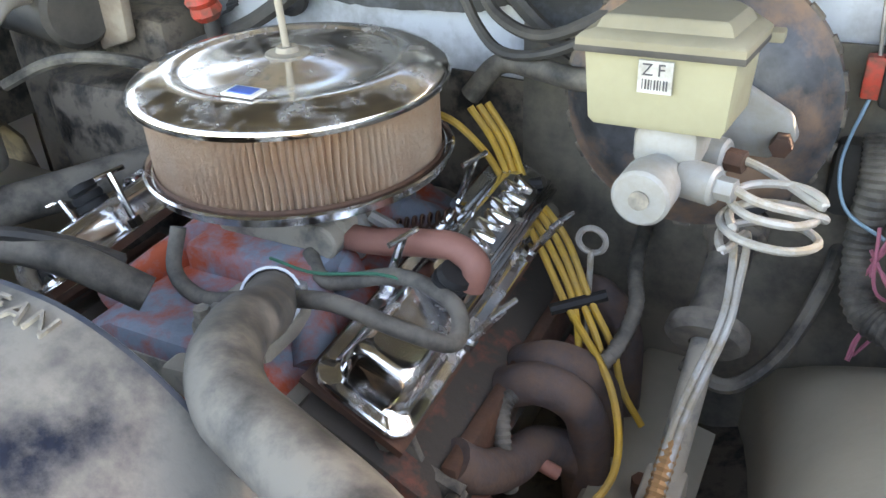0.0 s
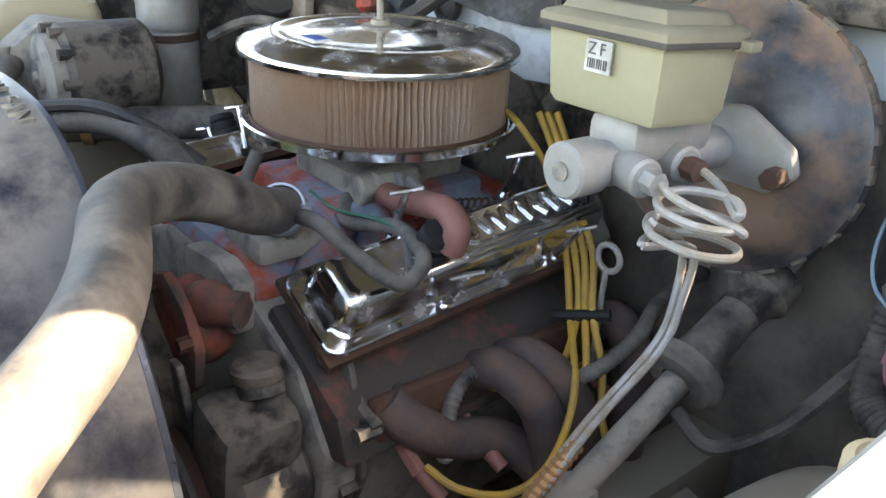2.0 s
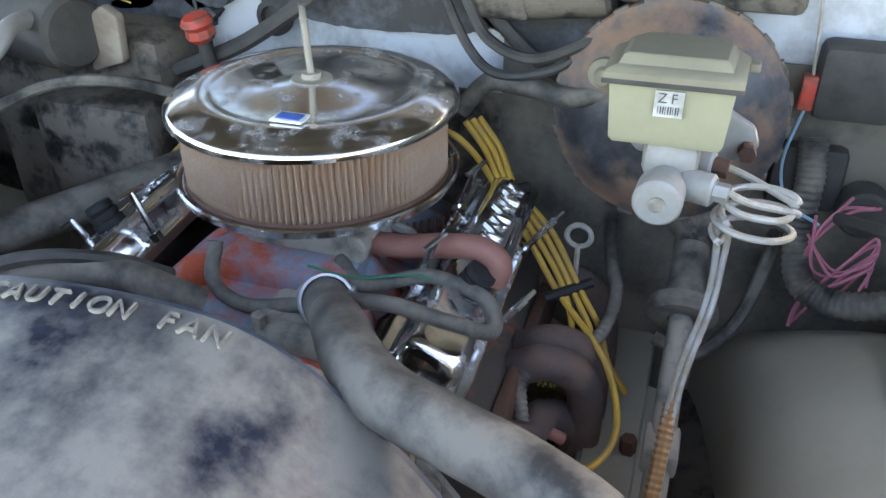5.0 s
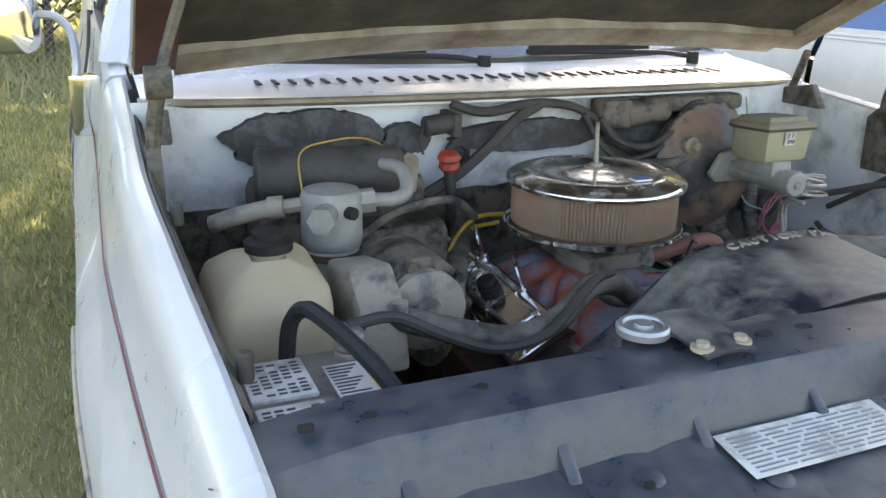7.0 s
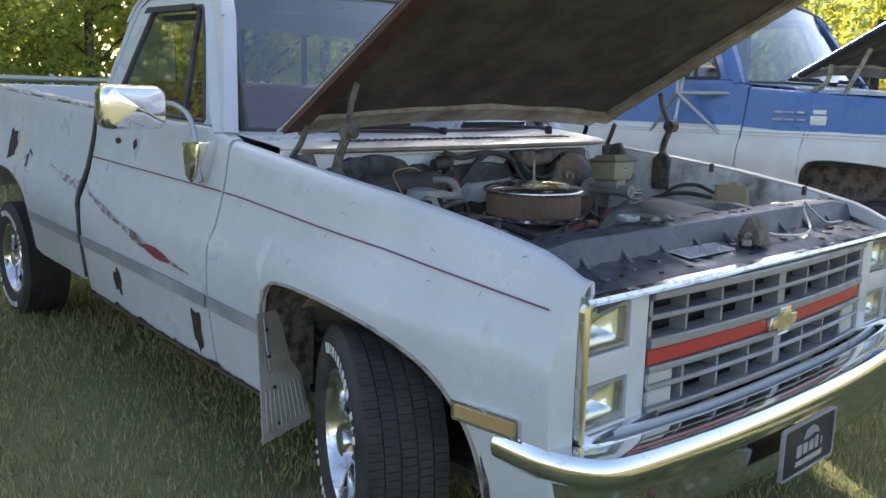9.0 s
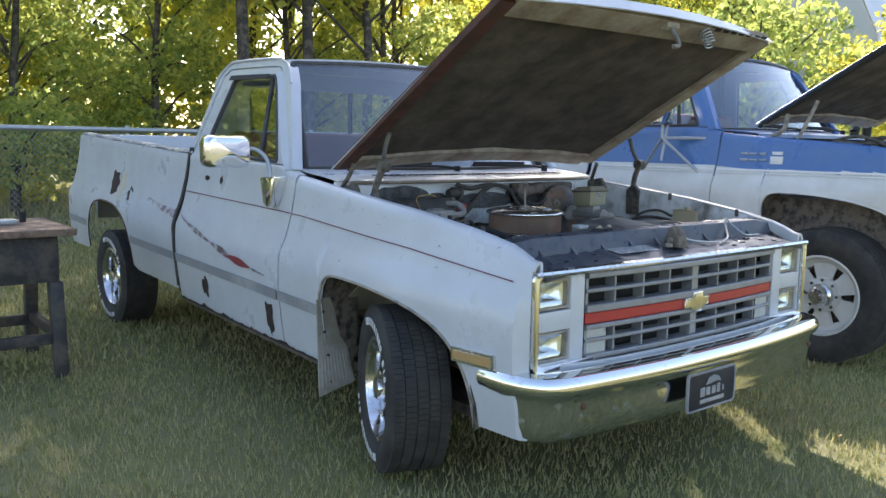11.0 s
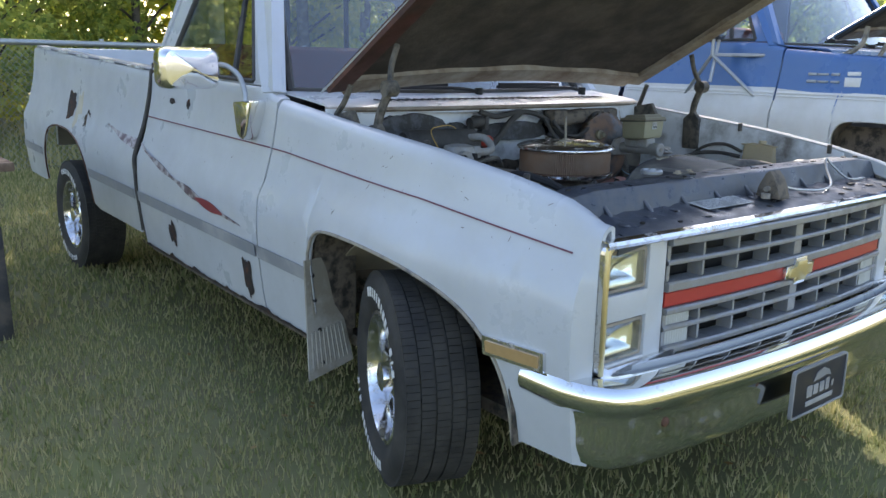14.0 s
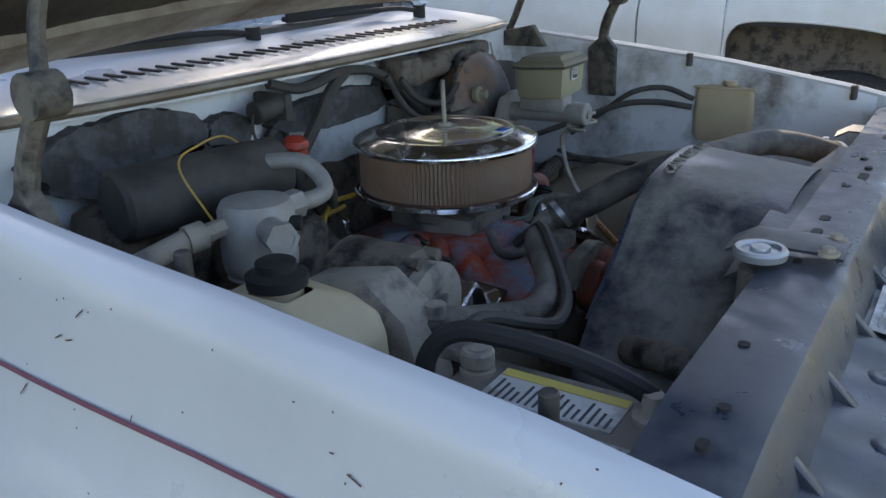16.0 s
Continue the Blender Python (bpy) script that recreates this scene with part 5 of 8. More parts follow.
for s in (-1, 1):
    # inner fender apron: white on the driver side, the pump's near black on the other
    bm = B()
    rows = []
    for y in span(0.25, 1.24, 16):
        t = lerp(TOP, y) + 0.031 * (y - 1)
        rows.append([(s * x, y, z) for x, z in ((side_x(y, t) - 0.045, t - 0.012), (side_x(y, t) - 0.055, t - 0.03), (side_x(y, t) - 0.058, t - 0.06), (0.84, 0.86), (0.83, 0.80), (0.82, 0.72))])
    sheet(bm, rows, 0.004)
    part("inner_fender", bm, M_WHITE_IN if s > 0 else M_PUMP, truck, "white painted inner fender panel" if s > 0 else "near-black inner fender panel")
    bm = B()
    rows = []
    for i, y in enumerate(span(0.24, 1.22, 18)):
        h = math.sin(math.pi * min(1, max(0, (y - 0.10) / 1.14))) ** 0.6
        rows.append([(s * (0.845 - 0.230 * math.sin(k * 0.157) - 0.008 * (1 - h) * k), y, 0.47 + (0.33 * h) * max(0.0, math.cos(k * 0.150)) ** 0.55 - (0.10 if k == 11 else 0)) for k in range(0, 12)])
    sheet(bm, rows, 0.004)
    part("wheelhouse", bm, M_INNER, truck, "dust-covered wheelhouse panel")
    # frame rail and lower splash panel
    bm = B()
    box(bm, *sorted((s * 0.40, s * 0.485)), 0.10, 1.22, 0.36, 0.50, 0.012)
    part("frame_rail", bm, M_INNER, truck, "dusty steel frame rail")
    bm = B()
    sheet(bm, [[(s * x, y, 0.37 + 0.10 * (x - 0.485) / 0.26 + 0.012 * noise.noise((x * 8, y * 6, s))) for x in span(0.48, 0.75, 6)] for y in span(0.20, 1.21, 12)], 0.004)
    part("splash_panel", bm, M_GREASE, truck, "dark dirty splash panel")
    # bumper stops along the fender edge
    for y in (0.30, 0.70):
        bm = B()
        t = lerp(TOP, y) + 0.031 * (y - 1)
        cyl(bm, (s * (side_x(y, t) - 0.065), y, t - 0.03), (s * (side_x(y, t) - 0.065), y, t + 0.004), 0.009, 10, bevel=0.002)
        part("rubber_stop", bm, M_RUBBER, truck, "black rubber hood stop")
    # hood hinge
    hg = new("hood_hinge")
    hg.parent = truck
    hg["label"] = "greasy black hood hinge arms with a coil spring"
    bm = B()
    a, b = Vector((s * 0.85, 0.95, 1.04)), Vector((s * 0.78, 0.93, 1.335))
    mid = Vector((s * 0.83, 0.90, 1.20))
    for p, q, w in ((a, mid, 0.014), (mid, b, 0.010)):
        tube(bm, [p, (p + q) / 2 + Vector((0, 0.012, 0)), q], w, 6)
    prism(bm, [(0.90, 0.93), (0.98, 0.93), (0.985, 1.06), (0.94, 1.10), (0.905, 1.06)], "x", s * 0.845 - 0.012, s * 0.845 + 0.012, 0.004)
    cyl(bm, mid - Vector((0.02, 0, 0)), mid + Vector((0.02, 0, 0)), 0.026, 14)
    part("hinge_arm", bm, M_PUMP, hg)
    bm = B()
    tube(bm, [(s * 0.83, 1.24, 1.08), (s * 0.81, 1.20, 1.14), (s * 0.80, 1.17, 1.20)], 0.010, 6)
    prism(bm, [(1.10, 1.06), (1.24, 1.06), (1.24, 1.10), (1.14, 1.12)], "x", s * 0.81 - 0.012, s * 0.81 + 0.012, 0.004)
    part("hinge_link", bm, M_PUMP, hg)
bm = B()
box(bm, -0.80, 0.80, 0.25, 1.22, 0.28, 0.32, 0)
part("splash_floor", bm, M_GREASE, truck, "dark greasy crossmember and splash pan")
# spring and latch on the hood underside
bm = B()
c0 = Vector(Hd(0.30, 1.245, -0.035))
n_dir = Vector((0, -0.493, -0.870))
tube(bm, [c0 + n_dir * (0.0018 * k) + Vector((0.022 * math.cos(k * 0.8), 0, 0)) + Vector((0, -0.870, 0.493)) * 0.022 * math.sin(k * 0.8) for k in range(40)], 0.0035, 6, 2)
part("latch_spring", bm, M_GALV, hood, "coiled latch spring")
bm = B()
p0 = Vector(Hd(0.06, 1.24, -0.03))
tube(bm, [p0, p0 + n_dir * 0.05 + Vector((0.02, 0, 0)), p0 + n_dir * 0.09 + Vector((0.03, 0.01, 0)), p0 + n_dir * 0.10 + Vector((0.0, 0.02, 0))], 0.010, 6)
tube(bm, [p0 + Vector((-0.03, 0, 0)), p0 + Vector((0.05, 0, 0))], 0.022, 8)
part("hood_striker", bm, M_DUSTMETAL, hood, "hood striker hook")
for k in range(7):
    bm = B()
    x = 0.38 + k * 0.06
    p = Vector(Hd(x, 1.262, -0.0335))
    mm = Matrix.Translation(p) @ Vector((0, -0.493, -0.870)).to_track_quat("Z", "Y").to_matrix().to_4x4()
    prism(bm, rrect(-0.02, 0.02, -0.008, 0.008, 0.007), "z", -0.002, 0.002, 0, 0, mm)
    part("frame_hole", bm, M_BLACK, hood)


# ---- engine bay things ----
def pipe(name, label, cat, pts, r, m, seg=10, n=8, ribs=0.0, group=""):
    """A hose, wire or line as a thing of its own."""
    t = thing(name, label, cat, group)
    bm = B()
    tube(bm, pts, r, seg, n, ribs)
    part(name.split("_")[-1], bm, m, t)
    return t


def clamp(parent, p, way, r, m=None):
    bm = B()
    lathe(bm, [(r, -0.006), (r + 0.003, -0.006), (r + 0.003, 0.006), (r, 0.006), (r, -0.006)], p, way, 20)
    q = Vector(p) + Vector(way).normalized().orthogonal() * (r + 0.006)
    box(bm, q.x - 0.006, q.x + 0.006, q.y - 0.006, q.y + 0.006, q.z - 0.006, q.z + 0.006, 0.001)
    part("hose_clamp", bm, m or M_GALV, parent, "steel hose clamp")


# air cleaner
AX, AY = 0.020, 0.935
ac = thing("air_cleaner", "round chrome air cleaner with a dusty paper filter", "air cleaner")
bm = B()
lathe(bm, [(0.0, 1.000), (0.020, 1.000), (0.05, 0.9965), (0.09, 0.9930), (0.122, 0.9915), (0.128, 0.9925), (0.134, 0.9950), (0.150, 0.9930), (0.170, 0.9875), (0.1815, 0.9825), (0.1855, 0.979), (0.1870, 0.975), (0.1860, 0.970), (0.181, 0.968), (0.176, 0.972), (0.15, 0.986), (0, 0.986)], (AX, AY, 0), (0, 0, 1), 72)
part("lid", bm, M_CHROMEDUST, ac, "dusty chromed lid")
bm = B()
n = 132
rows = []
for k in range(n * 2 + 1):
    a = math.pi * k / n
    wob = 0.0025 * noise.noise((math.cos(a) * 6, math.sin(a) * 6, 0))
    r = (0.172 if k % 2 else 0.164) + wob
    rows.append([(AX + (r + 0.001 * noise.noise((a * 9, z * 60, 2))) * math.cos(a + 0.012 * noise.noise((a * 4, z * 25, 0))), AY + r * math.sin(a + 0.012 * noise.noise((a * 4, z * 25, 0))), z) for z in span(0.880, 0.974, 7)])
sheet(bm, rows)
part("filter_element", bm, M_FILTER, ac, "dirty tan pleated paper filter", smooth=False)
bm = B()
lathe(bm, [(0.0, 0.862), (0.06, 0.862), (0.10, 0.868), (0.17, 0.868), (0.184, 0.874), (0.187, 0.884), (0.184, 0.886), (0.178, 0.880), (0.10, 0.876), (0, 0.876)], (AX, AY, 0), (0, 0, 1), 64)
part("base_pan", bm, M_CHROMEDUST, ac, "rusty chromed base pan")
bm = B()
lathe(bm, [(0.174, 0.880), (0.1755, 0.884), (0.174, 0.888)], (AX, AY, 0), (0, 0, 1), 64)
part("rust_ring", bm, M_RUST, ac, "rusty lower filter rim")
bm = B()
cyl(bm, (AX, AY, 0.99), (AX - 0.005, AY, 1.092), 0.0045, 10)
part("stud", bm, M_DUSTMETAL, ac, "threaded steel stud")
bm = B()
lathe(bm, [(0.026, 0.997), (0.026, 1.001), (0.014, 1.002), (0.012, 1.008), (0.006, 1.008)], (AX, AY, 0), (0, 0, 1), 20)
part("washer", bm, M_DUSTMETAL, ac)
bm = B()
box(bm, 0.028, 0.068, 0.806, 0.832, 0.9955, 0.9985, 0.0008)
bd = part("badge", bm, M_WHITEPRINT, ac, "small blue and white badge")
bm = B()
box(bm, 0.033, 0.063, 0.810, 0.828, 0.9980, 0.9995, 0.0005)
part("badge_face", bm, M_BLUEPRINT, bd)

# engine
eng = thing("engine", "orange and grey V8 engine with chrome valve covers, greasy and dusty", "engine")
bm = B()
prism(bm, [(-0.27, 0.40), (0.27, 0.40), (0.30, 0.60), (0.24, 0.68), (0.10, 0.74), (-0.10, 0.74), (-0.24, 0.68), (-0.30, 0.62)], "y", 0.67, 1.16, 0.012)
part("block", bm, M_DUSTMETAL, eng, "dusty grey engine block")
bm = B()
prism(bm, [(-0.15, 0.69), (0.15, 0.69), (0.14, 0.735), (0.08, 0.765), (-0.08, 0.765), (-0.14, 0.735)], "y", 0.675, 1.13, 0.012)
box(bm, -0.075, 0.115, 0.80, 1.05, 0.755, 0.80, 0.012)
im = part("intake_manifold", bm, M_BLUEDUST, eng, "intake manifold with blue overspray over orange")
for y in (0.74, 0.84, 0.98, 1.07):
    for s in (-1, 1):
        bm = B()
        tube(bm, [(s * 0.04, 0.92, 0.77), (s * 0.09, (y + 0.92) / 2, 0.775), (s * 0.15, y, 0.725)], 0.026, 10)
        part("runner", bm, M_BLUEDUST, im)
bm = B()
lathe(bm, [(0.075, 0.80), (0.075, 0.815), (0.062, 0.82), (0.062, 0.845), (0.068, 0.85), (0.068, 0.868), (0.05, 0.87)], (AX, AY, 0), (0, 0, 1), 24)
box(bm, -0.05, 0.09, 0.84, 1.03, 0.80, 0.835, 0.008)
box(bm, 0.085, 0.125, 0.86, 0.93, 0.80, 0.84, 0.01)
cyl(bm, (0.10, 0.84, 0.815), (0.10, 0.90, 0.815), 0.022, 14, bevel=0.003)
part("carburettor", bm, M_DUSTMETAL, eng, "dirty grey carburettor")
bm = B()
prism(bm, [(0.09, 0.83), (0.13, 0.84), (0.14, 0.80), (0.125, 0.775), (0.10, 0.77), (0.11, 0.80)], "y", 0.885, 0.895, 0.002)
tube(bm, [(0.13, 0.90, 0.83), (0.155, 0.92, 0.80), (0.15, 0.93, 0.77)], 0.008, 8)
part("throttle_linkage", bm, M_ALU, eng, "bent metal throttle linkage")
bm = B()
tube(bm, [(0.125 + 0.07 * k / 60 + 0.0, 0.97 + 0.02 * k / 60 + 0.009 * math.cos(k * 0.75), 0.775 + 0.02 * k / 60 + 0.009 * math.sin(k * 0.75)) for k in range(61)], 0.0018, 5, 2)
part("return_spring", bm, M_RUST, eng, "coiled throttle return spring")
# thermostat housing
bm = B()
box(bm, 0.03, 0.13, 0.69, 0.78, 0.755, 0.79, 0.010)
tube(bm, [(0.080, 0.750, 0.775), (0.09, 0.752, 0.797), (0.115, 0.735, 0.815)], 0.024, 14)
for x, y in ((0.045, 0.70), (0.125, 0.735)):
    cyl(bm, (x, y, 0.785), (x, y, 0.803), 0.009, 6)
part("thermostat_housing", bm, M_DUSTMETAL, eng, "dusty thermostat housing")
bm = B()
prism(bm, [(0.02, 0.70), (0.15, 0.69), (0.16, 0.76), (0.12, 0.775), (0.03, 0.765)], "y", 0.640, 0.672, 0.008)
part("front_bracket", bm, M_DUSTMETAL, eng, "grey front bracket")


def valve_cover(s):
    vc = new("valve_cover")
    vc.parent = eng
    vc["label"] = "chromed valve cover with a raised script plate and fins"
    o = Vector((s * 0.180, 0.688, 0.766))
    w = Vector((s * 0.878, 0, -0.478))
    nn = Vector((s * 0.478, 0, 0.878))
    yy = Vector((0, 1, 0.07)).normalized()

    def V(a, b, c):
        return o + w * a + yy * b + nn * c
    bm = B()
    Wd, Ln = 0.118, 0.455

    def loop(ins, h):
        return [V(a, b, h) for a, b in rrect(ins, Wd - ins, ins, Ln - ins, 0.022 if ins < 0.02 else 0.014, 5)]
    rings = [loop(0.0, 0.0), loop(0.0, 0.005), loop(0.002, 0.007), loop(0.013, 0.007), loop(0.017, 0.011), loop(0.021, 0.034), loop(0.024, 0.045), loop(0.028, 0.050), loop(0.034, 0.0525)]
    sheet(bm, [r + r[:1] for r in rings])
    bm.faces.new([bm.verts.new(p) for p in rings[-1]])
    part("cover", bm, M_CHROMEDUST, vc)
    for k in range(3):
        bm = B()
        a = 0.082 + 0.006 * k
        tube(bm, [V(a, 0.19, 0.0535 - 0.003 * k), V(a, 0.42, 0.0535 - 0.003 * k)], 0.0025, 6)
        part("fin", bm, M_CHROMEDUST, vc)
    # raised plate with a plain wavy relief in place of the maker's script
    bm = B()
    pts = [V(a, b, 0.053) for a, b in rrect(0.036, 0.076, 0.20, 0.40, 0.016, 4)]
    pts2 = [p + nn * 0.003 for p in pts]
    sheet(bm, [pts + pts[:1], pts2 + pts2[:1]])
    bm.faces.new([bm.verts.new(p) for p in pts2])
    tube(bm, [V(0.056 + 0.014 * math.sin(k * 1.25) + 0.004 * math.sin(k * 3.1), 0.21 + 0.18 * k / 40, 0.058) for k in range(41)], 0.003, 6, 3)
    part("relief_plate", bm, M_CHROMEDUST, vc, "raised wavy chrome relief")
    bm = B()
    p = V(0.062, 0.15, 0.052)
    lathe(bm, [(0.022, 0), (0.022, 0.008), (0.019, 0.010), (0.021, 0.014), (0.021, 0.020), (0.017, 0.022), (0.020, 0.026), (0.018, 0.034), (0, 0.036)], p, nn, 20)
    part("oil_cap", bm, M_BLACK, vc, "ribbed black breather cap")
    for b in (0.15, 0.33):
        for a in (0.113, 0.004):
            bm = B()
            p = V(a, b, 0.006)
            q = p + nn * 0.075 + w * (0.01 if a > 0.1 else -0.01)
            tube(bm, [p, q], 0.005, 8)
            t_ = Vector((0.35, 0.9, 0.1)).normalized() * 0.02
            tube(bm, [q - t_, q + t_], 0.0035, 8)
            cyl(bm, p, p + nn * 0.012, 0.010, 6)
            part("t_bolt", bm, M_CHROMEDUST, vc, "chromed T-handle cover bolt")
    bm = B()
    sheet(bm, [[V(a, b, -0.006) for b in (0.0, Ln)] for a in (-0.004, Wd + 0.004)], 0.010)
    part("gasket", bm, M_RUST, vc, "red-brown gasket edge")
    return vc


valve_cover(1)
valve_cover(-1)
for s in (-1, 1):
    bm = B()
    prism(bm, [(s * 0.17, 0.73), (s * 0.31, 0.655), (s * 0.33, 0.60), (s * 0.25, 0.58), (s * 0.13, 0.68)], "y", 0.68, 1.14, 0.008)
    part("cylinder_head", bm, M_ORANGEDIRT, eng, "orange cylinder head crusted with dirt")
    bm = B()
    box(bm, *sorted((s * 0.305, s * 0.325)), 0.72, 1.14, 0.605, 0.665, 0.006)
    part("header_flange", bm, M_RUST, eng, "rusty header flange")
for k, (y, y2, yz) in enumerate(((0.735, 0.845, 0.50), (0.86, 0.90, 0.47), (0.905, 0.955, 0.46), (1.06, 1.04, 0.45))):
    bm = B()
    if k == 0:
        pts = [(0.31, 0.742, 0.655), (0.33, 0.765, 0.625), (0.342, 0.82, 0.588), (0.352, 0.88, 0.568), (0.385, 0.925, 0.52), (0.39, 0.95, 0.42)]
    else:
        pts = [(0.31, y + 0.02, 0.645), (0.355, y + 0.02, 0.665), (0.395, (y + y2) / 2 + 0.02, 0.63), (0.405, y2 + 0.02, 0.55), (0.40, y2 + 0.04, 0.40)]
    tube(bm, pts, 0.025, 14)
    part("header_pipe", bm, M_HEADER, eng, "burnt purple-grey header pipe")
for y in (0.76, 0.85, 0.97, 1.06):
    bm = B()
    cyl(bm, (0.31, y, 0.60), (0.355, y, 0.575), 0.010, 6)
    cyl(bm, (0.345, y, 0.58), (0.385, y + 0.01, 0.555), 0.009, 10)
    part("spark_plug_boot", bm, M_REDHOSE, eng, "brown spark plug boot")
# water pump, pulleys, belts
bm = B()
lathe(bm, [(0.0, 0.0), (0.040, 0.0), (0.052, 0.008), (0.056, 0.03), (0.050, 0.05), (0, 0.055)], (0.085, 0.600, 0.690), (0, 1, 0), 22)
tube(bm, [(0.085, 0.63, 0.70), (0.13, 0.63, 0.73), (0.165, 0.65, 0.73)], (0.034, 0.022), 12)
wp = part("water_pump", bm, M_ORANGE, eng, "chipped orange water pump")
bm = B()
prism(bm, [(0.045, 0.745), (0.085, 0.760), (0.135, 0.735), (0.160, 0.690), (0.150, 0.640), (0.120, 0.615), (0.105, 0.650), (0.070, 0.668), (0.040, 0.700)], "y", 0.592, 0.606, 0.004)
part("pump_flange", bm, M_ORANGE, wp, "orange ribbed pump flange")
for x, z in ((0.06, 0.735), (0.148, 0.70), (0.13, 0.632)):
    bm = B()
    cyl(bm, (x, 0.578, z), (x, 0.594, z), 0.009, 6)
    part("pump_bolt", bm, M_RUST, wp)
bm = B()
prism(bm, [(0.150, 0.690), (0.172, 0.690), (0.215, 0.560), (0.235, 0.470), (0.205, 0.470), (0.185, 0.560)], "y", 0.565, 0.575, 0.003)
part("pump_brace", bm, M_PUMP, eng, "dark flat brace beside the belt")
for (x, y, z, r, lb) in ((0.175, 0.545, 0.520, 0.080, "brown rusty pulley"), (0.05, 0.565, 0.60, 0.08, "dark fan pulley"), (0.04, 0.565, 0.45, 0.09, "dark crank pulley")):
    bm = B()
    lathe(bm, [(0.0, -0.008), (r * 0.5, -0.010), (r * 0.9, -0.020), (r, -0.022), (r - 0.008, -0.008), (r, 0.004), (r - 0.008, 0.016), (r, 0.024), (r * 0.8, 0.026), (r * 0.5, 0.006), (0, 0.006)], (x, y, z), (0, -1, 0), 40)
    part("pulley", bm, M_RUST if x > 0.1 else M_GREASE, eng, lb)
bm = B()
loop = [(0.175 + 0.078 * math.cos(a), 0.545, 0.520 + 0.078 * math.sin(a)) for a in span(-1.3, 1.9, 12)] + [(0.05 + 0.078 * math.cos(a), 0.560, 0.60 + 0.078 * math.sin(a)) for a in span(1.9, 4.6, 12)]
tube(bm, loop + loop[:1], 0.007, 6, smooth_path=False)
part("drive_belt", bm, M_RUBBER, eng, "worn black drive belt")
bm = B()
for k in range(5):
    mm = Matrix.Translation((0.05, 0.43, 0.62)) @ Matrix.Rotation(k * 2 * math.pi / 5, 4, "Y")
    box(bm, -0.045, 0.045, -0.006, 0.002, 0.04, 0.21, 0.003, mm @ Matrix.Rotation(radians(25), 4, "Z"))
cyl(bm, (0.05, 0.42, 0.62), (0.05, 0.50, 0.62), 0.045, 18, bevel=0.005)
part("cooling_fan", bm, M_GREASE, eng, "dark cooling fan blades")
# power steering pump
ps = thing("power_steering_pump", "dusty black power steering pump with a cap", "pump")
bm = B()
mm = Matrix.Translation((0.185, 0.635, 0.595)) @ Matrix.Rotation(radians(12), 4, "Y")
box(bm, -0.045, 0.045, -0.05, 0.05, -0.10, 0.048, 0.02, mm)
cyl(bm, (0.185, 0.655, 0.64), (0.176, 0.657, 0.660), 0.026, 18)
cyl(bm, (0.19, 0.60, 0.53), (0.19, 0.69, 0.53), 0.050, 24, bevel=0.008)
part("reservoir", bm, M_PUMP, ps).location = (0.050, -0.022, 0.024)
bm = B()
lathe(bm, [(0.028, 0), (0.031, 0.004), (0.031, 0.014), (0.026, 0.019), (0, 0.020)], (0.176, 0.657, 0.657), (-0.1, 0, 1), 12)
part("cap", bm, M_GREASE, ps, "grimy knurled cap").location = (0.050, -0.022, 0.024)
bm = B()
prism(bm, [(0.225, 0.675), (0.255, 0.665), (0.275, 0.60), (0.285, 0.52), (0.265, 0.47), (0.24, 0.47), (0.245, 0.54), (0.25, 0.58), (0.232, 0.62)], "y", 0.690, 0.698, 0.002)
for x, z in ((0.237, 0.662), (0.268, 0.50), (0.305, 0.60)):
    cyl(bm, (x, 0.668, z), (x, 0.696, z), 0.010, 6)
tube(bm, [(0.255, 0.692, 0.62), (0.28, 0.692, 0.61), (0.31, 0.692, 0.60)], 0.012, 6)
part("bracket", bm, M_PUMP, ps, "slotted grey bracket with bolts").location = (0.022, 0.025, 0.038)

# radiator hose
RH = [(0.108, 0.742, 0.812), (0.150, 0.680, 0.840), (0.195, 0.605, 0.888), (0.240, 0.535, 0.918), (0.285, 0.492, 0.926), (0.345, 0.468, 0.926), (0.415, 0.440, 0.928), (0.475, 0.405, 0.926), (0.53, 0.345, 0.910), (0.585, 0.275, 0.880)]
h = thing("radiator_hose", "thick dusty black upper radiator hose", "hose")
bm = B()
tube(bm, RH, 0.0275, 18)
part("hose", bm, M_HOSE, h)
clamp(h, (0.120, 0.725, 0.820), (0.5, -0.6, 0.6), 0.029)
clamp(h, (0.572, 0.292, 0.888), (0.8, -0.7, -0.3), 0.029)
# fan shroud
sh = thing("fan_shroud", "black plastic fan shroud covered in dust", "fan shroud")
arch = [(-0.40, 0.60), (-0.37, 0.74), (-0.31, 0.815), (-0.235, 0.865), (-0.185, 0.905), (-0.13, 0.948), (-0.07, 0.970), (0.02, 0.980), (0.11, 0.980), (0.17, 0.972), (0.225, 0.945), (0.27, 0.905), (0.315, 0.86), (0.355, 0.80), (0.385, 0.72), (0.40, 0.60), (0.40, 0.45)]
arch = [(p.x, p.z) for p in spline([(a, 0, b) for a, b in arch], 4)]
bm = B()
rows = []
for f in span(0, 1, 9):
    y = 0.262 + 0.215 * f
    rows.append([(0.02 + (a - 0.02) * (1.10 - 0.10 * f), y, b - (0.02 + 0.05 * (abs(a - 0.03) / 0.3) ** 2 * 0.2) * (1 - f) ** 1.3 + 0.0025 * noise.noise((a * 12, y * 12, 0))) for a, b in arch])
sheet(bm, rows, 0.004)
shell = part("shroud_shell", bm, M_SHROUD, sh, "dusty moulded shroud shell")
bm = B()
tube(bm, [(a, 0.479, b) for a, b in arch[8:-6]], 0.005, 6, smooth_path=False)
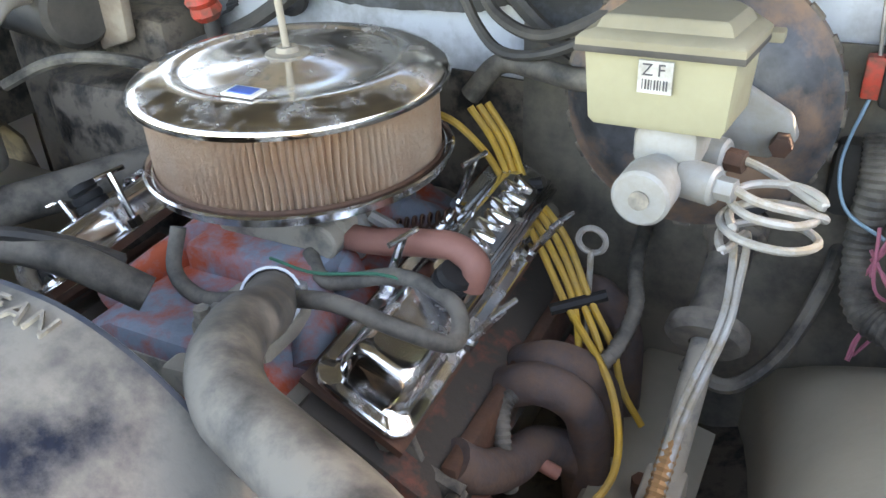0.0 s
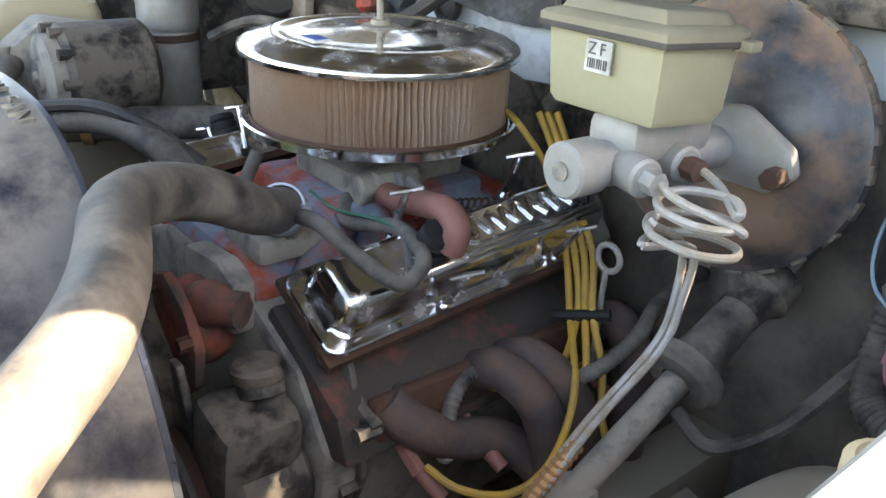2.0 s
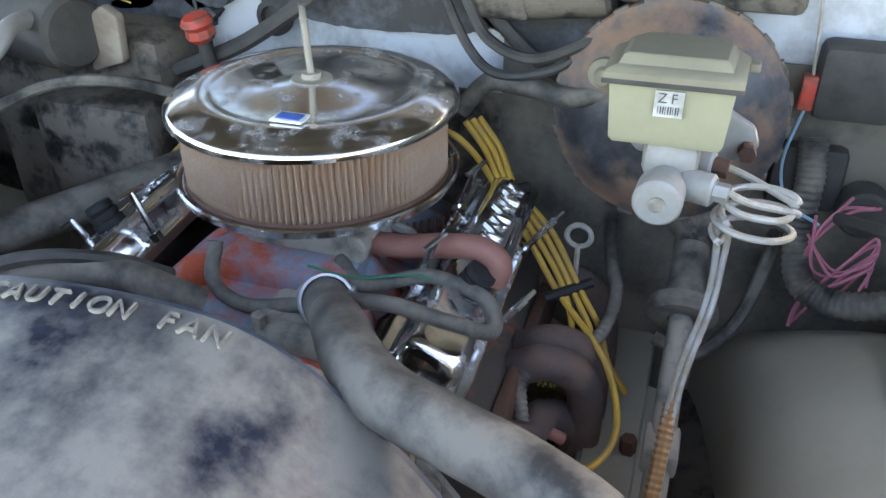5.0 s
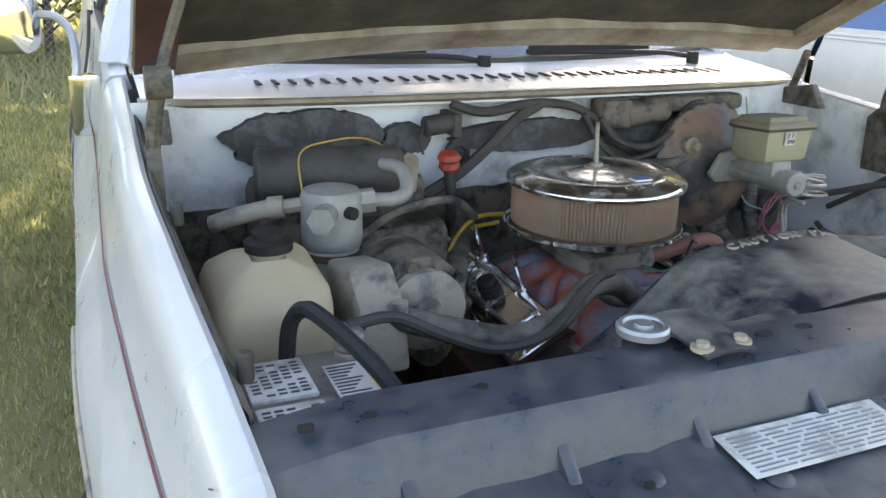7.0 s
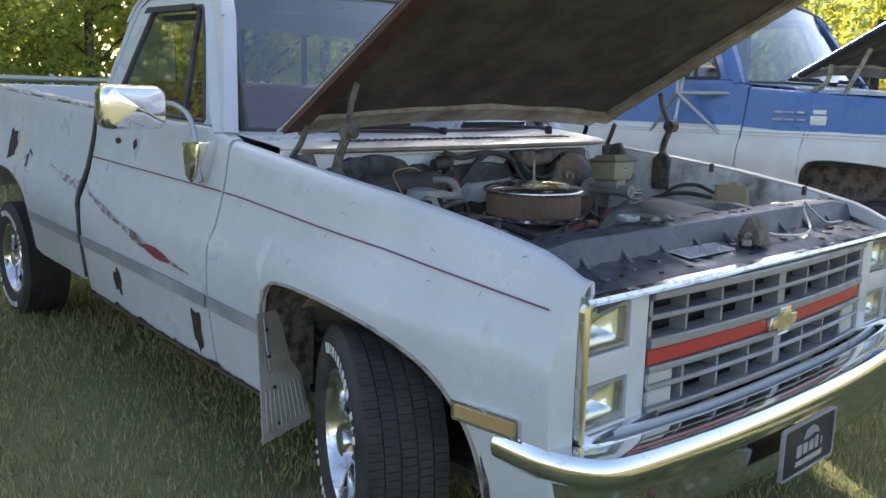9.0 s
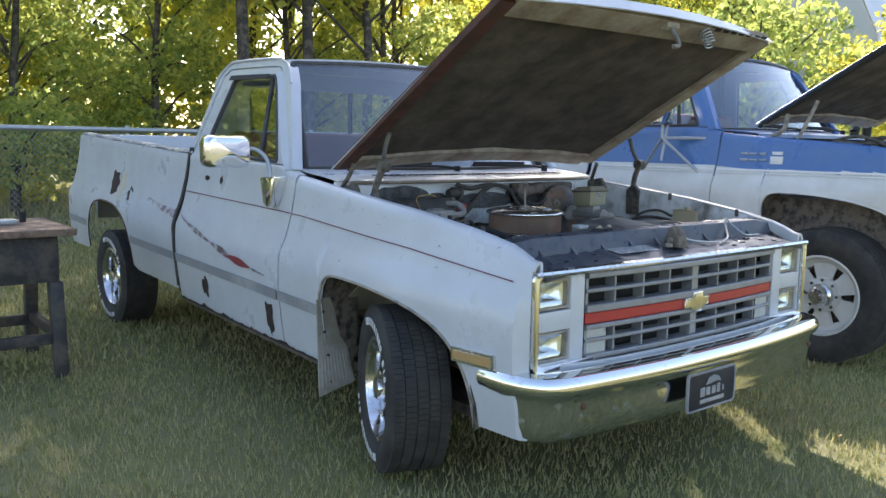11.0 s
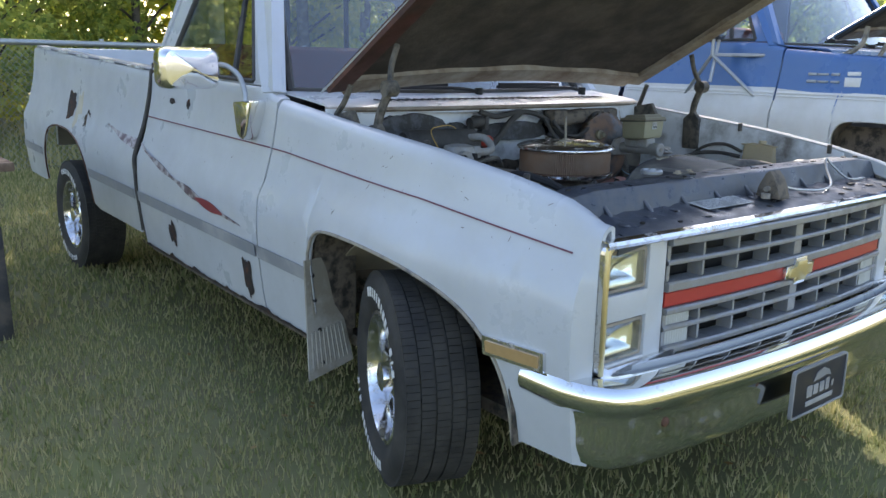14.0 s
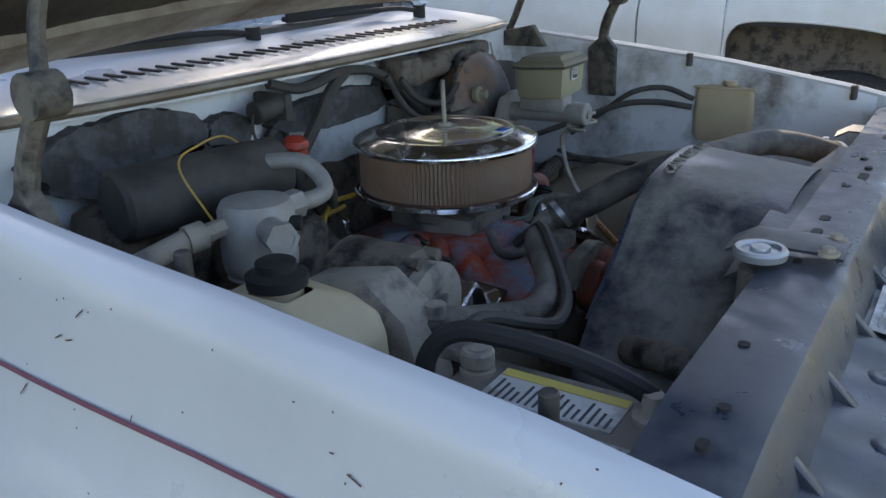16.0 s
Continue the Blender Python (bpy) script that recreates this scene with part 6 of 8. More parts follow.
part("shroud_lip", bm, M_BLACKPAINT, sh, "raised shroud lip")
def letter(ch, size, depth, m, parent, at):
    """One raised letter as a mesh of its own."""
    cu = bpy.data.curves.new("letter", "FONT")
    cu.body, cu.size, cu.extrude, cu.align_x = ch, size, depth, "CENTER"
    tmp = bpy.data.objects.new("letter_curve", cu)
    me = bpy.data.meshes.new_from_object(tmp)
    bpy.data.objects.remove(tmp)
    me.materials.append(m)
    ob = new("letter", me)
    ob.parent = parent
    ob.matrix_local = at
    return ob


half = [(p[0], p[1]) for p in arch[14:-14]]
for k, ch in enumerate("CAUTION FAN"):
    if ch != " ":
        x = -0.040 + k * 0.0205
        z = lerp(half, x)
        tip = math.atan2(lerp(half, x + 0.01) - lerp(half, x - 0.01), 0.02)
        letter(ch, 0.026, 0.0018, M_DUSTMETAL, shell, Matrix.Translation((x, 0.450, z + 0.0055)) @ Matrix.Rotation(-tip, 4, "Y") @ Matrix.Rotation(radians(4), 4, "X"))
bm = B()
sheet(bm, [[(x, y, z) for y, z in ((0.24, 0.945), (0.262, 0.95), (0.285, 0.955 - 0.03 * (abs(x) / 0.4) ** 2))] for x in span(-0.34, 0.40, 12)], 0.004)
part("shroud_flange", bm, M_SHROUD, sh, "flat shroud flange")
# radiator
rad = thing("radiator", "black radiator with a chrome filler cap", "radiator")
bm = B()
box(bm, -0.44, 0.60, 0.20, 0.256, 0.42, 0.925, 0.015)
cyl(bm, (-0.366, 0.236, 0.90), (-0.366, 0.236, 0.965), 0.026, 18)
tube(bm, [(-0.42, 0.25, 0.80), (-0.40, 0.32, 0.83), (-0.34, 0.40, 0.80)], 0.022, 12)
part("core", bm, M_GREASE, rad)
bm = B()
lathe(bm, [(0.026, 0.0), (0.031, 0.002), (0.032, 0.010), (0.029, 0.014), (0.024, 0.014), (0.022, 0.010), (0.012, 0.010), (0.011, 0.015), (0, 0.016)], (-0.366, 0.236, 0.966), (0, 0, 1), 32)
part("cap", bm, M_GALV, rad, "round ridged dull steel cap").location = (0.0, 0.003, 0.011)
brk = thing("radiator_bracket", "pressed black steel radiator hold-down bracket", "bracket")
bm = B()
sheet(bm, [[(x, y, z + 0.008 * math.cos((x + 0.29) * 30)) for y, z in ((0.150, 0.968), (0.18, 0.972), (0.22, 0.972), (0.26, 0.972), (0.285, 0.958))] for x in span(-0.325, -0.255, 8)], 0.004)
part("plate", bm, M_SHROUD, brk)
for x in (-0.317, -0.264):
    bm = B()
    cyl(bm, (x, 0.168, 0.972), (x, 0.168, 0.982), 0.008, 6)
    cyl(bm, (x, 0.168, 0.972), (x, 0.168, 0.977), 0.013, 16)
    part("bolt", bm, M_INNER, brk, "dusty bolt and washer")
# second bracket on the driver side
brk2 = copy_thing(brk, Matrix.Translation((0.80, 0.0, -0.012)))
brk.location = (-0.022, 0.0, 0.012)

# brake booster
bo = thing("brake_booster", "large round black brake booster with rust and dust", "brake booster")
BC = Vector((0.452, 1.090, 0.937))
bw = Vector((0.02, -1, 0.06)).normalized()
bm = B()
lathe(bm, [(0.0, 0.030), (0.06, 0.030), (0.075, 0.026), (0.10, 0.020), (0.128, 0.008), (0.138, -0.006), (0.150, -0.010), (0.152, -0.018), (0.142, -0.022), (0.138, -0.06), (0.10, -0.10), (0, -0.115)], BC, bw, 56)
part("shell", bm, M_BOOSTER, bo)
mm = axis_matrix(BC, bw)
for k in range(24):
    a = 2 * math.pi * k / 24
    p = mm @ Vector((0.151 * math.cos(a), 0.151 * math.sin(a), -0.014))
    m2 = Matrix.Translation(p) @ bw.to_track_quat("Z", "Y").to_matrix().to_4x4() @ Matrix.Rotation(a, 4, "Z")
    bm = B()
    box(bm, -0.005, 0.003, -0.010, 0.010, -0.008, 0.004, 0.001, m2)
    part("crimp_tab", bm, M_GREASE, bo)
bm = B()
p = mm @ Vector((-0.085, 0.06, 0.022))
lathe(bm, [(0.020, 0), (0.020, 0.012), (0.012, 0.016), (0.010, 0.03), (0, 0.03)], p, bw, 16)
part("check_valve", bm, M_RESLID, bo, "plastic vacuum valve")
# master cylinder
mc = thing("master_cylinder", "oxidised aluminium brake master cylinder with a yellowed fluid reservoir", "master cylinder")
bm = B()
cyl(bm, (0.479, 0.847, 0.945), (0.481, 0.885, 0.945), 0.026, 28, bevel=0.003)
cyl(bm, (0.481, 0.88, 0.945), (0.495, 1.075, 0.937), 0.022, 24)
box(bm, 0.455, 0.515, 0.90, 1.02, 0.945, 0.99, 0.012)
cyl(bm, (0.50, 0.905, 0.945), (0.535, 0.895, 0.945), 0.018, 16, bevel=0.003)
cyl(bm, (0.50, 0.965, 0.945), (0.532, 0.958, 0.945), 0.018, 16, bevel=0.003)
prism(bm, [(0.42, 0.925), (0.44, 0.905), (0.56, 0.905), (0.585, 0.93), (0.575, 0.955), (0.52, 0.985), (0.45, 0.975)], "y", 1.055, 1.072, 0.006)
part("body", bm, M_ALU, mc, "chalky oxidised cylinder body")
bm = B()
lathe(bm, [(0.009, 0), (0.009, 0.002), (0, 0.001)], (0.479, 0.8462, 0.945), (0, -1, 0), 12)
part("end_dimple", bm, M_DUSTMETAL, mc)
for p, q in (((0.53, 0.957, 0.945), (0.548, 0.953, 0.945)), ((0.57, 1.054, 0.928), (0.57, 1.035, 0.928)), ((0.533, 0.896, 0.945), (0.55, 0.892, 0.945))):
    bm = B()
    cyl(bm, p, q, 0.011, 6)
    part("fitting", bm, M_RUST if p[1] > 0.9 else M_ALU, mc, "hex line fitting")
RL = [(-0.068, -0.068), (0.062, -0.066), (0.068, 0.03), (0.05, 0.066), (-0.05, 0.066), (-0.068, 0.03)]
rc = Vector((0.479, 0.950, 0.0))
bm = B()


def res_loop(sc, z, front=0.0):
    return [(rc.x + a * sc, rc.y + b * sc + (front if b < 0 else 0), z - 0.10 * (b + 0.068) * 0.6) for a, b in RL]


rings = [res_loop(0.50, 0.985), res_loop(0.84, 0.990), res_loop(0.90, 0.997), res_loop(0.93, 1.03), res_loop(0.96, 1.062)]
sheet(bm, [r + r[:1] for r in rings])
bm.faces.new([bm.verts.new(p) for p in rings[0]])
bmesh.ops.remove_doubles(bm, verts=bm.verts, dist=0.0002)
res = part("reservoir", bm, M_RES, mc, "yellowed translucent fluid reservoir")
bm = B()
rings = [res_loop(0.97, 1.060), res_loop(1.06, 1.061), res_loop(1.06, 1.070), res_loop(1.01, 1.073), res_loop(0.86, 1.076), res_loop(0.80, 1.084), res_loop(0.74, 1.086)]
sheet(bm, [r + r[:1] for r in rings])
bm.faces.new([bm.verts.new(p) for p in rings[-1]])
bm.faces.new([bm.verts.new(p) for p in rings[0]][::-1])
box(bm, 0.543, 0.562, 0.975, 0.993, 1.050, 1.060, 0.002)
part("reservoir_lid", bm, M_RESLID, mc, "faded grey-brown reservoir lid")
bm = B()
rings = [res_loop(1.065, 1.0585), res_loop(1.072, 1.061), res_loop(1.065, 1.064)]
sheet(bm, [r + r[:1] for r in rings])
part("lid_seal", bm, M_RUBBER, mc, "black lid seal")
mc.location = (-0.017, -0.028, 0.007)
# label with the two letters
bm = B()
yl = rc.y - 0.068 * 0.955
box(bm, 0.461, 0.490, yl - 0.0035, yl - 0.001, 1.027, 1.055, 0.0005)
lb = part("label", bm, M_STICKER, res, "small white label")
for ch, x in (("Z", 0.4640), ("F", 0.4770)):
    cu = bpy.data.curves.new("letter", "FONT")
    cu.body, cu.size, cu.extrude = ch, 0.0150, 0.0002
    tmp = bpy.data.objects.new("letter_curve", cu)
    me = bpy.data.meshes.new_from_object(tmp)
    bpy.data.objects.remove(tmp)
    me.materials.append(M_INK)
    ob = new("letter", me)
    ob.parent = lb
    ob.matrix_local = Matrix.Translation((x, yl - 0.0040, 1.0425)) @ Matrix.Rotation(radians(90), 4, "X")
bm = B()
for k in range(9):
    x = 0.465 + k * 0.0025
    box(bm, x, x + (0.0013 if k % 3 else 0.0007), yl - 0.0042, yl - 0.0036, 1.0305, 1.039, 0)
part("bar_marks", bm, M_INK, lb)
# brake lines with coils
for k, (st, cz, r0) in enumerate((((0.548, 0.953, 0.945), 0.940, 0.036), ((0.550, 0.892, 0.945), 0.918, 0.042))):
    pts = [st, (0.58, st[1] - 0.01, 0.938), (0.625, 0.90, 0.935 - 0.01 * k)]
    for q in range(11):
        a = 0.3 + q * math.pi / 3.2
        pts.append((0.588 + r0 * math.cos(a), 0.900 + r0 * 0.8 * math.sin(a), cz - 0.003 * q))
    pts += [(0.556 + 0.012 * k, 0.938, 0.875), (0.560 + 0.008 * k, 0.935, 0.82), (0.557 + 0.008 * k, 0.919, 0.773), (0.537 + 0.008 * k, 0.858, 0.698), (0.528 + 0.010 * k, 0.77, 0.615), (0.52 + 0.01 * k, 0.63, 0.51)]
    pts = [(a - 0.024, b - 0.022, c + 0.009) for a, b, c in pts]
    pipe("brake_line", "pale grey steel brake line wound into a coil", "brake line", pts, 0.0040, M_GREYLINE, 8, 5, group="brake lines")
w = thing("spring_sleeve", "copper-brown coiled sleeve round a brake line", "sleeve")
bm = B()
tube(bm, [(0.514 - 0.014 * k / 60, 0.826 - 0.19 * k / 60, 0.688 - 0.155 * k / 60) for k in range(61)], 0.0085, 8, 1, 0.22)
part("sleeve", bm, M_COPPER, w)
# steering shaft
st = thing("steering_shaft", "dusty steering shaft with a rubber boot and coupling", "steering shaft")
d0 = Vector((0.513, 1.113, 0.766))
dv = Vector((-0.001, -0.116, -0.061)).normalized()
bm = B()
tube(bm, [d0 - dv * 0.10, d0 + dv * 0.75], 0.016, 14)
part("shaft", bm, M_DUSTMETAL, st)
bm = B()
lathe(bm, [(0.0, -0.03), (0.036, -0.03), (0.038, 0.0), (0.030, 0.006), (0.026, 0.02), (0.026, 0.035)], d0, dv, 24)
part("upper_cup", bm, M_GREASE, st)
bm = B()
lathe(bm, [(0.024, 0.02), (0.026, 0.09), (0.030, 0.12), (0.046, 0.125), (0.048, 0.14), (0.040, 0.147), (0.018, 0.148)], d0, dv, 24)
part("boot", bm, M_HOSE, st, "cracked dusty rubber boot")
bm = B()
p = d0 + dv * 0.33
box(bm, p.x - 0.022, p.x + 0.022, p.y - 0.03, p.y + 0.03, p.z - 0.018, p.z + 0.018, 0.006)
part("coupling", bm, M_DUSTMETAL, st)
# yellow plug wires
WT = [(0.165, 1.10, 0.865), (0.195, 1.075, 0.83)]
for k, pts in enumerate((
    [(0.15, 1.07, 0.90), (0.202, 1.062, 0.891), (0.235, 1.085, 0.845), (0.258, 1.090, 0.803), (0.315, 1.06, 0.745), (0.368, 1.018, 0.694), (0.445, 0.95, 0.65), (0.478, 0.885, 0.605), (0.468, 0.835, 0.578), (0.428, 0.798, 0.575), (0.385, 0.785, 0.583)],
    [(0.20, 1.10, 0.90), (0.235, 1.10, 0.86), (0.266, 1.095, 0.803), (0.325, 1.065, 0.748), (0.376, 1.022, 0.696), (0.40, 0.965, 0.645), (0.375, 0.91, 0.632), (0.338, 0.888, 0.634)],
    [(0.21, 1.11, 0.90), (0.245, 1.105, 0.86), (0.274, 1.099, 0.804), (0.335, 1.07, 0.752), (0.385, 1.026, 0.700), (0.425, 0.99, 0.645), (0.41, 0.98, 0.60), (0.37, 0.985, 0.605)],
    [(0.22, 1.12, 0.90), (0.255, 1.11, 0.86), (0.282, 1.103, 0.804), (0.345, 1.075, 0.755), (0.393, 1.03, 0.704), (0.43, 1.015, 0.65), (0.45, 1.0, 0.60), (0.48, 0.99, 0.56)])):
    pts = [(a - 0.026 * min(1, max(0, (a - 0.12) / 0.1)), b - 0.02, c + 0.002) for a, b, c in pts]
    pipe("plug_wire", "dusty yellow spark plug wire", "wire", pts, 0.0047, M_YELLOW, 8, 7, group="yellow plug wires")
for p, q in (((0.216, 1.060, 0.801), (0.274, 1.088, 0.809)), ((0.326, 0.985, 0.692), (0.386, 1.020, 0.708))):
    t = thing("wire_separator", "black plastic wire separator", "clip")
    bm = B()
    tube(bm, [p, q], 0.008, 8)
    part("clip", bm, M_BLACK, t)
for k, pts in enumerate(([(-0.10, 1.08, 0.87), (-0.19, 1.07, 0.87), (-0.27, 1.02, 0.82), (-0.32, 0.95, 0.72)], [(-0.12, 1.09, 0.85), (-0.2, 1.10, 0.83), (-0.30, 1.03, 0.77), (-0.34, 0.9, 0.66)])):
    pipe("plug_wire", "dusty yellow spark plug wire", "wire", pts, 0.0047, M_YELLOW, 8, 7, group="yellow plug wires")
# small hoses round the carburettor
pipe("vacuum_hose", "black vacuum hose looping over the valve cover", "hose", [(-0.06, 0.79, 0.83), (-0.055, 0.765, 0.785), (0.0, 0.745, 0.775), (0.08, 0.735, 0.80), (0.18, 0.735, 0.825), (0.265, 0.735, 0.815), (0.305, 0.765, 0.79), (0.285, 0.81, 0.80), (0.21, 0.83, 0.805), (0.13, 0.81, 0.79), (0.085, 0.84, 0.80)], 0.0095, M_HOSE, 10)
pipe("breather_hose", "faded red-brown breather hose", "hose", [(0.115, 0.875, 0.81), (0.155, 0.87, 0.815), (0.22, 0.865, 0.83), (0.265, 0.858, 0.838), (0.29, 0.852, 0.825), (0.285, 0.848, 0.80)], 0.016, M_REDHOSE, 12)
pipe("green_wire", "thin green wire beside the carburettor", "wire", [(0.06, 0.80, 0.81), (0.12, 0.80, 0.805), (0.19, 0.815, 0.812), (0.23, 0.83, 0.80)], 0.002, mat("green_wire", (0.03, 0.16, 0.10), 0.5), 6)
pipe("dipstick_loop", "grey dipstick with a ring handle", "dipstick", [(0.36, 1.03, 0.62), (0.359, 1.034, 0.74), (0.359, 1.037, 0.752)] + [(0.359 + 0.017 * math.sin(a), 1.037, 0.770 - 0.017 * math.cos(a)) for a in span(0.2, 6.1, 12)], 0.004, M_GREYLINE, 8)
pipe("corrugated_loom", "ribbed grey wiring sleeve", "loom", [(0.35, 0.80, 0.57), (0.335, 0.815, 0.62), (0.325, 0.85, 0.655), (0.35, 0.89, 0.65), (0.38, 0.93, 0.645), (0.41, 0.97, 0.66), (0.42, 1.03, 0.69), (0.40, 1.10, 0.71), (0.385, 1.225, 0.72)], 0.009, M_HOSE, 10, 14, 0.18)
pipe("corrugated_loom", "ribbed grey wiring sleeve on the firewall", "loom", [(0.645, 1.17, 0.90), (0.65, 1.15, 0.85), (0.65, 1.134, 0.77), (0.665, 1.10, 0.71), (0.72, 1.07, 0.705), (0.80, 1.05, 0.74)], 0.018, M_HOSE, 12, 16, 0.14)
pipe("vacuum_hose", "grey rubber vacuum hose to the booster", "hose", [(0.16, 1.12, 0.90), (0.20, 1.13, 0.945), (0.26, 1.11, 0.95), (0.33, 1.08, 0.955), (0.40, 1.085, 0.975)], 0.014, M_HOSE, 12)
pipe("dark_hose", "thick dark hose rising to the firewall", "hose", [(-0.465, 0.655, 0.785), (-0.40, 0.76, 0.79), (-0.30, 0.93, 0.795), (-0.215, 1.08, 0.81), (-0.17, 1.19, 0.85)], 0.028, M_HOSE, 14)
cl = thing("hose_clamp", "yellowed steel hose clamp", "clamp")
bm = B()
lathe(bm, [(0.029, -0.008), (0.033, -0.008), (0.033, 0.008), (0.029, 0.008), (0.029, -0.008)], (-0.445, 0.685, 0.786), (0.5, 0.85, 0), 20)
part("band", bm, M_COPPER, cl)
# battery
bt = thing("battery", "dusty black car battery with white and yellow labels", "battery")
bm = B()
box(bm, -0.815, -0.620, 0.235, 0.480, 0.69, 0.885, 0.008)
box(bm, -0.818, -0.617, 0.232, 0.483, 0.865, 0.900, 0.006)
part("case", bm, M_BATTERY, bt)
for (x0, x1, y0, y1) in ((-0.80, -0.72, 0.365, 0.465), (-0.80, -0.72, 0.250, 0.350)):
    bm = B()
    box(bm, x0, x1, y0, y1, 0.898, 0.906, 0.003)
    part("cell_cover", bm, M_STICKER, bt, "worn white printed cell cover")
    bm = B()
    for r in range(9):
        for c in range(5):
            if (r * 7 + c * 3) % 5:
                box(bm, x0 + 0.006 + c * 0.014, x0 + 0.016 + c * 0.014, y0 + 0.008 + r * 0.0095, y0 + 0.012 + r * 0.0095, 0.9062, 0.9068, 0)
    tagged(part("cover_marks", bm, M_INK, bt, "dark unreadable print"), kind="stuff")
bm = B()
box(bm, -0.70, -0.635, 0.290, 0.435, 0.899, 0.9025, 0.001)
lbp = part("label", bm, M_STICKER, bt, "white and yellow battery label")
bm = B()
box(bm, -0.652, -0.637, 0.292, 0.433, 0.9027, 0.9033, 0)
part("label_band", bm, M_YELLOWPRINT, lbp)
bm = B()
for r in range(16):
    box(bm, -0.697, -0.697 + 0.02 + 0.018 * ((r * 5) % 4) / 3, 0.296 + r * 0.0085, 0.299 + r * 0.0085, 0.9027, 0.9033, 0)
tagged(part("label_lines", bm, M_INK, lbp), kind="stuff")
for x, y in ((-0.655, 0.265), (-0.655, 0.462)):
    bm = B()
    lathe(bm, [(0.020, 0), (0.020, 0.006), (0.012, 0.008), (0.0105, 0.030), (0, 0.031)], (x, y, 0.899), (0, 0, 1), 18)
    part("terminal", bm, M_DUSTMETAL, bt, "dull lead terminal")
bm = B()
tube(bm, [(-0.735, 0.478, 0.89), (-0.728, 0.478, 0.945), (-0.715, 0.455, 0.974), (-0.70, 0.41, 0.975), (-0.672, 0.33, 0.955), (-0.645, 0.262, 0.915), (-0.637, 0.238, 0.86)], 0.011, 8)
part("carry_strap", bm, M_BLACK, bt, "black carrying strap arched over the battery")
tm = thing("battery_clamp", "corroded battery cable clamp", "clamp")
bm = B()
cyl(bm, (-0.655, 0.462, 0.908), (-0.655, 0.462, 0.928), 0.019, 14, bevel=0.003)
box(bm, -0.665, -0.63, 0.475, 0.515, 0.908, 0.924, 0.004)
cyl(bm, (-0.66, 0.505, 0.916), (-0.62, 0.505, 0.916), 0.006, 6)
part("clamp", bm, M_DUSTMETAL, tm)
pipe("battery_cable", "black battery cable sagging across the bay", "cable", [(-0.645, 0.50, 0.922), (-0.58, 0.50, 0.925), (-0.51, 0.475, 0.895), (-0.438, 0.469, 0.868), (-0.34, 0.50, 0.860), (-0.25, 0.56, 0.878), (-0.175, 0.615, 0.890), (-0.11, 0.665, 0.87), (-0.08, 0.72, 0.82)], 0.0085, M_RUBBER, 8)
pipe("heater_hose", "thick dusty heater hose beside the shroud", "hose", [(-0.56, 0.62, 0.88), (-0.48, 0.57, 0.865), (-0.38, 0.53, 0.85), (-0.28, 0.56, 0.855), (-0.18, 0.63, 0.868), (-0.10, 0.665, 0.85), (-0.03, 0.70, 0.80)], 0.020, M_HOSE, 12)
# washer bottle
wb = thing("washer_bottle", "yellowed plastic washer fluid bottle with a black cap", "bottle")
bm = B()
secs = [(0.70, 0.90, 0.92, 0.0), (0.73, 1.0, 1.0, 0.0), (0.88, 1.0, 1.0, 0.0), (0.930, 0.985, 0.98, 0.0), (0.948, 0.92, 0.92, 0.003), (0.962, 0.70, 0.68, 0.008), (0.970, 0.30, 0.30, 0.006)]
rows = []
for z, sx, sy, o in secs:
    lp = rrect(-0.086 * sx, 0.086 * sx, -0.104 * sy, 0.104 * sy, 0.026 * min(sx, sy), 5)
    dz = 0.0
    rows.append([(-0.720 + a + o, 0.690 + b, z - 0.03 * max(0, (-b - 0.03) / 0.1) * (z > 0.9) - 0.02 * max(0, (-a - 0.03) / 0.1) * (z > 0.9)) for a, b in lp + lp[:1]])
sheet(bm, rows)
bm.faces.new([bm.verts.new(p) for p in rows[0][:-1]])
lathe(bm, [(0.030, 0.960), (0.030, 0.976), (0, 0.977)], (-0.708, 0.700, 0), (0, 0, 1), 20)
part("tank", bm, M_BOTTLE, wb)
bm = B()
lathe(bm, [(0.036, 0.974), (0.037, 0.988), (0.030, 0.990), (0.024, 0.993), (0.024, 1.003), (0.018, 1.006), (0, 1.005)], (-0.708, 0.700, 0), (0, 0, 1), 24)
part("cap", bm, M_BLACK, wb, "black stepped cap")
# accumulator
acc = thing("air_conditioning_canister", "dull silver air-conditioning canister with pipe fittings", "canister")
bm = B()
lathe(bm, [(0.0, 0.78), (0.048, 0.78), (0.050, 0.79), (0.050, 0.905), (0.048, 0.912), (0.052, 0.916), (0.054, 0.93), (0.054, 1.005), (0.048, 1.016), (0.03, 1.021), (0, 1.022)], (-0.545, 0.878, 0), (0, 0, 1), 36)
part("canister", bm, M_ALU, acc, "chalky silver canister")
bm = B()
lathe(bm, [(0.0505, 0.895), (0.053, 0.895), (0.053, 0.908), (0.0505, 0.908)], (-0.545, 0.878, 0), (0, 0, 1), 36)
part("band", bm, M_RUST, acc, "rusty clamp band")
acc.location = (-0.016, 0, -0.004)
bm = B()
cyl(bm, (-0.565, 0.835, 0.985), (-0.588, 0.788, 0.985), 0.020, 18)
lathe(bm, [(0.024, 0), (0.024, 0.012), (0.017, 0.012), (0.017, 0.002)], (-0.583, 0.798, 0.985), (-0.45, -0.9, 0), 6)
part("front_port", bm, M_ALU, acc, "open front port")
bm = B()
cyl(bm, (-0.50, 0.87, 0.992), (-0.47, 0.865, 0.994), 0.022, 6)
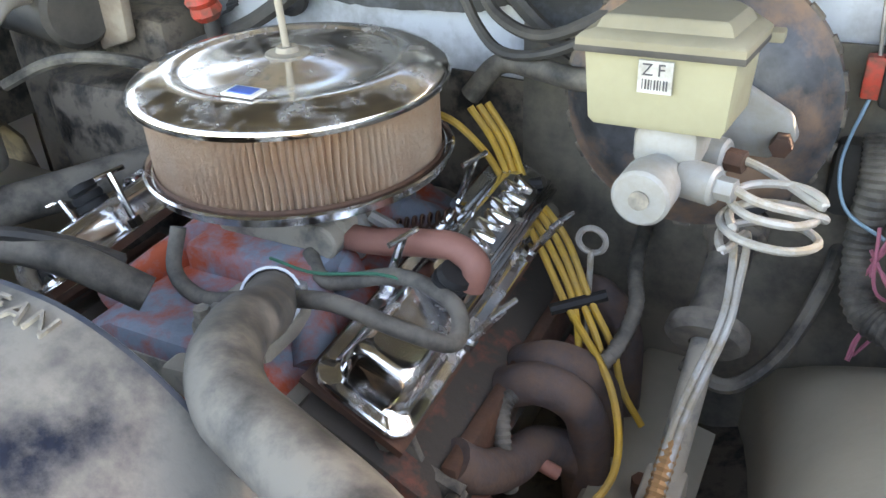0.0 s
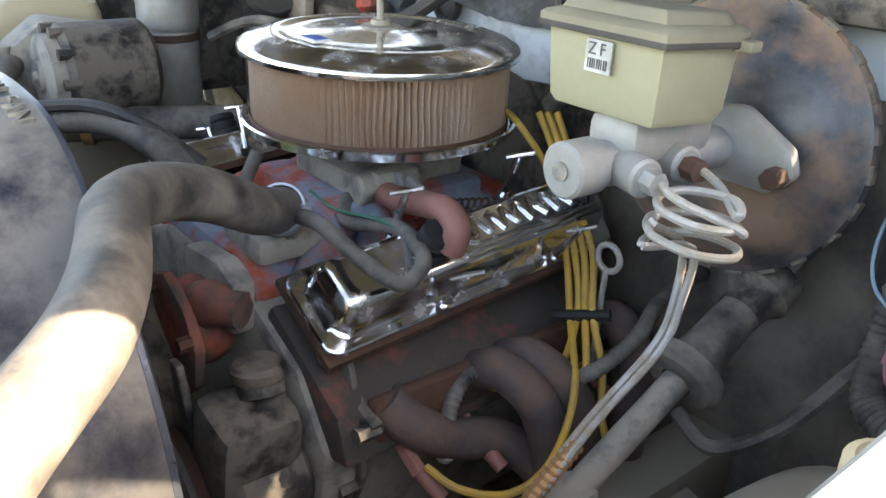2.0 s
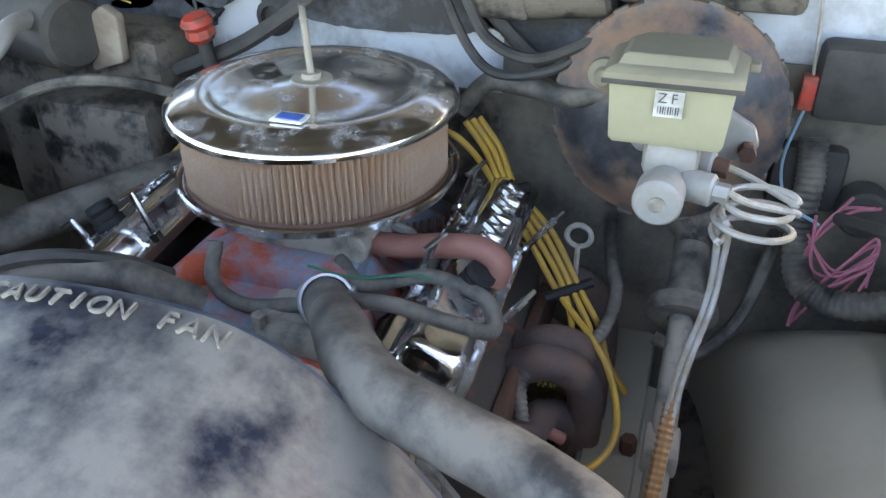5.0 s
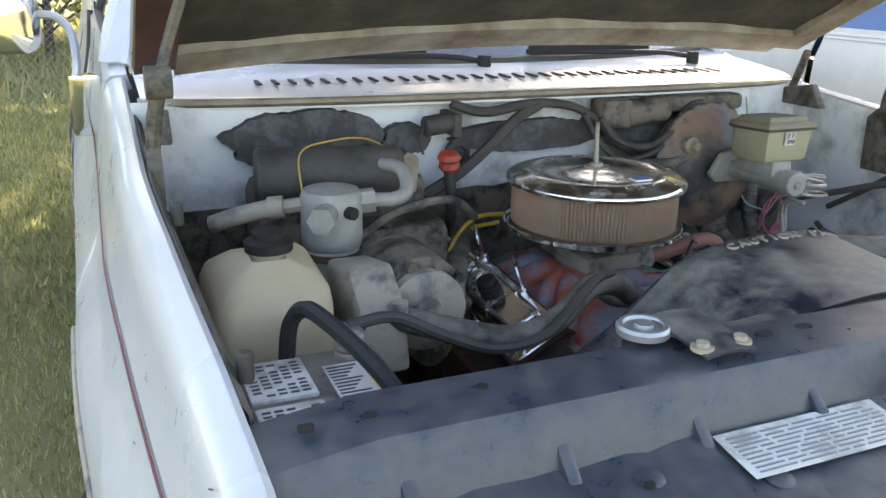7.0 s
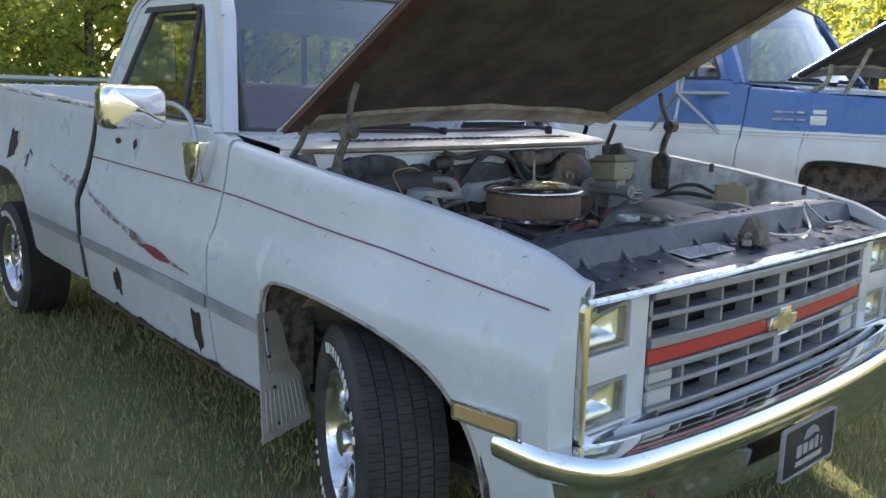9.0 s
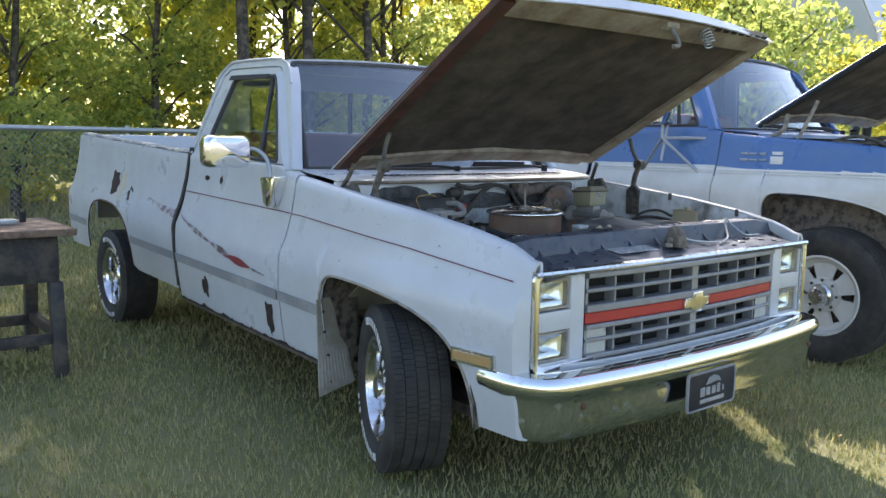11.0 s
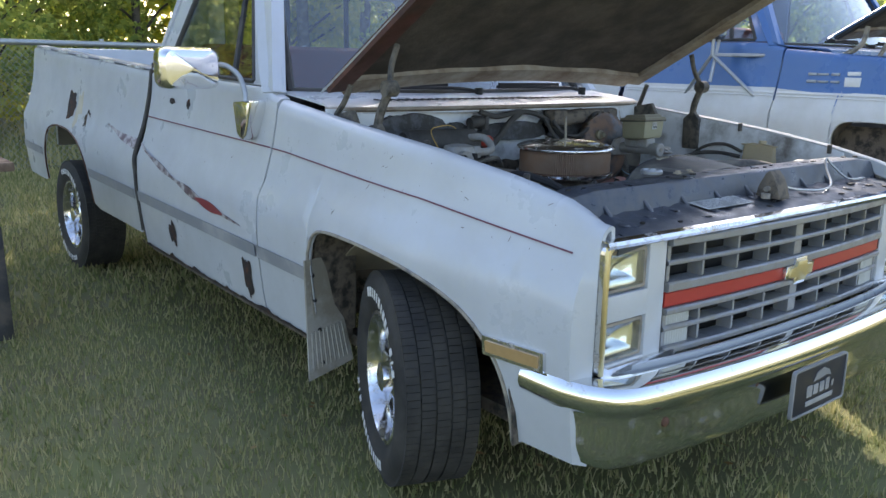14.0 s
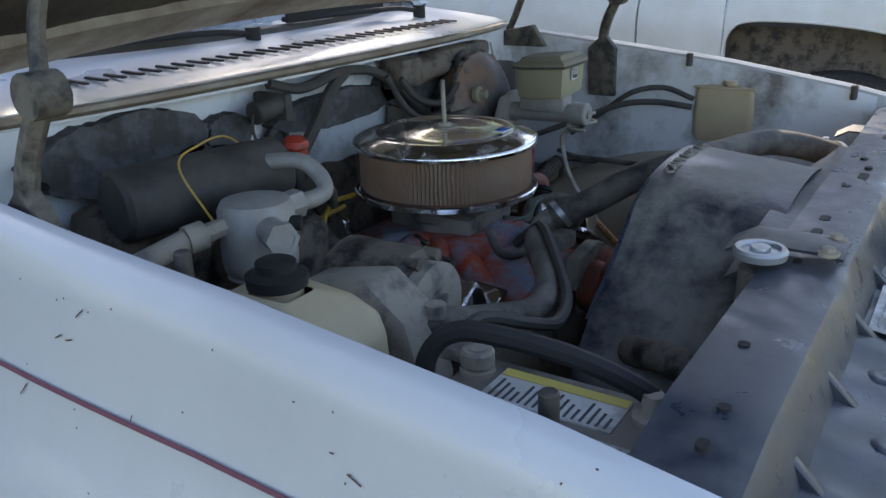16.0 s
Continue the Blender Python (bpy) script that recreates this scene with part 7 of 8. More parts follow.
tube(bm, [(-0.475, 0.866, 0.994), (-0.44, 0.86, 0.993), (-0.415, 0.862, 1.0), (-0.402, 0.885, 1.018), (-0.405, 0.92, 1.035), (-0.42, 0.98, 1.03)], 0.013, 14)
part("outlet_pipe", bm, M_ALU, acc, "bent aluminium outlet pipe")
bm = B()
cyl(bm, (-0.595, 0.89, 0.99), (-0.635, 0.90, 0.985), 0.013, 6)
cyl(bm, (-0.625, 0.897, 0.986), (-0.650, 0.905, 0.983), 0.020, 14)
tube(bm, [(-0.65, 0.905, 0.983), (-0.70, 0.92, 0.97), (-0.74, 0.95, 0.95)], 0.016, 10)
part("side_fitting", bm, M_DUSTMETAL, acc, "side fitting with a black hose")
bm = B()
cyl(bm, (-0.53, 0.83, 0.985), (-0.522, 0.815, 0.985), 0.011, 10)
part("switch", bm, M_BLACK, acc, "small black pressure switch")
# compressor
cp = thing("air_conditioning_compressor", "dusty round air-conditioning compressor", "compressor")
bm = B()
cyl(bm, (-0.475, 0.655, 0.865), (-0.475, 0.80, 0.865), 0.080, 36, bevel=0.010)
part("body", bm, M_GREASE, cp)
for k in range(10):
    a = 2 * math.pi * k / 10
    bm = B()
    cyl(bm, (-0.475 + 0.074 * math.cos(a), 0.645, 0.865 + 0.074 * math.sin(a)), (-0.475 + 0.074 * math.cos(a), 0.67, 0.865 + 0.074 * math.sin(a)), 0.009, 6)
    part("bolt", bm, M_GREASE, cp)
bm = B()
lathe(bm, [(0.066, 0), (0.066, 0.02), (0.050, 0.026), (0.026, 0.024), (0.024, 0.030), (0.010, 0.030), (0.008, 0.036), (0, 0.036)], (-0.475, 0.655, 0.865), (0, -1, 0), 36)
part("clutch", bm, M_DUSTMETAL, cp, "dusty clutch plate")
bm = B()
prism(bm, [(0.57, 0.80), (0.60, 0.90), (0.66, 0.945), (0.78, 0.92), (0.76, 0.80)], "x", -0.60, -0.525, 0.010)
cyl(bm, (-0.538, 0.594, 0.888), (-0.538, 0.594, 0.906), 0.014, 10)
part("bracket", bm, M_DUSTMETAL, cp, "grey mounting bracket")
# heater and evaporator box
hb = thing("evaporator_box", "black dusty evaporator case on the firewall", "case")
bm = B()
box(bm, -0.66, -0.30, 1.06, 1.20, 0.62, 0.98, 0.03)
box(bm, -0.50, -0.28, 0.98, 1.10, 0.60, 0.90, 0.03)
part("case", bm, M_GREASE, hb)
bm = B()
cyl(bm, (-0.66, 1.06, 1.000), (-0.385, 1.00, 1.000), 0.055, 28, bevel=0.008)
part("duct", bm, M_RUBBER, hb, "black round duct")
bm = B()
prism(bm, [(-0.40, 0.93), (-0.34, 0.95), (-0.335, 1.02), (-0.36, 1.035), (-0.40, 1.01)], "y", 1.03, 1.05, 0.006)
part("tan_bracket", bm, M_HOODFRAME, hb, "pale bent bracket")
pipe("yellow_wire", "thin yellow wire over the duct", "wire", [(-0.60, 0.92, 0.98), (-0.585, 1.0, 1.05), (-0.52, 1.03, 1.065), (-0.44, 1.06, 1.06), (-0.36, 1.10, 1.02)], 0.0018, M_YELLOW, 6)
pipe("thin_hose", "thin black hose beside the case", "hose", [(-0.50, 0.93, 0.90), (-0.42, 0.95, 0.935), (-0.33, 0.96, 0.95), (-0.26, 1.0, 0.93), (-0.20, 1.05, 0.88)], 0.009, M_HOSE, 8)
# firewall clutter
mo = thing("relay_can", "black relay can bolted to the firewall", "relay")
bm = B()
cyl(bm, (-0.275, 1.16, 1.058), (-0.205, 1.16, 1.066), 0.022, 18, bevel=0.003)
box(bm, -0.215, -0.195, 1.135, 1.22, 1.035, 1.085, 0.004)
tube(bm, [(-0.275, 1.16, 1.058), (-0.285, 1.155, 1.03), (-0.28, 1.15, 1.0)], 0.003, 6)
part("can", bm, M_RUBBER, mo)
rcp = thing("heater_pipe", "black heater pipe with a wrinkled red cap", "pipe")
bm = B()
tube(bm, [(-0.242, 1.10, 0.985), (-0.235, 1.10, 0.93), (-0.225, 1.12, 0.86)], 0.012, 10)
part("pipe", bm, M_RUBBER, rcp)
bm = B()
lathe(bm, [(0.016, -0.022), (0.024, -0.012), (0.021, 0.0), (0.026, 0.008), (0.020, 0.018), (0, 0.022)], (-0.243, 1.094, 0.995), (-0.1, -0.2, 1), 9)
part("red_cap", bm, M_RED, rcp, "wrinkled red rubber cap")
gr_ = thing("firewall_grommet", "round black grommet in the firewall", "grommet")
bm = B()
lathe(bm, [(0.030, 0), (0.030, 0.012), (0.02, 0.016), (0.018, 0.006), (0, 0.006)], (-0.175, 1.212, 0.985), (0, -1, 0), 20)
part("grommet", bm, M_RUBBER, gr_)
pipe("wiring_loom", "dark taped wiring loom along the firewall", "loom", [(-0.20, 1.19, 1.10), (-0.12, 1.18, 1.08), (0.0, 1.18, 1.095), (0.10, 1.18, 1.085), (0.17, 1.17, 1.05), (0.24, 1.16, 0.99), (0.30, 1.16, 0.95)], 0.011, M_RUBBER, 8)
pipe("wiring_loom", "dark taped wiring loom along the firewall", "loom", [(0.02, 1.18, 1.095), (-0.05, 1.17, 1.06), (-0.12, 1.15, 1.01), (-0.20, 1.13, 0.96), (-0.30, 1.10, 0.92)], 0.013, M_RUBBER, 8)
pipe("black_cable", "black cable arching before the booster", "cable", [(0.16, 1.14, 1.06), (0.20, 1.12, 1.01), (0.27, 1.10, 0.995), (0.35, 1.11, 1.03), (0.42, 1.15, 1.075), (0.52, 1.18, 1.09)], 0.008, M_RUBBER, 8)
pipe("black_cable", "black cable arching before the booster", "cable", [(0.12, 1.15, 1.07), (0.17, 1.13, 0.99), (0.22, 1.11, 0.965), (0.30, 1.10, 0.985), (0.36, 1.13, 1.03)], 0.007, M_RUBBER, 8)
wm = thing("wiper_motor", "dusty wiper motor and connectors on the firewall", "motor")
bm = B()
cyl(bm, (0.24, 1.17, 1.06), (0.36, 1.16, 1.075), 0.032, 20, bevel=0.006)
box(bm, 0.17, 0.25, 1.14, 1.21, 1.03, 1.10, 0.010)
box(bm, 0.36, 0.60, 1.16, 1.21, 1.06, 1.10, 0.012)
part("motor", bm, M_GREASE, wm)
jb = thing("fuse_connector", "dark fuse block connector on the firewall", "connector")
bm = B()
box(bm, 0.63, 0.73, 1.15, 1.21, 0.93, 1.03, 0.012)
box(bm, 0.60, 0.70, 1.18, 1.215, 0.78, 0.88, 0.014)
cyl(bm, (0.73, 1.15, 0.80), (0.73, 1.20, 0.80), 0.035, 20, bevel=0.005)
part("block", bm, M_RUBBER, jb)
rp = thing("wire_plug", "small red plastic wire plug", "plug")
bm = B()
box(bm, 0.613, 0.637, 1.158, 1.176, 0.940, 0.988, 0.003)
part("plug", bm, M_RED, rp)
pipe("green_wire", "thin grey-green wire hanging by the booster", "wire", [(0.625, 1.167, 0.985), (0.62, 1.16, 1.03), (0.615, 1.17, 1.09)], 0.0022, M_GREYLINE, 6)
pipe("blue_wire", "thin pale blue wire by the booster", "wire", [(0.625, 1.167, 0.945), (0.61, 1.15, 0.87), (0.625, 1.13, 0.82), (0.67, 1.11, 0.80)], 0.0022, mat("blue_wire", (0.22, 0.36, 0.45), 0.5), 6)
rngw = random.Random(9)
for k in range(6):
    a0 = rngw.uniform(0, 6)
    pts = [(0.70 + 0.045 * math.cos(a0 + q) + 0.01 * rngw.random(), 1.10 + 0.02 * rngw.random(), 0.80 - 0.02 * q + 0.05 * math.sin(a0 + 1.3 * q)) for q in range(7)]
    pipe("pink_wire", "thin tangled pink wire", "wire", pts, 0.0022, M_PINK, 6, 6, group="tangled pink wires")
pipe("brake_hose", "black rubber hose along the frame", "hose", [(0.63, 1.225, 0.73), (0.62, 1.15, 0.70), (0.59, 1.08, 0.64), (0.54, 1.04, 0.60), (0.48, 1.05, 0.61)], 0.010, M_HOSE, 8)
# frame side details
sb = thing("steering_box", "greasy steering gear box on the frame", "steering box")
bm = B()
box(bm, 0.44, 0.56, 0.46, 0.62, 0.40, 0.52, 0.025)
cyl(bm, (0.505, 0.70, 0.535), (0.503, 0.60, 0.48), 0.035, 20, bevel=0.006)
part("housing", bm, M_DUSTMETAL, sb)
ca = thing("control_arm_plate", "dusty steel shield beside the exhaust", "bracket")
bm = B()
sheet(bm, [[(x, y, 0.52 - 0.25 * (x - 0.40) - 0.06 * (y - 0.7)) for y in span(0.62, 1.10, 8)] for x in (0.41, 0.44, 0.49, 0.53)], 0.006)
part("plate", bm, M_INNER, ca)
for x, y in ((0.45, 0.72), (0.47, 0.92), (0.46, 0.66)):
    bm = B()
    cyl(bm, (x, y, 0.50), (x, y, 0.525), 0.012, 6)
    part("bolt", bm, M_RUST, ca)
# overflow bottle
ob_ = thing("coolant_bottle", "cream plastic coolant overflow bottle with a cap", "bottle")
bm = B()
rows = []
for z, k, q in ((0.830, 0.86, 0.9), (0.845, 0.98, 0.98), (0.915, 1.0, 1.0), (0.925, 0.92, 0.96), (0.955, 0.92, 0.96), (0.970, 0.84, 0.90), (0.976, 0.5, 0.5)):
    lp = rrect(-0.024 * k, 0.024 * k, -0.078 * q, 0.078 * q, 0.016 * k, 5)
    rows.append([(0.848 + a, 0.602 + b, z + 0.004) for a, b in lp + lp[:1]])
sheet(bm, rows)
bm.faces.new([bm.verts.new(p) for p in rows[-1][:-1]])
bm.faces.new([bm.verts.new(p) for p in rows[0][:-1]])
box(bm, 0.824, 0.872, 0.522, 0.682, 0.970, 0.975, 0.002)
part("tank", bm, M_BOTTLE, ob_)
bm = B()
lathe(bm, [(0.020, 0.970), (0.020, 0.981), (0.016, 0.983), (0.014, 0.978), (0, 0.978)], (0.846, 0.592, 0.010), (0, 0, 1), 24)
part("cap", bm, M_BOTTLE, ob_, "cream round cap")
pipe("overflow_tube", "thin black overflow tube", "hose", [(0.82, 0.68, 0.92), (0.80, 0.77, 0.93), (0.78, 0.86, 0.92), (0.74, 0.96, 0.88), (0.68, 1.06, 0.84)], 0.008, M_RUBBER, 8)
pipe("overflow_tube", "thin black overflow tube", "hose", [(0.83, 0.68, 0.94), (0.825, 0.76, 0.965), (0.80, 0.84, 0.95), (0.79, 0.92, 0.89), (0.77, 1.0, 0.83)], 0.007, M_RUBBER, 8)

pipe("wheelhouse_cable", "black cable lying over the wheelhouse", "cable", [(0.80, 1.05, 0.77), (0.76, 0.98, 0.768), (0.74, 0.86, 0.772), (0.735, 0.72, 0.772), (0.745, 0.55, 0.767), (0.76, 0.40, 0.728)], 0.007, M_HOSE, 8)


# ---- blue pickup ----
blue = thing("pickup_truck", "tall blue and white pickup truck with its hood raised", "pickup truck")
BX, BY, BZ = 3.17, -0.16, 0.275
PB, HdB, hoodb = pickup(blue, (BX, BY, BZ), 0.0, M_BLUE, M_CREAM, 0.865, "steel", M_HOODIN, M_BLACK, False)
for sx, so in ((-0.93, -1), (0.93, 1)):
    wheel(blue, (BX + sx, 0.52, 0.41), 0.415, 0.25, 0.240, 0, "steel", so)
    wheel(blue, (BX + sx, 3.56, 0.41), 0.415, 0.25, 0.240, 0, "steel", so)
bm = B()
for z, w in ((0.878, 0.012), (0.858, 0.006)):
    rows = [[PB(-(side_x(y, zz) + 0.004), y, zz) for zz in (z - w / 2, z + w / 2)] for y in span(0.03, 1.49, 20)]
    sheet(bm, rows, 0.003)
    rows = [[PB(-(side_x(y, zz) + 0.004), y, zz) for zz in (z - w / 2, z + w / 2)] for y in span(1.51, 2.59, 10)]
    sheet(bm, rows, 0.003)
part("side_moulding", bm, M_WHITEPRINT, blue, "white double side moulding")
for y, z, w, h in ((1.30, 0.985, 0.05, 0.03), (1.24, 0.985, 0.06, 0.022), (1.17, 0.985, 0.045, 0.03), (1.30, 0.945, 0.055, 0.032), (1.235, 0.945, 0.06, 0.022), (1.165, 0.945, 0.05, 0.022)):
    bm = B()
    box(bm, BX - side_x(y, z) - 0.010, BX - side_x(y, z) + 0.01, y + BY - w / 2, y + BY + w / 2, z + BZ - h / 4, z + BZ + h / 4, 0.002)
    part("fender_badge", bm, M_GALV, blue, "small bright fender badge shape")
for z, w, h in ((0.99, 0.07, 0.022), (0.945, 0.085, 0.05)):
    y = 1.07
    bm = B()
    box(bm, BX - side_x(y, z) - 0.010, BX - side_x(y, z) + 0.01, y + BY - w / 2, y + BY + w / 2, z + BZ - h / 2, z + BZ + h / 2, 0.003)
    part("fender_badge", bm, M_WHITEPRINT, blue, "pale square fender badge")
# towing mirror on struts
bm = B()
for a, b in (((2.20, 1.72, 1.50), (2.13, 1.72, 1.20)), ((2.13, 1.72, 1.36), (2.26, 1.36, 1.02)), ((2.13, 1.72, 1.36), (2.26, 2.05, 1.02)), ((2.13, 1.72, 1.36), (2.28, 1.45, 1.36)), ((2.13, 1.72, 1.36), (2.13, 1.72, 1.75))):
    tube(bm, [a, b], 0.011, 8)
part("mirror_strut", bm, M_GALV, blue, "bright mirror struts")
bm = B()
prism(bm, rrect(2.02, 2.20, 1.45, 1.74, 0.03), "y", 1.68, 1.74, 0.01)
part("door_mirror", bm, M_CHROME, blue, "tall chromed towing mirror")
bm = B()
tube(bm, [(2.27, 1.50, 1.36), (2.27, 1.66, 1.36)], 0.014, 8)
part("door_handle", bm, M_GALV, blue, "chromed door handle")
# engine bay under the blue hood
rng = random.Random(4)
for k in range(14):
    x, y, z = BX + rng.uniform(-0.7, 0.5), rng.uniform(0.15, 1.0), rng.uniform(1.05, 1.25)
    bm = B()
    box(bm, x - 0.07, x + 0.07, y - 0.06, y + 0.06, z - 0.3, z, 0.02, None)
    part("engine_unit", bm, M_GREASE, blue, "dark engine accessory")
bm = B()
box(bm, BX - 0.84, BX + 0.84, 0.05, 1.05, 0.6, 0.98, 0)
part("engine", bm, M_GREASE, blue, "dark dirty engine under the raised hood")
for s in (-1, 1):
    bm = B()
    tube(bm, [(BX + s * 0.80, 0.86, 1.33), (BX + s * 0.80, 0.80, 1.45), (BX + s * 0.78, 0.74, 1.60)], 0.013, 6)
    tube(bm, [(BX + s * 0.80, 1.05, 1.36), (BX + s * 0.80, 0.95, 1.42), (BX + s * 0.79, 0.93, 1.52)], 0.015, 6)
    part("hood_hinge", bm, M_DUSTMETAL, blue, "hood hinge arm")
for k in range(7):
    bm = B()
    tube(bm, [(BX - 0.75 + 0.2 * k, 0.9, 1.28), (BX - 0.7 + 0.2 * k, 0.6, 1.34 + 0.04 * (k % 2)), (BX - 0.65 + 0.2 * k, 0.3, 1.25)], 0.012, 6)
    part("engine_hose", bm, M_HOSE, blue, "black engine hose")

# ---- dark truck farther off: only its window and rack show ----
far = thing("parked_truck", "dark truck parked beyond the blue pickup", "truck")
bm = B()
prism(bm, [(-1.0, 0.5), (-1.0, 1.15), (0.6, 1.2), (1.0, 1.85), (2.8, 1.85), (3.1, 1.2), (5.0, 1.15), (5.0, 0.5)], "x", 9.0, 10.8, 0.05)
part("body", bm, mat("dark_grey_paint", (0.06, 0.065, 0.075), 0.35, var=0.1, bump=0), far)
bm = B()
prism(bm, [(0.75, 1.25), (1.1, 1.78), (2.7, 1.78), (2.9, 1.25)], "x", 8.985, 8.999)
part("window", bm, M_LENS, far, "side window glass")
for y in (-0.1, 3.9):
    bm = B()
    lathe(bm, [(0.0, 0.12), (0.2, 0.12), (0.36, 0.1), (0.38, 0.0), (0.36, -0.1), (0, -0.1)], (9.0, y, 0.38), (-1, 0, 0), 28)
    part("wheel", bm, M_TYRE, far, "dark wheel")
rack = thing("roll_bar", "black tubular roll bar standing behind the blue truck", "roll bar")
bm = B()
for a, b in (((7.0, 2.5, 0), (7.0, 2.5, 2.15)), ((7.0, 2.5, 2.15), (8.3, 2.2, 2.15)), ((8.3, 2.2, 2.15), (8.3, 2.2, 0)), ((7.0, 2.5, 2.15), (6.7, 2.5, 1.5)), ((6.7, 2.5, 1.5), (6.7, 2.5, 0))):
    tube(bm, [a, b], 0.05, 8)
part("bar", bm, M_BLACK, rack)

# ---- work table ----
table = thing("work_table", "black wooden work table with a drawer, standing on the grass", "table")
bm = B()
box(bm, -2.75, -1.52, 2.80, 3.55, 0.775, 0.815, 0.006)
part("tabletop", bm, M_TABLETOP, table, "worn brown wooden table top")
bm = B()
box(bm, -2.70, -1.60, 2.88, 3.48, 0.52, 0.773, 0.004)
part("drawer_case", bm, M_TABLE, table)
bm = B()
box(bm, -1.603, -1.585, 2.93, 3.43, 0.55, 0.75, 0.005)
dr = part("drawer", bm, M_TABLE, table)
bm = B()
cyl(bm, (-1.585, 3.18, 0.65), (-1.555, 3.18, 0.65), 0.016, 12, bevel=0.004)
part("knob", bm, M_GREASE, dr, "dark drawer knob")
for x in (-2.66, -1.62):
    for y in (2.90, 3.46):
        bm = B()
        prism(bm, [(y - 0.035, 0.52), (y + 0.035, 0.52), (y + (0.03 if y > 3 else -0.03) * 2 + 0.03, 0), (y + (0.03 if y > 3 else -0.03) * 2 - 0.03, 0)], "x", x - 0.035, x + 0.035, 0.004)
        part("leg", bm, M_TABLE, table)
for y in (2.88, 3.48):
    bm = B()
    box(bm, -2.66, -1.62, y - 0.02, y + 0.02, 0.18, 0.24, 0.004)
    part("stretcher", bm, M_TABLE, table)
bm = B()
box(bm, -1.64, -1.60, 2.88, 3.48, 0.20, 0.26, 0.004)
part("stretcher", bm, M_TABLE, table)
clut = thing("hose_fitting", "small grey plastic fitting on the table", "fitting")
bm = B()
box(bm, -1.86, -1.74, 3.14, 3.24, 0.815, 0.845, 0.006)
cyl(bm, (-1.84, 3.19, 0.845), (-1.84, 3.19, 0.89), 0.018, 12, bevel=0.003)
part("body", bm, M_GALV, clut)
can = thing("small_can", "small dark can on the table", "can")
bm = B()
cyl(bm, (-1.68, 3.30, 0.815), (-1.68, 3.30, 0.875), 0.018, 14, bevel=0.003)
part("body", bm, M_BLACK, can)

# ---- fence ----
fence = thing("fence", "galvanised chain-link fence with a steel top rail", "fence")
FY = 9.0
bm = B()
tube(bm, [(-16, FY, 1.42), (20, FY, 1.42)], 0.035, 10)
part("top_rail", bm, M_GALV, fence)
for k in range(13):
    bm = B()
    x = -15.4 + k * 2.7
    cyl(bm, (x, FY + 0.04, -0.02), (x, FY + 0.04, 1.48), 0.03, 10)
    part("post", bm, M_GALV, fence)
bm = B()
for s in (-1, 1):
    for k in range(-260, 320):
        x = k * 0.07
        a, b = (x, FY, 0.02), (x + s * 1.38, FY, 1.40)
        d = Vector((0.0011, 0, 0.0011 * -s))
        bm.faces.new([bm.verts.new(Vector(p) + q) for p, q in ((a, -d), (b, -d), (b, d), (a, d))])
tagged(part("mesh_wire", bm, M_GALV, fence, "woven wire mesh", smooth=False), kind="stuff")


# ---- trees ----
def leaves(bm_pts, count, blobs, size, seed):
    rng = np.random.default_rng(seed)
    w = np.array([b[3] ** 2.2 for b in blobs])
    pick = rng.choice(len(blobs), count, p=w / w.sum())
    c = np.array([b[:3] for b in blobs])[pick]
    r = np.array([b[3] for b in blobs])[pick]
    d = rng.normal(size=(count, 3))
    d /= np.linalg.norm(d, axis=1)[:, None]
    p = c + d * (r * rng.uniform(0.35, 1.0, count) ** 0.5)[:, None] * np.array([1, 1, 0.75])
    u = rng.normal(size=(count, 3))
    u /= np.linalg.norm(u, axis=1)[:, None]
    v = np.cross(u, rng.normal(size=(count, 3)))
    v /= np.linalg.norm(v, axis=1)[:, None]
    s = size * rng.uniform(0.6, 1.3, count)[:, None]
    return np.stack([p - u * s, p + v * s * 0.55, p + u * s, p - v * s * 0.55], 1)


def quads(name, v, material, parent, label=""):
    n = len(v)
    me = bpy.data.meshes.new(name)
    me.vertices.add(n * 4)
    me.vertices.foreach_set("co", v.reshape(-1))
    me.loops.add(n * 4)
    me.loops.foreach_set("vertex_index", np.arange(n * 4))
    me.polygons.add(n)
    me.polygons.foreach_set("loop_start", np.arange(n) * 4)
    me.update()
    me.materials.append(material)
    ob = new(name, me)
    ob.parent = parent
    if label:
        ob["label"] = label
    return ob


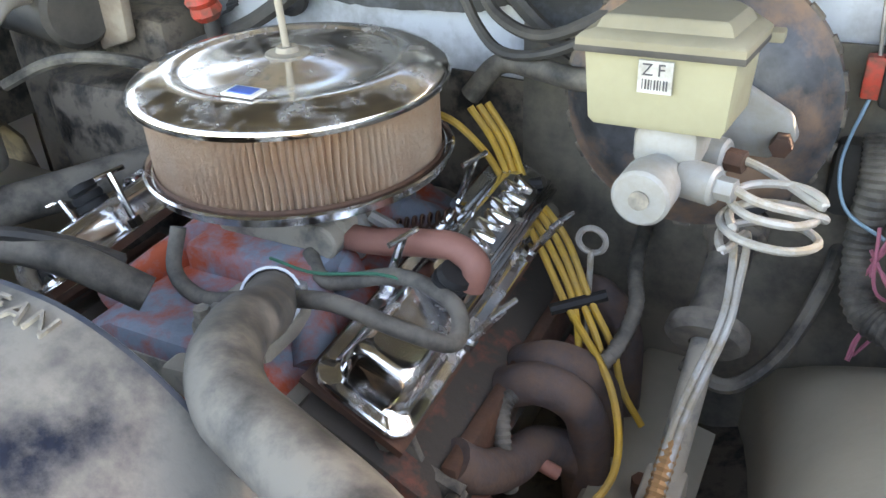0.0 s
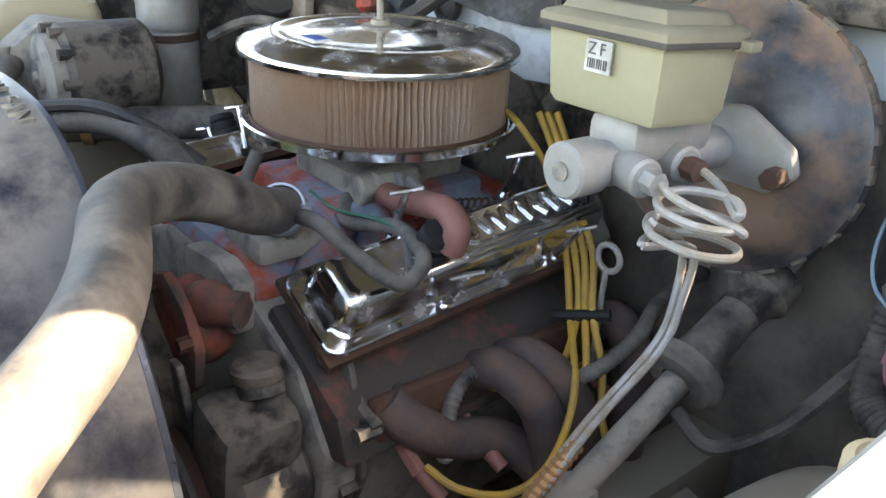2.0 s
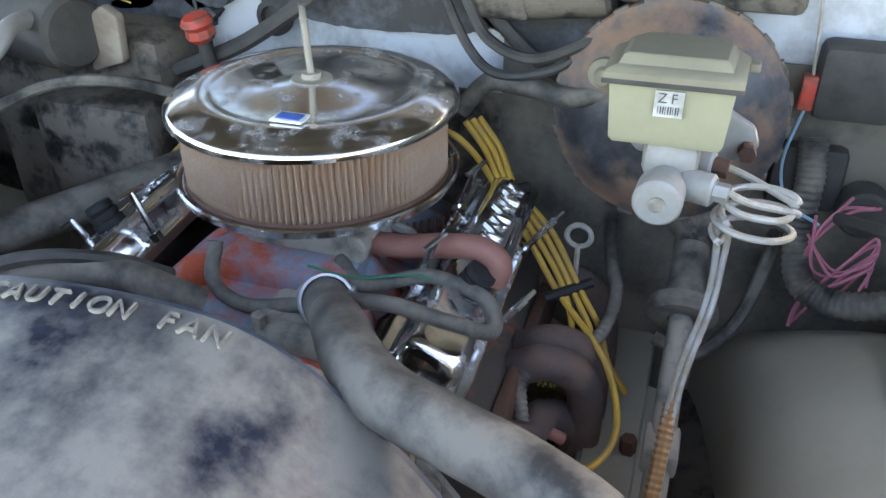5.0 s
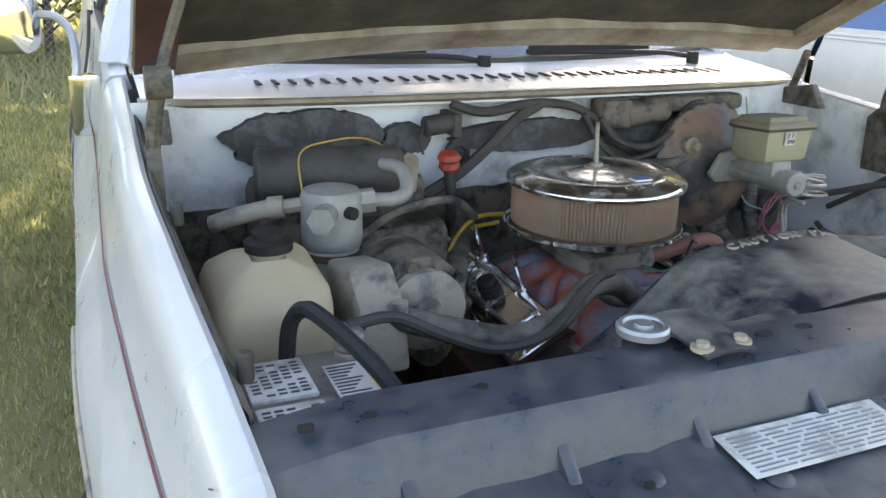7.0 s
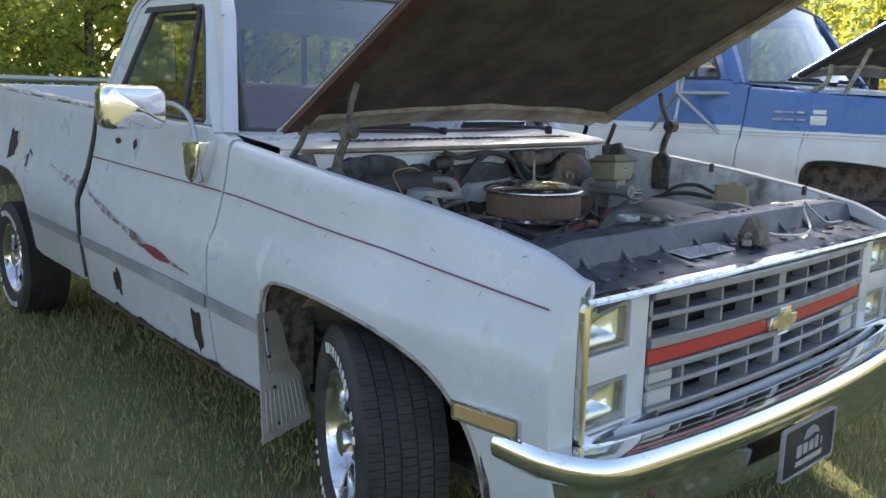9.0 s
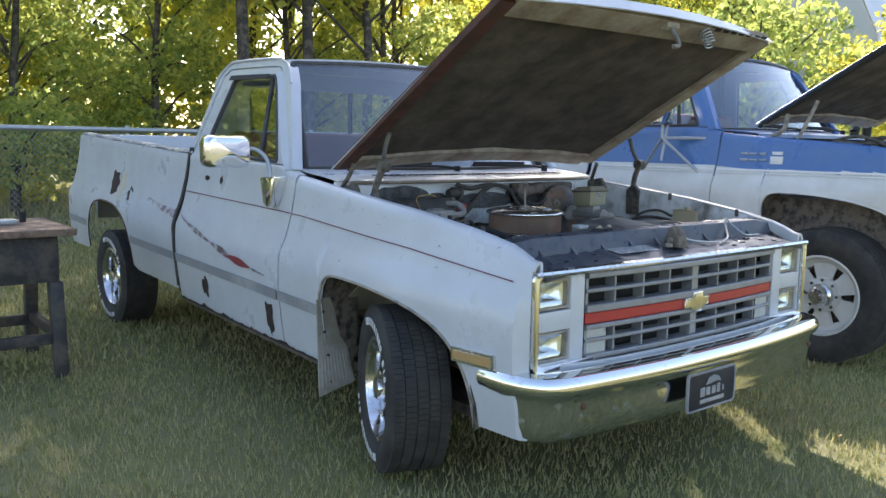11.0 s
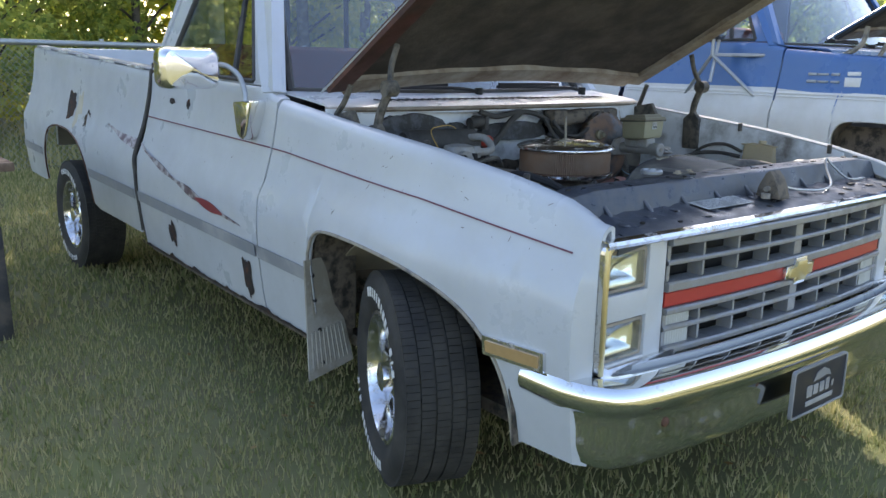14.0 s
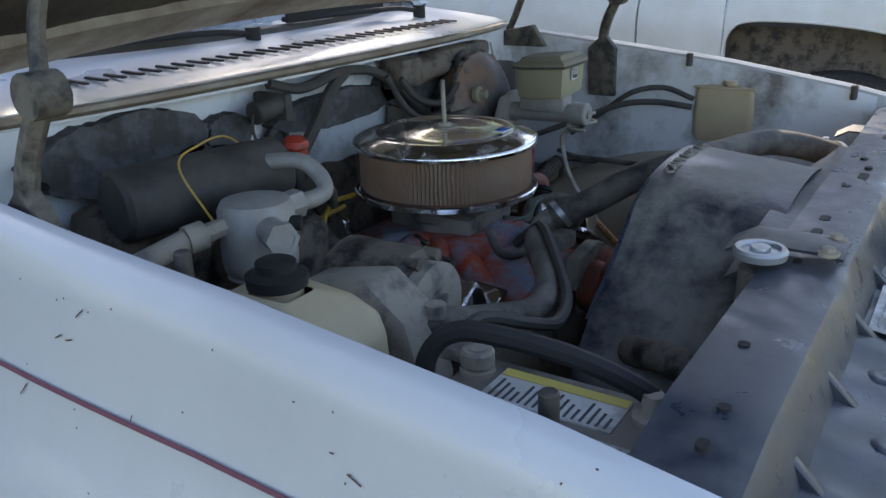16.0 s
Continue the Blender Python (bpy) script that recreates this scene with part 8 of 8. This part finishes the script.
def tree(x, y, h, trunk_r, crown_lo, spread, count, material, seed, label, lean=0.0, size=0.07):
    rng = random.Random(seed)
    t = thing("tree", label, "tree")
    bm = B()
    top = (x + lean * h, y, h * 0.9)
    tube(bm, [(x, y, -0.05), (x + lean * h * 0.25 + rng.uniform(-.1, .1), y, h * 0.3), (x + lean * h * 0.6 + rng.uniform(-.2, .2), y + rng.uniform(-.2, .2), h * 0.6), top], (trunk_r, trunk_r * 0.25), 10, 6)
    blobs = []
    nb = 15
    for k in range(nb):
        z = crown_lo + (h - crown_lo) * (k + 0.5) / nb
        f = (z - crown_lo) / (h - crown_lo)
        reach = spread * (0.55 + 0.6 * math.sin(math.pi * min(1, 0.2 + 0.8 * f)))
        for q in range(2):
            a = rng.uniform(0, 6.283)
            rr = reach * rng.uniform(0.35, 1.0)
            bx, by, bz = x + lean * z + rr * math.cos(a), y + rr * math.sin(a), z + rng.uniform(-0.2, 0.3)
            z0 = max(0.4, z - rr * 0.7)
            tube(bm, [(x + lean * z0, y, z0), ((x + lean * z + bx) / 2, (y + by) / 2, (z0 + bz) / 2 + 0.12), (bx, by, bz)], (trunk_r * 0.3, 0.012), 6, 4)
            blobs.append((bx, by, bz, spread * rng.uniform(0.28, 0.55)))
    part("trunk", bm, M_BARK, t, "grey bark trunk and limbs")
    quads("crown", leaves(None, count, blobs, size, seed), material, t, "loose leafy crown")
    return t


rng = random.Random(8)
for k in range(15):
    x = -7.0 + k * 1.9 + rng.uniform(-0.5, 0.5)
    y = rng.uniform(11.0, 13.5)
    tree(x, y, rng.uniform(5.5, 8), rng.uniform(0.06, 0.10), rng.uniform(0.5, 1.0), rng.uniform(1.2, 1.7), 13000, M_LEAF if k % 3 else M_LEAFYELLOW, 20 + k, "leafy green bushy tree behind the fence" if k % 3 else "yellow-green bushy tree behind the fence", 0, 0.058)
for k in range(14):
    x = -12.0 + k * 3.0 + rng.uniform(-0.5, 0.5)
    tree(x, rng.uniform(16, 19), rng.uniform(7, 9), 0.12, 0.4, 2.4, 13000, M_LEAF if k % 2 else M_LEAFYELLOW, 60 + k, "dense green tree at the back of the lot", 0, 0.11)
for x, y, ln, r, hh in ((3.15, 10.4, 0.0, 0.12, 13), (4.32, 10.4, 0.0, 0.11, 13), (5.25, 10.4, 0.04, 0.10, 9)):
    tree(x, y, hh, r, 4.2, 2.4, 6000, M_LEAF, int(x * 10), "tall tree with a rough grey trunk", ln, 0.09)
# yellow bushes by the shelter
tree(16.5, 5.6, 4.2, 0.08, 1.0, 1.3, 4500, M_LEAFYELLOW, 91, "yellow autumn bush beside the white shelter", 0, 0.08)
tree(10.5, 6.0, 3.6, 0.08, 0.6, 1.5, 6000, M_LEAF, 92, "green willow bush behind the blue truck", 0, 0.07)
tree(20.0, 8.6, 4.0, 0.1, 0.8, 1.6, 4500, M_LEAFYELLOW, 93, "yellow autumn tree by the lot edge", 0, 0.1)

# ---- white shelter ----
shel = thing("storage_shelter", "white fabric storage shelter with a rounded roof and ribs", "shelter")
prof = [(-2.6, 0), (-2.6, 2.6), (-2.4, 3.6), (-1.7, 4.6), (-0.8, 5.1), (0, 5.2), (0.8, 5.1), (1.7, 4.6), (2.4, 3.6), (2.6, 2.6), (2.6, 0)]
SM = Matrix.Translation((25.0, 12.6, 0)) @ Matrix.Rotation(radians(-98), 4, "Z") @ Matrix.Diagonal((0.95, 1, 1.35, 1))
bm = B()
rows = []
for i in range(41):
    y = i * 0.2
    k = 1 + 0.008 * math.cos(i * 2 * math.pi / 5)
    rows.append([SM @ Vector((a * k, y, b * k)) for a, b in prof])
sheet(bm, rows, 0.02)
part("cover", bm, M_TARP, shel)
bm = B()
prism(bm, prof, "y", -0.02, 0.0, 0, 0, SM)
part("end_wall", bm, M_TARP, shel)

# dry leaves on the grass
rng = np.random.default_rng(6)
v = leaves(None, 260, [(-1.6, 0.0, 0.0, 2.2), (1.0, -0.8, 0.0, 1.4)], 0.02, 6)
v[:, :, 2] = 0.02 + 0.25 * (v[:, :, 2] - v[:, :, 2].mean(axis=1)[:, None]) + rng.uniform(0, 0.01, (len(v), 1))
dl = quads("fallen_leaves", v, M_DRYLEAF, None)
tagged(dl, "scattered dry brown leaves on the grass", "leaves", kind="stuff")
